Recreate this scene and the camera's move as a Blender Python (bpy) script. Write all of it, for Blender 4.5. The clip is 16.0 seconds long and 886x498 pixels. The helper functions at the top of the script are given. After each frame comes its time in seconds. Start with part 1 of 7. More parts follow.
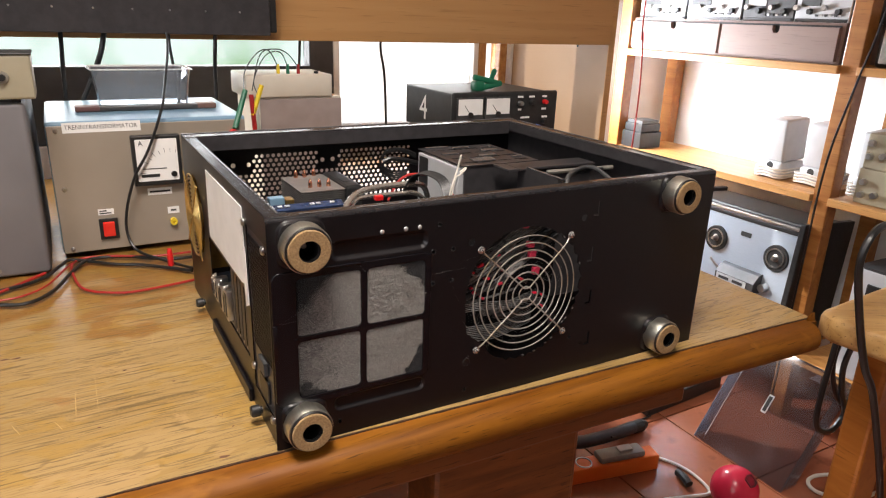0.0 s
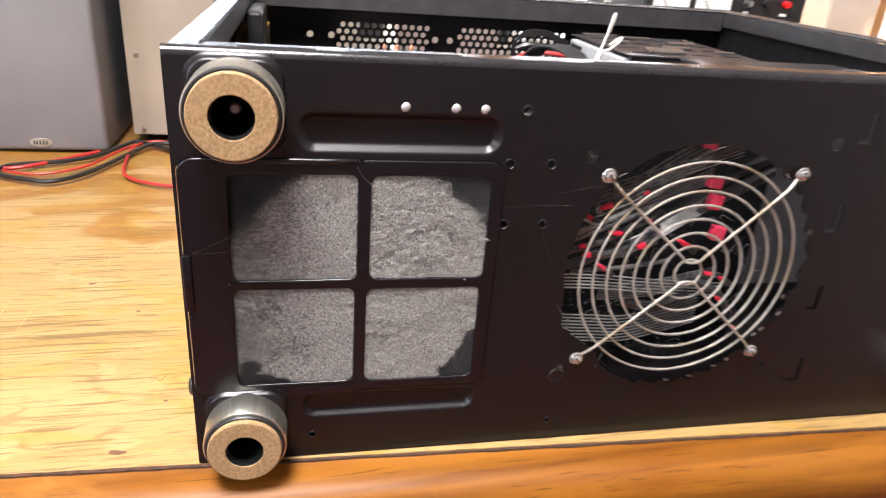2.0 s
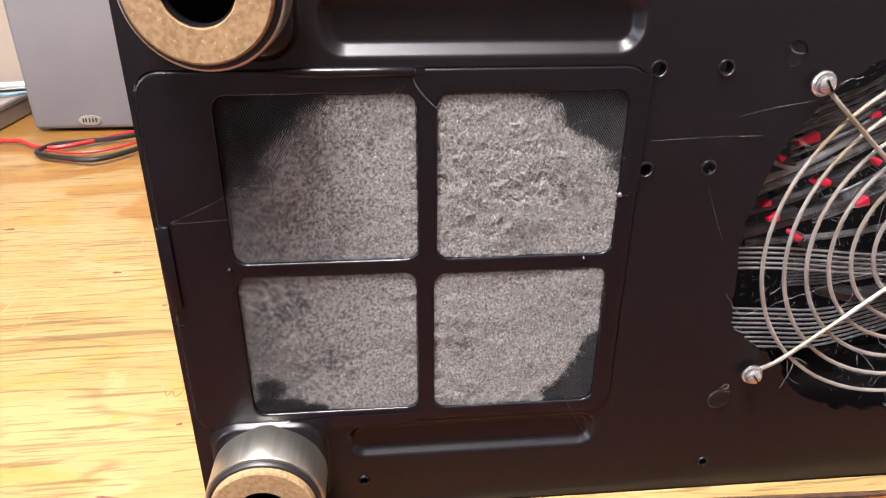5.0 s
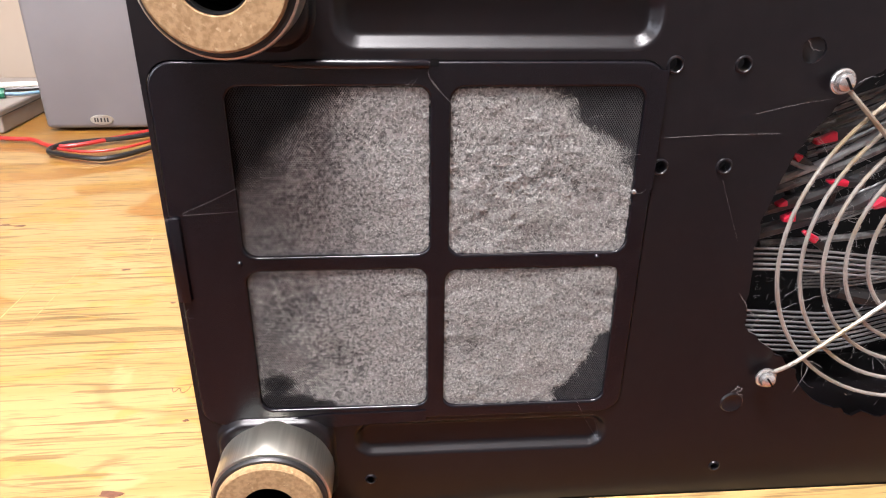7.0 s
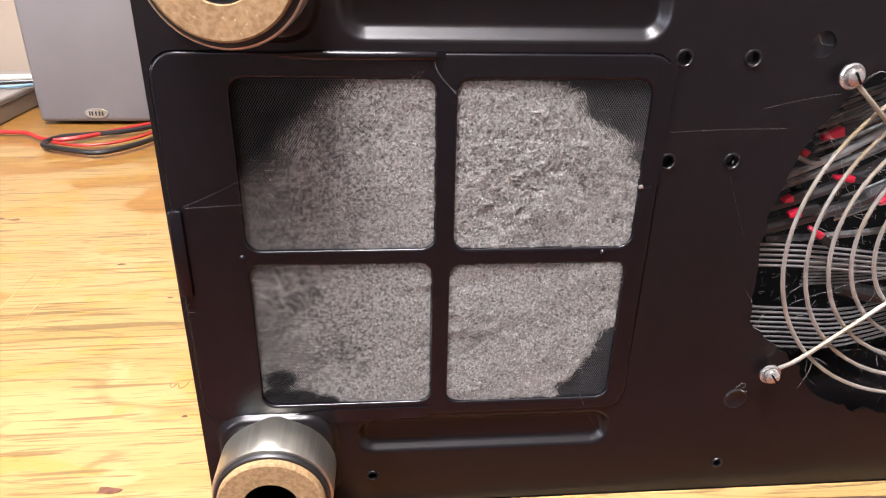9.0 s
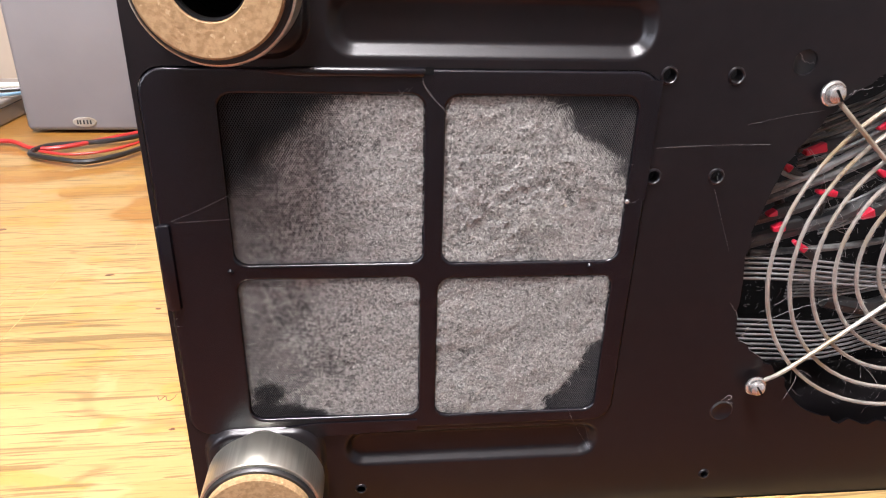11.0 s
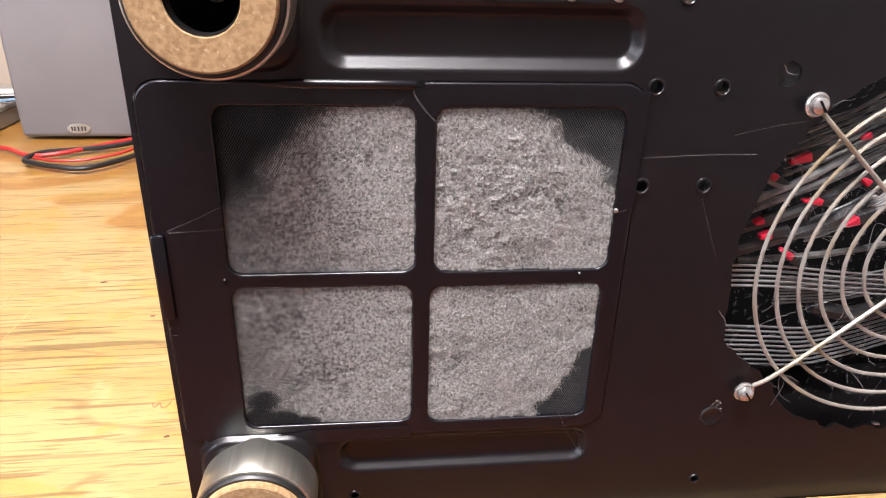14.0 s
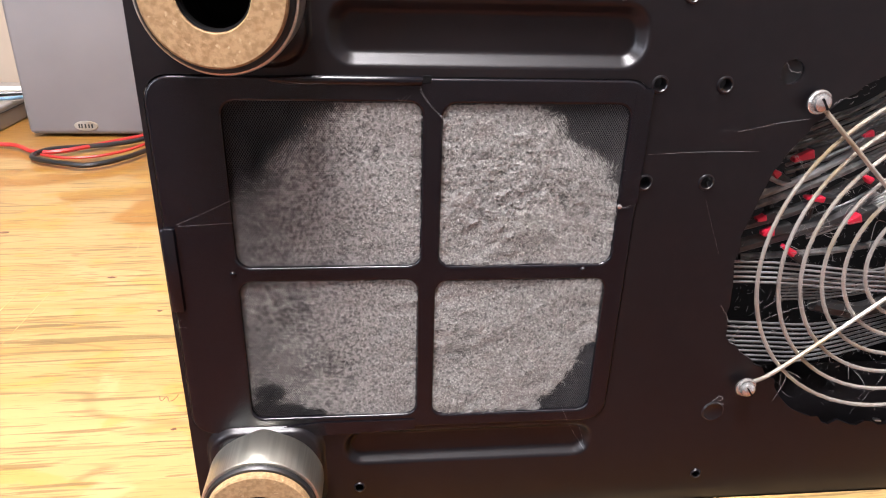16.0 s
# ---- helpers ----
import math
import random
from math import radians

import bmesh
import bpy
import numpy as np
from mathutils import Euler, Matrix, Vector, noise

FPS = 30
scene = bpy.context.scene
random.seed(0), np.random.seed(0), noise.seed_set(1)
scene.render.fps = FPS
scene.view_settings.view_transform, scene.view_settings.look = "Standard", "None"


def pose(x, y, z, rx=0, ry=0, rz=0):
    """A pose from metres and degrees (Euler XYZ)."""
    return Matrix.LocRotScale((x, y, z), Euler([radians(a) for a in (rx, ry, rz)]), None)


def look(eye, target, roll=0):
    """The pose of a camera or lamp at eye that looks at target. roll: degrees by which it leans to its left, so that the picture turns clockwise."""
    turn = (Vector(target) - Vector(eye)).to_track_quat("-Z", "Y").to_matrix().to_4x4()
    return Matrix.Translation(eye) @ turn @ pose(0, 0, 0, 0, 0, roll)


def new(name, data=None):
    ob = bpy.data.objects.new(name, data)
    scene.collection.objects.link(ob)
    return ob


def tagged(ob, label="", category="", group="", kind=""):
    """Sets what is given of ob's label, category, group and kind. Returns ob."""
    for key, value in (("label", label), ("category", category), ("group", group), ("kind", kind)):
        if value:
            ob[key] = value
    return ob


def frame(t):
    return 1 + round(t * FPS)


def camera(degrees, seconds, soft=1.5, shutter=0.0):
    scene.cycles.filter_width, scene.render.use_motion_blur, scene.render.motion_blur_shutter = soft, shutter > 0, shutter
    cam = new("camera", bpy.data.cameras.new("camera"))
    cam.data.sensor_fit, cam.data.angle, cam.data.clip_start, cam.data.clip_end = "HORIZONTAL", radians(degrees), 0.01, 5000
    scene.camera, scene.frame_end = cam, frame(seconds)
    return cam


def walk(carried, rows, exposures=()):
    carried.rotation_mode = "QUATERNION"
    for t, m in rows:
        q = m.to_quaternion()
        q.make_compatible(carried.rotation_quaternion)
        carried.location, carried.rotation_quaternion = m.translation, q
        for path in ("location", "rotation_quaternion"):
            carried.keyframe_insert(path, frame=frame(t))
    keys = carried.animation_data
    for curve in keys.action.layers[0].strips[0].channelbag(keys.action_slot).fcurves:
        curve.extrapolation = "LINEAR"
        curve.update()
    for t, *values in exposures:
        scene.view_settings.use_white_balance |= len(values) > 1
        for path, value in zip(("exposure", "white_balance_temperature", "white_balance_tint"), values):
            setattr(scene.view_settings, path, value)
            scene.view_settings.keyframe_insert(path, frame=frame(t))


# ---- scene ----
cam = camera(66.4, 16.0, soft=1.1, shutter=0.4)
PATH = [
    (0, (-0.143, -0.562, 1.155), (0.788, 1.084, 0.504), 2.0),
    (0.5, (-0.113, -0.54, 1.141), (0.791, 1.106, 0.454), 2.3),
    (1, (-0.05, -0.484, 1.111), (0.704, 1.21, 0.361), 2.9),
    (1.5, (0.0228, -0.3998, 1.0721), (0.6674, 1.3128, 0.2651), 4.94),
    (2, (0.0578, -0.3245, 1.0324), (0.4641, 1.4542, 0.2132), 4.56),
    (2.5, (0.073, -0.2664, 1.0083), (0.3768, 1.5253, 0.1731), 3.65),
    (3, (0.076, -0.2359, 0.9916), (0.3038, 1.561, 0.1434), 2.46),
    (3.5, (0.072, -0.2234, 0.9821), (0.2786, 1.5722, 0.1259), 1.93),
    (4, (0.0726, -0.2128, 0.9779), (0.2704, 1.5828, 0.1196), 1.06),
    (4.5, (0.0738, -0.2125, 0.9761), (0.2602, 1.5831, 0.115), 0.94),
    (5, (0.0752, -0.2143, 0.9726), (0.2371, 1.582, 0.1082), 0.26),
    (5.2, (0.0726, -0.2156, 0.9682), (0.2287, 1.59, 0.1226), 0.39),
    (7.5, (0.0739, -0.2138, 0.968), (0.2137, 1.5929, 0.1218), 0.69),
    (8, (0.0707, -0.2143, 0.966), (0.2046, 1.5873, 0.1078), 0.54),
    (8.5, (0.0703, -0.2127, 0.9659), (0.2095, 1.5888, 0.1084), 0.80),
    (9, (0.0701, -0.2119, 0.9664), (0.2296, 1.5892, 0.1117), 1.20),
    (9.5, (0.0717, -0.2118, 0.9684), (0.2429, 1.5898, 0.117), 1.06),
    (12, (0.07, -0.2129, 0.9697), (0.2679, 1.5966, 0.1411), 1.85),
    (12.5, (0.0699, -0.2146, 0.9709), (0.2697, 1.5941, 0.1411), 1.59),
    (13, (0.0696, -0.2124, 0.9723), (0.2829, 1.5965, 0.1463), 1.90),
    (13.5, (0.0736, -0.2136, 0.9723), (0.2851, 1.5982, 0.1521), 1.47),
    (14, (0.0716, -0.2143, 0.9719), (0.2747, 1.597, 0.1486), 1.62),
    (14.5, (0.0707, -0.2148, 0.9712), (0.2731, 1.5952, 0.1448), 1.86),
    (15, (0.0726, -0.2157, 0.9711), (0.2745, 1.5948, 0.1459), 1.85),
    (15.5, (0.0724, -0.2179, 0.972), (0.267, 1.5931, 0.146), 1.68),
    (16, (0.0707, -0.2177, 0.9715), (0.2632, 1.5943, 0.147), 1.75),
]
walk(cam, [(t, look(eye, target, roll)) for t, eye, target, roll in PATH],
     exposures=[(0.0, -0.42, 6650, 14), (1.0, -0.27, 6450, 13), (1.6, 0.38, 6200, 11), (2.4, 0.79, 5980, 16), (16.0, 0.79, 5980, 16)])

# ---- light ----
world = bpy.data.worlds.new("daylight")
scene.world = world
world.use_nodes = True
wn = world.node_tree
sky = wn.nodes.new("ShaderNodeTexSky")
sky.sky_type, sky.sun_disc = "NISHITA", False
sky.sun_elevation, sky.sun_rotation = radians(33), radians(-56)
wn.nodes["Background"].inputs["Strength"].default_value = 0.12
wn.links.new(sky.outputs[0], wn.nodes["Background"].inputs["Color"])


def lamp(name, kind, m, energy, colour, size=(0.1, 0.1)):
    data = bpy.data.lights.new(name, kind)
    data.energy, data.color = energy, colour
    if kind == "AREA":
        data.shape, data.size, data.size_y = "RECTANGLE", size[0], size[1]
    ob = new(name, data)
    ob.matrix_world = m
    return ob


SUN_WAY = Vector((0.60, -0.40, -0.46))
sun = lamp("sun", "SUN", look((0, 0, 5), Vector((0, 0, 5)) + SUN_WAY), 4.5, (1.0, 0.95, 0.88))
sun.data.angle = radians(0.6)
lamp("window_daylight", "AREA", look((0.35, 1.52, 1.03), (0.35, 0.2, 0.8)), 14, (0.93, 0.97, 1.0), (1.7, 0.3))
lamp("side_window_daylight", "AREA", look((1.37, 1.47, 0.96), (2.02, 0.75, 0.55)), 50, (0.86, 0.93, 1.0), (0.12, 0.50))
lamp("ceiling_lamp_light", "AREA", look((-0.20, -0.40, 2.40), (-0.1, -0.1, 0.75)), 32, (1.0, 0.935, 0.86), (0.5, 0.5)).data.spread = radians(124)
# added fill from the left front; no window stands behind it
lamp("front_fill_light", "AREA", look((-1.9, -1.1, 1.6), (0.2, 0.1, 0.85)), 36, (0.97, 0.98, 1.0), (1.2, 1.3))

# ---- materials ----


def material(name, colour, rough=0.5, metal=0.0, second=None, scale=40.0, stretch=(1, 1, 1), contrast=(0.35, 0.65), bump=0.0, bump_scale=None,
             gloss_var=0.0, coat=0.0, detail=6.0, stain=None, stain_scale=6.0, stain_at=(0.55, 0.7)):
    """Principled surface: two colours mixed by a noise, a coarse stain, fine relief and uneven gloss, in metres."""
    mat = bpy.data.materials.new(name)
    mat.use_nodes = True
    t = mat.node_tree
    n, l = t.nodes, t.links
    bsdf = n["Principled BSDF"]
    bsdf.inputs["Roughness"].default_value, bsdf.inputs["Metallic"].default_value = rough, metal
    bsdf.inputs["Coat Weight"].default_value = coat
    bsdf.inputs["Coat Roughness"].default_value = 0.2
    tex = n.new("ShaderNodeTexCoord")
    mp = n.new("ShaderNodeMapping")
    mp.inputs["Scale"].default_value = stretch
    l.new(tex.outputs["Object"], mp.inputs["Vector"])
    noi = n.new("ShaderNodeTexNoise")
    noi.inputs["Scale"].default_value, noi.inputs["Detail"].default_value = scale, detail
    l.new(mp.outputs[0], noi.inputs["Vector"])
    ramp = n.new("ShaderNodeValToRGB")
    a, b = ramp.color_ramp.elements
    a.position, b.position = contrast
    a.color = (*colour, 1)
    b.color = (*(second or tuple(min(1, c * 1.25) for c in colour)), 1)
    l.new(noi.outputs["Fac"], ramp.inputs[0])
    out = ramp.outputs[0]
    if stain:
        sn = n.new("ShaderNodeTexNoise")
        sn.inputs["Scale"].default_value, sn.inputs["Detail"].default_value = stain_scale, 4
        l.new(tex.outputs["Object"], sn.inputs["Vector"])
        sr = n.new("ShaderNodeMapRange")
        sr.inputs[1].default_value, sr.inputs[2].default_value = stain_at
        l.new(sn.outputs["Fac"], sr.inputs[0])
        mix = n.new("ShaderNodeMix")
        mix.data_type = "RGBA"
        l.new(sr.outputs[0], mix.inputs[0])
        l.new(out, mix.inputs[6])
        mix.inputs[7].default_value = (*stain, 1)
        out = mix.outputs[2]
    l.new(out, bsdf.inputs["Base Color"])
    if gloss_var:
        gn = n.new("ShaderNodeTexNoise")
        gn.inputs["Scale"].default_value = 9
        l.new(tex.outputs["Object"], gn.inputs["Vector"])
        gr = n.new("ShaderNodeMapRange")
        gr.inputs[3].default_value, gr.inputs[4].default_value = max(0.02, rough - gloss_var), min(1, rough + gloss_var)
        l.new(gn.outputs["Fac"], gr.inputs[0])
        l.new(gr.outputs[0], bsdf.inputs["Roughness"])
    if bump:
        bn = n.new("ShaderNodeTexNoise")
        bn.inputs["Scale"].default_value, bn.inputs["Detail"].default_value = bump_scale or scale * 2, 5
        l.new(mp.outputs[0], bn.inputs["Vector"])
        bu = n.new("ShaderNodeBump")
        bu.inputs["Strength"].default_value, bu.inputs["Distance"].default_value = bump, 0.001
        l.new(bn.outputs["Fac"], bu.inputs["Height"])
        l.new(bu.outputs[0], bsdf.inputs["Normal"])
    return mat


def wood(name, dark, light, turn=0.0, across=55.0, along=3.0, rough=0.35, coat=0.3, boards=0.0, wear=None, pore=0.0, pore_depth=0.55, patch=None):
    """Sawn wood: long grain streaks, pores, and board to board variation."""
    mat = bpy.data.materials.new(name)
    mat.use_nodes = True
    t = mat.node_tree
    n, l = t.nodes, t.links
    bsdf = n["Principled BSDF"]
    bsdf.inputs["Roughness"].default_value = rough
    bsdf.inputs["Coat Weight"].default_value, bsdf.inputs["Coat Roughness"].default_value = coat, 0.22
    tex = n.new("ShaderNodeTexCoord")
    rot = n.new("ShaderNodeMapping")
    rot.inputs["Rotation"].default_value = (0, 0, radians(turn))
    l.new(tex.outputs["Object"], rot.inputs["Vector"])

    def noise_of(sx, sy, sz, detail, dist=0.0):
        m = n.new("ShaderNodeMapping")
        m.inputs["Scale"].default_value = (sx, sy, sz)
        l.new(rot.outputs[0], m.inputs["Vector"])
        k = n.new("ShaderNodeTexNoise")
        k.inputs["Scale"].default_value, k.inputs["Detail"].default_value, k.inputs["Distortion"].default_value = 1.0, detail, dist
        l.new(m.outputs[0], k.inputs["Vector"])
        return k.outputs["Fac"]

    grain = noise_of(along, across, across, 7, 0.6)
    pores = noise_of(along * 9, across * 7, across * 7, 3)
    broad = noise_of(along * 0.5, across * 0.12, across * 0.12, 3)
    ramp = n.new("ShaderNodeValToRGB")
    a, b = ramp.color_ramp.elements
    a.position, b.position = 0.36, 0.62
    a.color, b.color = (*dark, 1), (*light, 1)
    l.new(grain, ramp.inputs[0])

    def darken(col, fac, lo, hi, to):
        r = n.new("ShaderNodeMapRange")
        r.inputs[1].default_value, r.inputs[2].default_value = lo, hi
        l.new(fac, r.inputs[0])
        m = n.new("ShaderNodeMix")
        m.data_type = "RGBA"
        l.new(r.outputs[0], m.inputs[0])
        l.new(col, m.inputs[6])
        m.inputs[7].default_value = (*to, 1)
        return m.outputs[2]

    col = darken(ramp.outputs[0], broad, 0.5, 0.85, tuple(0.5 * (p + q) * 1.15 for p, q in zip(dark, light)))
    col = darken(col, pores, 0.60, 0.72, tuple(p * pore_depth for p in dark))
    if pore:
        for sx, sy, lo, hi in ((48, 600, 0.58, 0.67), (26, 380, 0.585, 0.68), (8, 260, 0.57, 0.64)):
            dash = noise_of(sx, sy, sy, 2.5, 0.6)
            col = darken(col, dash, lo, hi, tuple(q * p for p, q in zip(dark, (0.50, 0.47, 0.50))))
    if patch:
        col = darken(col, noise_of(4, 7, 7, 4, 0.5), 0.50, 0.68, patch)
    if wear:
        worn = noise_of(9, 15, 15, 5, 0.5)
        col = darken(col, worn, 0.62, 0.70, wear)
        rr = n.new("ShaderNodeMapRange")
        rr.inputs[1].default_value, rr.inputs[2].default_value, rr.inputs[3].default_value, rr.inputs[4].default_value = 0.5, 0.68, rough, rough + 0.22
        l.new(worn, rr.inputs[0])
        l.new(rr.outputs[0], bsdf.inputs["Roughness"])
    if boards:
        sep = n.new("ShaderNodeSeparateXYZ")
        l.new(rot.outputs[0], sep.inputs[0])
        mul = n.new("ShaderNodeMath")
        mul.operation, mul.inputs[1].default_value = "DIVIDE", boards
        l.new(sep.outputs["Y"], mul.inputs[0])
        fl = n.new("ShaderNodeMath")
        fl.operation = "FLOOR"
        l.new(mul.outputs[0], fl.inputs[0])
        wn_ = n.new("ShaderNodeTexWhiteNoise")
        wn_.noise_dimensions = "1D"
        l.new(fl.outputs[0], wn_.inputs["W"])
        hs = n.new("ShaderNodeHueSaturation")
        vr = n.new("ShaderNodeMapRange")
        vr.inputs[3].default_value, vr.inputs[4].default_value = 0.82, 1.12
        l.new(wn_.outputs["Value"], vr.inputs[0])
        l.new(vr.outputs[0], hs.inputs["Value"])
        l.new(col, hs.inputs["Color"])
        col = hs.outputs[0]
    l.new(col, bsdf.inputs["Base Color"])
    bu = n.new("ShaderNodeBump")
    bu.inputs["Strength"].default_value, bu.inputs["Distance"].default_value = 0.25, 0.0006
    l.new(pores, bu.inputs["Height"])
    l.new(bu.outputs[0], bsdf.inputs["Normal"])
    return mat


def worn_oak(name):
    """Oak boards under old varnish: fine grain, contour lines, dashed pores, amber varnish in islands and pale wood where it has worn off."""
    mat = bpy.data.materials.new(name)
    mat.use_nodes = True
    n, l = mat.node_tree.nodes, mat.node_tree.links
    bsdf = n["Principled BSDF"]
    bsdf.inputs["Coat Weight"].default_value, bsdf.inputs["Coat Roughness"].default_value = 0.22, 0.2
    tex, rot = n.new("ShaderNodeTexCoord"), n.new("ShaderNodeMapping")
    rot.inputs["Rotation"].default_value = (0, 0, radians(-1.7))
    l.new(tex.outputs["Object"], rot.inputs["Vector"])

    def noise_of(sx, sy, detail=3.0, dist=0.0):
        m, k = n.new("ShaderNodeMapping"), n.new("ShaderNodeTexNoise")
        m.inputs["Scale"].default_value = (sx, sy, sy)
        k.inputs["Scale"].default_value, k.inputs["Detail"].default_value, k.inputs["Distortion"].default_value = 1.0, detail, dist
        l.new(rot.outputs[0], m.inputs["Vector"])
        l.new(m.outputs[0], k.inputs["Vector"])
        return k.outputs["Fac"]

    def span(fac, lo, hi, a=0.0, b=1.0):
        r = n.new("ShaderNodeMapRange")
        for i, v in enumerate((lo, hi, a, b)):
            r.inputs[i + 1].default_value = v
        l.new(fac, r.inputs[0])
        return r.outputs[0]

    def calc(op, a, b=0.0):
        k = n.new("ShaderNodeMath")
        k.operation = op
        for i, v in enumerate((a, b)):
            if isinstance(v, (int, float)):
                k.inputs[i].default_value = v
            else:
                l.new(v, k.inputs[i])
        return k.outputs[0]

    def mix(fac, a, b):
        m = n.new("ShaderNodeMix")
        m.data_type = "RGBA"
        l.new(fac, m.inputs[0])
        for i, v in ((6, a), (7, b)):
            if isinstance(v, tuple):
                m.inputs[i].default_value = (*v, 1)
            else:
                l.new(v, m.inputs[i])
        return m.outputs[2]

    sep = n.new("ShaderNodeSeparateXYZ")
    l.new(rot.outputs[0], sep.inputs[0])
    col = mix(span(noise_of(4, 95, 6, 0.5), 0.36, 0.64), (0.306, 0.186, 0.058), (0.366, 0.240, 0.096))
    col = mix(span(noise_of(1.8, 34, 4, 0.5), 0.52, 0.68, 0.0, 0.40), col, (0.285, 0.166, 0.042))
    col = mix(span(noise_of(1.3, 9, 3), 0.45, 0.75), col, (0.388, 0.252, 0.102))
    bands = calc("ABSOLUTE", calc("SUBTRACT", calc("FRACT", calc("MULTIPLY", noise_of(1.7, 15, 2, 0.35), 22.0)), 0.5))
    broken = span(noise_of(11, 60, 3), 0.40, 0.55)
    col = mix(calc("MULTIPLY", span(bands, 0.100, 0.025, 0.0, 0.62), broken), col, (0.165, 0.100, 0.034))
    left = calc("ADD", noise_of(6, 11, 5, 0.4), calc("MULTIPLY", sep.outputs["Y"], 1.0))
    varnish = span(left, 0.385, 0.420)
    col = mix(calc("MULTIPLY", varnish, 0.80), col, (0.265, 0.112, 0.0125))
    col = mix(span(noise_of(16, 34, 4, 0.6), 0.545, 0.585, 0.0, 0.60), col, (0.345, 0.198, 0.036))
    bare = span(noise_of(12, 20, 5, 0.6), 0.615, 0.645)
    col = mix(calc("MULTIPLY", bare, 0.62), col, (0.420, 0.272, 0.118))
    pores = noise_of(26, 430, 2.0, 0.5)
    for fac, lo, hi, to in ((pores, 0.595, 0.655, 0.70), (noise_of(9, 230, 2.0, 0.9), 0.605, 0.650, 0.75), (noise_of(60, 800, 1.5), 0.60, 0.68, 0.35)):
        col = mix(span(fac, lo, hi, 0.0, to), col, (0.120, 0.074, 0.026))
    l.new(col, bsdf.inputs["Base Color"])
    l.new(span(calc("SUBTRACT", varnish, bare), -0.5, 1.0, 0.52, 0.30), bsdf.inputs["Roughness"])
    bu = n.new("ShaderNodeBump")
    bu.inputs["Strength"].default_value, bu.inputs["Distance"].default_value = 0.3, 0.0006
    l.new(span(pores, 0.55, 0.68, 1.0, 0.0), bu.inputs["Height"])
    l.new(bu.outputs[0], bsdf.inputs["Normal"])
    return mat


def glass(name, colour=(1, 1, 1), rough=0.02, clear=0.85, haze=0.0, ior=1.5):
    """Thin clear pane or lid: mostly see-through with a glossy skin."""
    mat = bpy.data.materials.new(name)
    mat.use_nodes = True
    n, l = mat.node_tree.nodes, mat.node_tree.links
    n.remove(n["Principled BSDF"])
    tr, gl, mix, fr = (n.new("ShaderNode" + k) for k in ("BsdfTransparent", "BsdfGlossy", "MixShader", "Fresnel"))
    tr.inputs[0].default_value = (*[c * clear for c in colour], 1)
    gl.inputs["Roughness"].default_value = rough
    fr.inputs[0].default_value = ior
    l.new(fr.outputs[0], mix.inputs[0])
    l.new(tr.outputs[0], mix.inputs[1])
    l.new(gl.outputs[0], mix.inputs[2])
    out = mix.outputs[0]
    if haze:
        df, mx = n.new("ShaderNodeBsdfTranslucent"), n.new("ShaderNodeMixShader")
        df.inputs[0].default_value = (0.85, 0.87, 0.9, 1)
        mx.inputs[0].default_value = haze
        l.new(out, mx.inputs[1])
        l.new(df.outputs[0], mx.inputs[2])
        out = mx.outputs[0]
    l.new(out, n["Material Output"].inputs[0])
    return mat


def glowing(name, colour, strength, second=None, scale=3.0):
    mat = bpy.data.materials.new(name)
    mat.use_nodes = True
    n, l = mat.node_tree.nodes, mat.node_tree.links
    n.remove(n["Principled BSDF"])
    em = n.new("ShaderNodeEmission")
    em.inputs[1].default_value = strength
    tex, noi, ramp = n.new("ShaderNodeTexCoord"), n.new("ShaderNodeTexNoise"), n.new("ShaderNodeValToRGB")
    noi.inputs["Scale"].default_value, noi.inputs["Detail"].default_value = scale, 5
    a, b = ramp.color_ramp.elements
    a.position, b.position = 0.36, 0.52
    a.color, b.color = (*colour, 1), (*(second or colour), 1)
    l.new(tex.outputs["Object"], noi.inputs["Vector"])
    l.new(noi.outputs["Fac"], ramp.inputs[0])
    l.new(ramp.outputs[0], em.inputs[0])
    l.new(em.outputs[0], n["Material Output"].inputs[0])
    return mat


BLACK_STEEL = material("black_powder_coat", (0.0046, 0.0038, 0.0047), 0.34, 0.0, (0.0062, 0.0052, 0.0061), 220, bump=0.035, bump_scale=1500, gloss_var=0.05, stain=(0.0090, 0.0074, 0.0082), stain_scale=7, stain_at=(0.58, 0.8))
FILTER_BLACK = material("black_filter_enamel", (0.0034, 0.0029, 0.0044), 0.26, 0.0, (0.0044, 0.0038, 0.0054), 160, bump=0.03, bump_scale=1200, gloss_var=0.04)
RIM_BLACK = material("black_rim_enamel", (0.0130, 0.0126, 0.0140), 0.22, 0.0, (0.0200, 0.0190, 0.0205), 160, bump=0.03, bump_scale=1200, gloss_var=0.05)
FILTER_BLACK.node_tree.nodes["Principled BSDF"].inputs["Specular IOR Level"].default_value = 0.42
BLACK_STEEL.node_tree.nodes["Principled BSDF"].inputs["Specular IOR Level"].default_value = 0.36
# near-black without gloss: the shade of hollows and openings put into the colour
SHADE_BLACK = material("matt_shade_black", (0.0035, 0.0033, 0.0036), 0.85, 0.0, (0.005, 0.0048, 0.005), 60)
SHADE_BLACK.node_tree.nodes["Principled BSDF"].inputs["Specular IOR Level"].default_value = 0.1
# black steel made lighter: daylight missing inside the case is put into its colour
BLACK_INNER = material("lightened_black_steel", (0.034, 0.032, 0.034), 0.28, 0.0, (0.050, 0.047, 0.049), 60, bump=0.05)
# brighter metal that puts highlights on the dark cage and rim into colour
GLINT_STEEL = material("bright_glint_steel", (0.16, 0.16, 0.165), 0.25, 0.7, (0.30, 0.30, 0.30), 90)
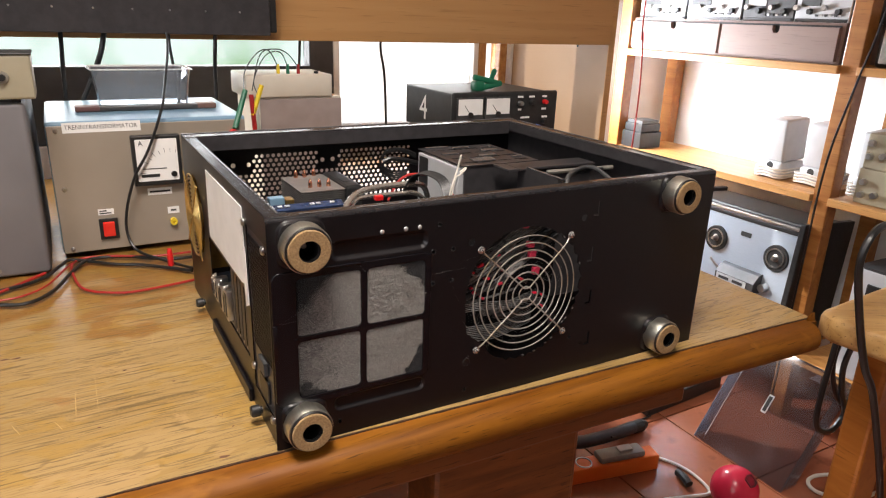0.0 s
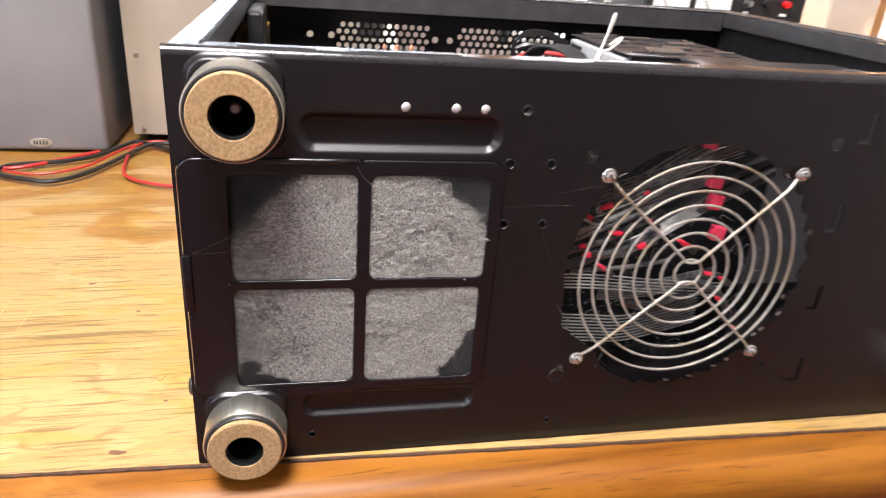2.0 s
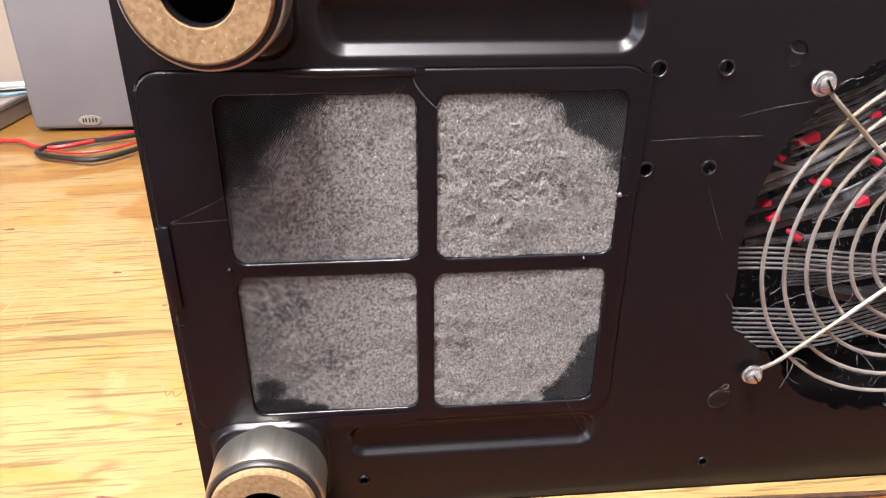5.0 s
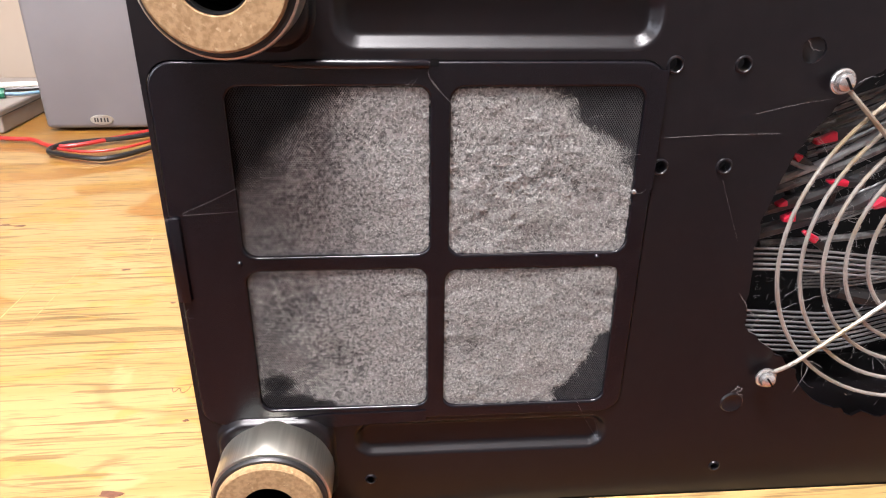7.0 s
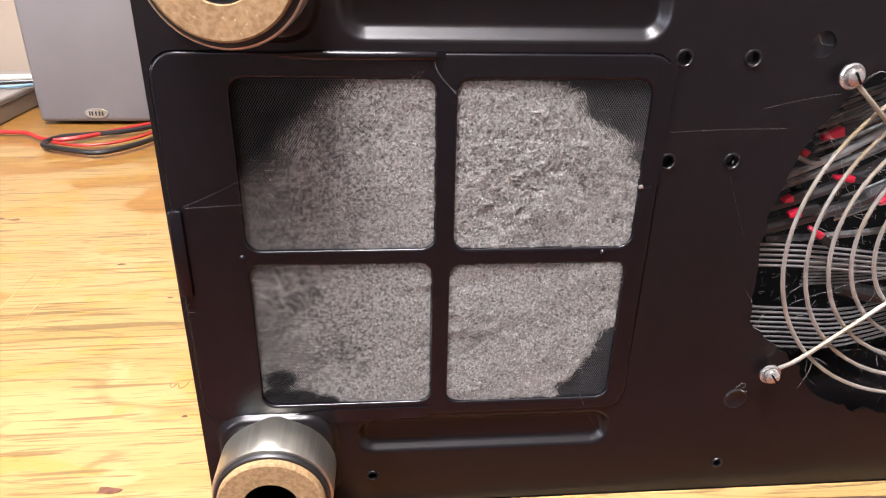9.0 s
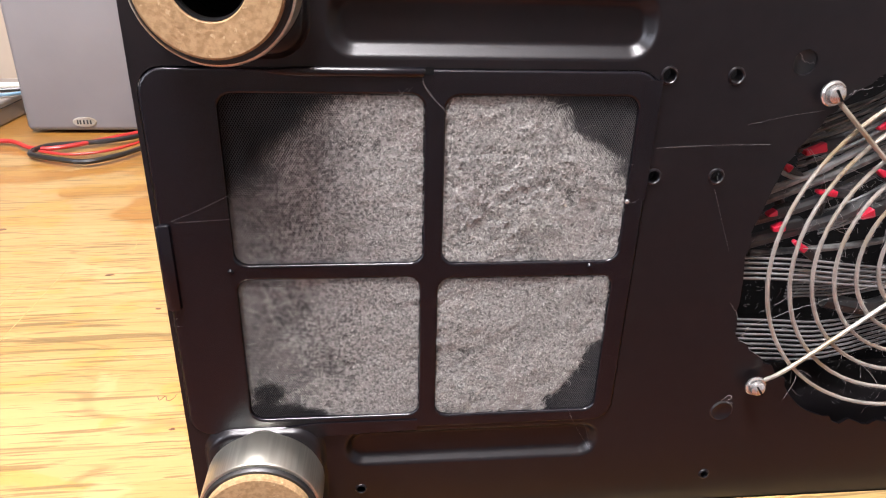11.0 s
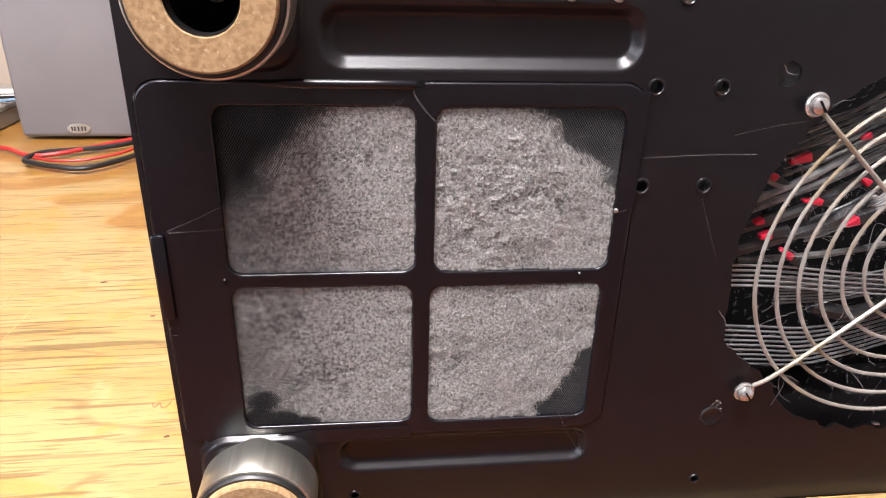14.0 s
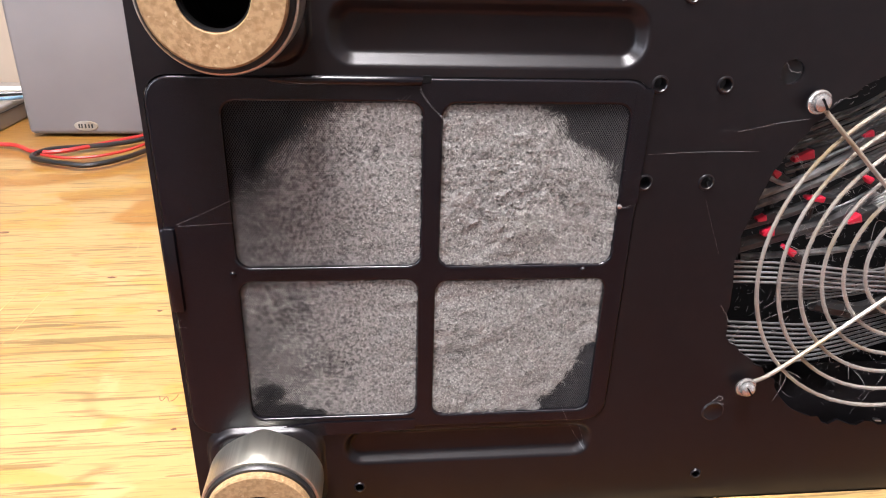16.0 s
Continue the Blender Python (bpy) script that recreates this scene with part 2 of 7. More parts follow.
BLACK_PLASTIC = material("black_plastic", (0.012, 0.012, 0.012), 0.4, 0.0, (0.02, 0.02, 0.02), 80, bump=0.05)
BLACK_RUBBER = material("black_rubber", (0.006, 0.006, 0.006), 0.42, 0.0, (0.016, 0.015, 0.015), 60, bump=0.05)
CABLE_BLACK = material("black_cable_sheath", (0.008, 0.008, 0.009), 0.35, 0.0, (0.014, 0.014, 0.014), 30)
CABLE_RED = material("red_cable_sheath", (0.33, 0.014, 0.014), 0.4, 0.0, (0.40, 0.025, 0.02), 30)
CABLE_WHITE = material("off_white_cable_sheath", (0.68, 0.62, 0.54), 0.45, 0.0, (0.74, 0.70, 0.62), 30)
DARK_GREY = material("dark_grey_plastic", (0.035, 0.036, 0.038), 0.5, 0.0, (0.05, 0.05, 0.05), 50, bump=0.05)
CORK = material("pressed_fibre_ring", (0.230, 0.140, 0.060), 0.8, 0.0, (0.325, 0.210, 0.098), 620, contrast=(0.38, 0.60), bump=0.25, bump_scale=900, stain=(0.40, 0.28, 0.15), stain_scale=430, stain_at=(0.64, 0.70))
ALUMINIUM = material("brushed_aluminium", (0.60, 0.58, 0.50), 0.38, 1.0, (0.72, 0.70, 0.61), 30, (1, 1, 60), bump=0.06, bump_scale=60)
CHROME = material("chromed_wire", (0.30, 0.285, 0.25), 0.34, 0.5, (0.44, 0.42, 0.375), 90, bump=0.2, bump_scale=900, stain=(0.25, 0.195, 0.115), stain_scale=45, stain_at=(0.50, 0.70))
RIVET = material("dull_zinc_rivet", (0.36, 0.36, 0.35), 0.32, 0.35, (0.46, 0.46, 0.45), 200)
STEEL = material("bare_steel", (0.50, 0.49, 0.47), 0.3, 1.0, (0.62, 0.61, 0.6), 120)
BRIGHT_SCREW = material("bright_zinc_screw", (0.46, 0.45, 0.43), 0.27, 0.85, (0.58, 0.57, 0.55), 120)
COPPER = material("copper", (0.75, 0.33, 0.20), 0.25, 1.0, (0.85, 0.45, 0.3), 80)
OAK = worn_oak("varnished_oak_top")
OAK_EDGE = wood("varnished_oak_edge", (0.125, 0.041, 0.0034), (0.225, 0.083, 0.0070), -1.7, 80, 3.0, 0.46, 0.0, wear=(0.27, 0.108, 0.013), patch=(0.13, 0.038, 0.003))
OAK_EDGE.node_tree.nodes["Principled BSDF"].inputs["Specular IOR Level"].default_value = 0.22
OAK_DARK = wood("dark_stained_oak", (0.105, 0.032, 0.008), (0.19, 0.064, 0.015), -1.7, 60, 2.5, 0.35, 0.3)
VENEER = wood("beech_veneer", (0.43, 0.22, 0.078), (0.48, 0.26, 0.10), 0, 40, 1.2, 0.4, 0.15, pore_depth=0.85)
PINE = wood("varnished_pine", (0.42, 0.19, 0.055), (0.55, 0.29, 0.10), 90, 45, 2.0, 0.38, 0.2)
ORANGE_PINE = wood("orange_varnished_pine", (0.33, 0.105, 0.018), (0.43, 0.155, 0.03), 90, 40, 2.0, 0.35, 0.3, pore_depth=0.75)
PINE_X = wood("varnished_pine_crosswise", (0.42, 0.19, 0.055), (0.55, 0.29, 0.10), 0, 45, 2.0, 0.38, 0.2)
GREY_PAINT = material("grey_hammer_paint", (0.150, 0.142, 0.146), 0.5, 0.0, (0.172, 0.163, 0.167), 12, bump=0.05, bump_scale=300)
PANEL_GREY = material("light_grey_front_panel", (0.315, 0.27, 0.215), 0.42, 0.2, (0.355, 0.305, 0.245), 8, bump=0.04, bump_scale=400, gloss_var=0.08)
PALE_BLUE = material("pale_blue_grey_paint", (0.15, 0.27, 0.38), 0.35, 0.0, (0.19, 0.32, 0.43), 10, bump=0.05, bump_scale=300)
BEIGE = material("beige_plastic", (0.30, 0.265, 0.18), 0.5, 0.0, (0.35, 0.31, 0.22), 14)
MELAMINE = material("cream_melamine", (0.37, 0.30, 0.225), 0.5, 0.0, (0.41, 0.335, 0.255), 3, bump=0.05, bump_scale=200)
# tone for an unseen wall, chosen by what the black panel mirrors
DIM_WALL = material("unseen_wall_brown", (0.16, 0.12, 0.118), 0.7, 0.0, (0.21, 0.157, 0.15), 3, (1, 1, 8), bump=0.1)
BRASS = material("gilded_wire", (0.62, 0.42, 0.14), 0.28, 0.9, (0.72, 0.52, 0.2), 60)
IVORY = material("ivory_plastic", (0.62, 0.56, 0.46), 0.5, 0.0, (0.68, 0.62, 0.52), 14)
TAUPE = material("taupe_board", (0.30, 0.24, 0.22), 0.7, 0.0, (0.36, 0.29, 0.265), 20, bump=0.1)
PAPER = material("white_paper", (0.78, 0.77, 0.74), 0.8, 0.0, (0.84, 0.83, 0.80), 30, bump=0.25, bump_scale=60)
INK = material("black_print", (0.015, 0.015, 0.015), 0.6)
PLASTER = material("white_plaster", (0.82, 0.815, 0.81), 0.85, 0.0, (0.88, 0.875, 0.87), 5, bump=0.25, bump_scale=90, stain=(0.66, 0.62, 0.56), stain_scale=2)
CEILING = material("white_ceiling_paint", (0.78, 0.76, 0.72), 0.9, 0.0, (0.82, 0.8, 0.77), 4, bump=0.1)
TILE = material("red_brown_floor_tile", (0.29, 0.092, 0.046), 0.22, 0.0, (0.36, 0.124, 0.064), 7, bump=0.06, bump_scale=40, gloss_var=0.08, stain=(0.19, 0.06, 0.032), stain_scale=14)
GROUT = material("dark_grout", (0.07, 0.03, 0.02), 0.9, 0.0, (0.1, 0.045, 0.03), 60)
DARK_FRAME = material("dark_window_frame", (0.045, 0.045, 0.05), 0.45, 0.0, (0.06, 0.06, 0.065), 20)
BRIGHT_GREY = material("pale_grey_plastic", (0.44, 0.45, 0.46), 0.45, 0.0, (0.50, 0.51, 0.52), 20)
SILVER_PANEL = material("brushed_silver_panel", (0.40, 0.47, 0.55), 0.34, 0.35, (0.46, 0.53, 0.61), 40, (1, 1, 30))
DRAWER = wood("greyed_birch_ply", (0.185, 0.115, 0.092), (0.205, 0.13, 0.104), 90, 40, 1.5, 0.6, 0.0, pore_depth=0.85)
RED_PLASTIC = material("red_plastic", (0.60, 0.012, 0.015), 0.3, 0.0, (0.66, 0.02, 0.02), 20)
PINK_RED = material("raspberry_plastic", (0.58, 0.018, 0.05), 0.25, 0.0, (0.64, 0.03, 0.07), 20)
ORANGE = material("orange_plastic", (0.80, 0.15, 0.02), 0.4, 0.0, (0.85, 0.2, 0.03), 20)
YELLOW = material("yellow_plastic", (0.75, 0.52, 0.02), 0.4, 0.0, (0.8, 0.6, 0.04), 20)
GREEN = material("green_plastic", (0.006, 0.11, 0.055), 0.4, 0.0, (0.01, 0.15, 0.075), 20)
BLUE = material("blue_plastic", (0.02, 0.10, 0.45), 0.4, 0.0, (0.03, 0.13, 0.5), 20)
AMBER = material("amber_fan_plastic", (0.16, 0.088, 0.018), 0.3, 0.0, (0.24, 0.14, 0.032), 20)
CIRCUIT = material("dark_circuit_board", (0.012, 0.02, 0.035), 0.4, 0.0, (0.03, 0.04, 0.06), 120)
CLEAR = glass("clear_acrylic", (0.97, 0.98, 1.0), 0.03, 0.97, 0.06)
# the haze paints in the grey-blue reflection on the cover
SMOKE = glass("smoked_acrylic", (0.86, 0.86, 0.93), 0.02, 0.86, 0.11, 1.5)
PANE = glass("window_glass", (1, 1, 1), 0.01, 0.98)

# ---- building tools ----
ORIGIN = {}


def root(name, x, y, z, label, category, group="", kind=""):
    """An empty at the base of a thing; its parts are given in world metres."""
    ob = new(name)
    ob.empty_display_size = 0.02
    ob.location = (x, y, z)
    ORIGIN[ob] = Vector((x, y, z))
    return tagged(ob, label, category, group, kind)


def mesh_of(name, bm, mat, smooth=False, origin=None):
    me = bpy.data.meshes.new(name)
    if origin is not None:
        bmesh.ops.translate(bm, verts=bm.verts, vec=-origin)
    bmesh.ops.recalc_face_normals(bm, faces=bm.faces)
    if smooth:
        for f in bm.faces:
            f.smooth = True
        for e in bm.edges:
            if len(e.link_faces) == 2 and e.calc_face_angle(0) > 0.6:
                e.smooth = False
    bm.to_mesh(me)
    bm.free()
    me.materials.append(mat)
    return me


def part(name, bm, mat, parent, label="", smooth=False, kind=""):
    o = ORIGIN[parent]
    ob = new(name, mesh_of(name, bm, mat, smooth, o))
    ob.parent = parent
    ORIGIN[ob] = o
    return tagged(ob, label, kind=kind)


def single(name, bm, mat, label, category, smooth=False, group="", kind="", base=None):
    """A thing of one mesh, its origin at its base."""
    cs = [v.co for v in bm.verts]
    o = Vector(base) if base else Vector((sum(c.x for c in cs) / len(cs), sum(c.y for c in cs) / len(cs), min(c.z for c in cs)))
    ob = new(name, mesh_of(name, bm, mat, smooth, o))
    ob.location = o
    ORIGIN[ob] = o
    return tagged(ob, label, category, group, kind)


def box(x0, x1, y0, y1, z0, z1, bevel=0.0, seg=2, bm=None):
    new_bm = bm or bmesh.new()
    geo = bmesh.ops.create_cube(new_bm, size=1, matrix=Matrix.Translation(((x0 + x1) / 2, (y0 + y1) / 2, (z0 + z1) / 2)) @ Matrix.Diagonal((x1 - x0, y1 - y0, z1 - z0, 1)))
    if bevel:
        edges = list({e for v in geo["verts"] for e in v.link_edges})
        bmesh.ops.bevel(new_bm, geom=edges, offset=bevel, segments=seg, affect="EDGES", profile=0.5)
    return new_bm


def turned(bm, m):
    bmesh.ops.transform(bm, matrix=m, verts=bm.verts)
    return bm


def about(x, y, z, rx=0, ry=0, rz=0):
    """A turn about a point."""
    return pose(x, y, z, rx, ry, rz) @ Matrix.Translation((-x, -y, -z))


def lathe(profile, at, axis="y", n=40, bm=None, sign=-1):
    """Turned body: profile of (radius, way along the axis) pairs."""
    bm = bm or bmesh.new()
    at = Vector(at)
    rings = []
    for r, h in profile:
        ring = []
        for k in range(n if r > 1e-6 else 1):
            a = 2 * math.pi * k / n
            c, s = r * math.cos(a), r * math.sin(a)
            v = {"y": Vector((c, sign * h, s)), "z": Vector((c, s, h)), "x": Vector((sign * h, c, s))}[axis]
            ring.append(bm.verts.new(at + v))
        rings.append(ring)
    for a, b in zip(rings, rings[1:]):
        for k in range(n):
            p, q, r_, s_ = a[k % len(a)], a[(k + 1) % len(a)], b[(k + 1) % len(b)], b[k % len(b)]
            vs = []
            for v in (p, q, r_, s_):
                if v not in vs:
                    vs.append(v)
            if len(vs) > 2:
                bm.faces.new(vs)
    return bm


def glide(points, steps=6, closed=False):
    """A smooth line through the points."""
    pts = [Vector(p) for p in points]
    n, out = len(pts), []
    for i in range(n if closed else n - 1):
        p1, p2 = pts[i], pts[(i + 1) % n]
        p0 = pts[i - 1] if closed or i else p1
        p3 = pts[(i + 2) % n] if closed or i + 2 < n else p2
        for k in range(steps):
            t = k / steps
            out.append(0.5 * (2 * p1 + (p2 - p0) * t + (2 * p0 - 5 * p1 + 4 * p2 - p3) * t * t + (3 * p1 - p0 - 3 * p2 + p3) * t ** 3))
    if not closed:
        out.append(pts[-1])
    return out


def tube(points, r, n=8, steps=6, closed=False, bm=None, raw=False):
    bm = bm or bmesh.new()
    line = [Vector(p) for p in points] if raw else glide(points, steps, closed)
    rings, up = [], Vector((0.13, 0.21, 0.97))
    m = len(line)
    for i, p in enumerate(line):
        a = line[i - 1] if closed or i else p
        b = line[(i + 1) % m] if closed or i + 1 < m else p
        d = (b - a).normalized()
        s = d.cross(up)
        if s.length < 1e-4:
            s = d.cross(Vector((1, 0, 0)))
        s.normalize()
        up = s.cross(d).normalized()
        ri = r[i] if isinstance(r, (list, tuple)) else r
        rings.append([bm.verts.new(p + ri * (math.cos(2 * math.pi * k / n) * s + math.sin(2 * math.pi * k / n) * up)) for k in range(n)])
    for i in range(m if closed else m - 1):
        a, b = rings[i], rings[(i + 1) % m]
        for k in range(n):
            bm.faces.new((a[k], a[(k + 1) % n], b[(k + 1) % n], b[k]))
    if not closed:
        bm.faces.new(rings[0])
        bm.faces.new(rings[-1][::-1])
    return bm


def round_rect(x0, x1, z0, z1, r, n=6):
    out = []
    for cx, cz, a0 in ((x1 - r, z1 - r, 0), (x0 + r, z1 - r, 90), (x0 + r, z0 + r, 180), (x1 - r, z0 + r, 270)):
        for k in range(n + 1):
            a = radians(a0 + 90 * k / n)
            out.append((cx + r * math.cos(a), cz + r * math.sin(a)))
    return out


def disc(x, z, r, n=14):
    return [(x + r * math.cos(2 * math.pi * k / n), z + r * math.sin(2 * math.pi * k / n)) for k in range(n)]


def sheet(loops, lo, hi, axis="y"):
    """A flat sheet between two planes with an outline and holes; loops are (u, v) lists."""
    def put(u, v, w):
        return {"y": (u, w, v), "x": (w, u, v), "z": (u, v, w)}[axis]
    bm = bmesh.new()
    layers = []
    for w in (lo, hi):
        rings, edges = [], []
        for loop in loops:
            vs = [bm.verts.new(put(u, v, w)) for u, v in loop]
            edges += [bm.edges.new((vs[i - 1], vs[i])) for i in range(len(vs))]
            rings.append(vs)
        bmesh.ops.triangle_fill(bm, use_beauty=False, use_dissolve=False, edges=edges)
        layers.append(rings)
    for a, b in zip(*layers):
        for i in range(len(a)):
            bm.faces.new((a[i - 1], a[i], b[i], b[i - 1]))
    return bm


def loft(loops, cap=True, axis="y", bm=None):
    """Skin over loops of equal length; each is (list of (u, v), w)."""
    bm = bm or bmesh.new()
    rings = []
    for loop, w in loops:
        rings.append([bm.verts.new({"y": (u, w, v), "x": (w, u, v), "z": (u, v, w)}[axis]) for u, v in loop])
    for a, b in zip(rings, rings[1:]):
        for i in range(len(a)):
            bm.faces.new((a[i - 1], a[i], b[i], b[i - 1]))
    if cap:
        bm.faces.new(rings[-1])
    return bm


def words(name, text, size, m, mat, parent=None, depth=0.0002):
    cu = bpy.data.curves.new(name, "FONT")
    cu.body, cu.size, cu.extrude = text, size, depth
    cu.align_x, cu.align_y = "LEFT", "BOTTOM"
    tmp = bpy.data.objects.new(name, cu)
    scene.collection.objects.link(tmp)
    me = bpy.data.meshes.new_from_object(tmp.evaluated_get(bpy.context.evaluated_depsgraph_get()))
    bpy.data.objects.remove(tmp)
    me.materials.clear()
    me.materials.append(mat)
    if parent is not None:
        me.transform(Matrix.Translation(-ORIGIN[parent]) @ m)
    else:
        me.transform(m)
    ob = new(name, me)
    if parent is not None:
        ob.parent = parent
        ORIGIN[ob] = ORIGIN[parent]
    return ob


FRONT = pose(0, 0, 0, 90, 0, 0)      # writing that is read looking along +y

# ---- the room ----
T = 0.748                            # height of the bench top
RX0, RX1, RY0, RY1, RH = -2.0, 2.02, -2.4, 1.45, 2.45


def structure(name, bm, mat, label):
    return single(name, bm, mat, label, "structure", kind="structure")


structure("floor", box(RX0 - 0.1, RX1 + 0.1, RY0 - 0.1, RY1 + 0.1, -0.08, -0.006), GROUT, "dark grout bed under red-brown floor tiles")
structure("ceiling", box(RX0 - 0.1, RX1 + 0.1, RY0 - 0.1, RY1 + 0.4, RH, RH + 0.1), CEILING, "white painted ceiling of the workshop")
structure("wall_east", box(RX1, RX1 + 0.12, RY0 - 0.1, RY1 + 0.4, -0.08, RH), PLASTER, "white plastered wall behind the pine shelves")
# unseen walls that close the room; their tones steer reflections in the panel
structure("wall_west", box(RX0 - 0.12, RX0, RY0 - 0.1, RY1 + 0.4, -0.08, RH), DIM_WALL, "unseen side wall, its brown set for reflections in the case")
structure("wall_south", box(RX0, RX1, RY0 - 0.12, RY0, -0.08, RH), material("unseen_wall_cream", (0.44, 0.385, 0.35), 0.8, 0.0, (0.49, 0.43, 0.39), 3, bump=0.1), "unseen back wall, its cream set to brighten reflections in the case")
# the window wall: openings from x -1.6 to 0.52 and 0.62 to 1.11 and a slim one at 1.16, from the dark lower rail at 1.0 upwards
wall_n = box(RX0, RX1, RY1, RY1 + 0.1, -0.08, 0.80)
box(RX0, RX1, RY1, RY1 + 0.1, 1.75, RH, bm=wall_n)
box(RX0, -1.6, RY1, RY1 + 0.1, 0.80, 1.75, bm=wall_n)
box(1.235, 1.30, RY1, RY1 + 0.1, 0.80, 1.75, bm=wall_n)
box(1.66, RX1, RY1, RY1 + 0.1, 0.80, 1.75, bm=wall_n)
structure("wall_north", wall_n, PLASTER, "white plastered window wall behind the bench")


def window(name, x0, x1, z0, z1, mat, w, label, low=0.0):
    ob = root(name, (x0 + x1) / 2, RY1 + 0.08, z0, label, "window", kind="structure")
    y0, y1 = RY1 + 0.02, RY1 + 0.08
    part("window_frame", box(x0, x0 + w, y0, y1, z0, z1, 0.003), mat, ob)
    part("window_frame", box(x1 - w, x1, y0, y1, z0, z1, 0.003), mat, ob)
    part("window_frame", box(x0 + w, x1 - w, y0, y1, z0, z0 + w + low, 0.003), mat, ob)
    part("window_frame", box(x0 + w, x1 - w, y0, y1, z1 - w, z1, 0.003), mat, ob)
    p = part("pane", box(x0 + w, x1 - w, RY1 + 0.048, RY1 + 0.052, z0 + w + low, z1 - w), PANE, ob)
    p.visible_shadow = False
    return ob


window("window_1", -1.6, 0.60, 0.80, 1.75, DARK_FRAME, 0.075, "dark framed window above the bench with daylight outside", 0.125)
window("window_2", 0.60, 1.12, 0.80, 1.75, PLASTER, 0.02, "white framed sunlit window pane beside the dark frame")
window("window_3", 1.12, 1.235, 0.80, 1.75, PINE, 0.03, "slim orange wood framed window")
window("window_4", 1.30, 1.66, 0.80, 1.75, PLASTER, 0.03, "white framed window beside the pine shelves")
structure("backdrop", box(-7, 7, 6.0, 6.05, -1.0, 6), glowing("garden_haze", (0.36, 0.60, 0.36), 1.55, (0.82, 1.0, 0.95), 1.1), "blurred bright garden outside the window")
structure("backdrop_2", box(0.67, 1.75, 1.74, 1.75, 0.6, 1.25), glowing("sunlit_haze", (1.0, 0.98, 0.94), 2.0), "bright white haze outside the second window")

# floor tiles
tile_me = None
for i in range(-6, 7):
    for j in range(-7, 5):
        x, y = i * 0.33 + 0.05, j * 0.33 + 0.02
        if not (RX0 < x < RX1 - 0.3 and RY0 < y < RY1 - 0.3):
            continue
        if tile_me is None:
            tile_me = mesh_of("tile", box(0.002, 0.328, 0.002, 0.328, -0.006, 0.0, 0.0012, 1), TILE)
        ob = new("tile", tile_me)
        ob.location = (x, y, 0)
        ob.parent = bpy.data.objects["floor"]
        ob.matrix_parent_inverse = Matrix.Translation(bpy.data.objects["floor"].location).inverted()

# ---- the bench ----
bench = root("workbench", -0.2, 0.5, 0, "large oak workbench with a worn varnished top and rounded edge", "table")
SKEW = about(0, 0, T, 0, 0, -1.7)


def bench_profile(bm, x0, x1, pts):
    rings = [[bm.verts.new((x, y, z)) for y, z in pts] for x in (x0, x1)]
    for i in range(len(pts)):
        bm.faces.new((rings[0][i - 1], rings[0][i], rings[1][i], rings[1][i - 1]))
    bm.faces.new(rings[0])
    bm.faces.new(rings[1][::-1])
    return bm


top = bench_profile(bmesh.new(), -1.5, 0.795, [(0.0, T), (1.30, T), (1.30, T - 0.04), (0.0, T - 0.04)])
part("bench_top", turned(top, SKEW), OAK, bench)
edge_pts = [(-0.0012, T - 0.0008), (-0.004, T - 0.0018), (-0.010, T - 0.0020)]
for k in range(11):
    a = radians(90 - 165 * k / 10)
    edge_pts.append((-0.012 - 0.021 * math.cos(a), T - 0.0245 + 0.0224 * math.sin(a)))
edge_pts += [(-0.001, T - 0.046)]
nose = bench_profile(bmesh.new(), -1.5, 0.795, edge_pts)
bmesh.ops.bevel(nose, geom=[e for e in nose.edges if all(v.co.x > 0.79 for v in e.verts)], offset=0.012, segments=3, affect="EDGES")
part("edge_moulding", turned(nose, SKEW), OAK_EDGE, bench, "rounded front edge of the bench", True)
part("apron", turned(box(-1.4, 0.56, 0.004, 0.034, T - 0.088, T - 0.047, 0.004), SKEW), OAK_DARK, bench)
part("apron", turned(box(-1.4, 0.56, 1.22, 1.25, T - 0.088, T - 0.041, 0.004), SKEW), OAK_DARK, bench)
for x, y in ((0.20, 0.05), (0.20, 1.12), (-1.3, 0.05), (-1.3, 1.12)):
    part("leg", turned(box(x, x + 0.225, y, y + 0.09, 0.0, T - 0.041, 0.012, 3), SKEW), OAK_DARK, bench)

MARK = material("dark_burn_mark", (0.10, 0.035, 0.02), 0.5, 0.0, (0.16, 0.07, 0.04), 300)
for x, y, w, d in ((-0.0505, 0.0145, 0.0050, 0.0022), (-0.152, 0.118, 0.0022, 0.0012), (-0.118, 0.232, 0.0030, 0.0010), (-0.071, 0.182, 0.0016, 0.0012), (-0.031, 0.062, 0.0015, 0.0008), (-0.243, 0.319, 0.0050, 0.0016), (-0.230, 0.317, 0.0048, 0.0016)):
    spot = [(x + w * math.cos(a) * (1 + 0.25 * math.sin(3 * a + 90 * x)), y + d * math.sin(a) * (1 + 0.3 * math.cos(2 * a + 70 * y))) for a in [2 * math.pi * k / 14 for k in range(14)]]
    part("burn_mark", sheet([spot], T + 0.00005, T + 0.00022, "z"), MARK, bench)
# dark strip with ragged sides that fills the gap before the moulding
CRACK = material("dark_seam_strip", (0.030, 0.014, 0.008), 0.8, 0.0, (0.075, 0.032, 0.014), 200)
seam_rnd = random.Random(11)
front, rear_ = [], []
for k in range(161):
    x = -1.0 + 1.79 * k / 160
    front.append((x, -0.0022 - 0.0007 * seam_rnd.random()))
    rear_.append((x, -0.0012 + 0.0012 * seam_rnd.random() ** 2))
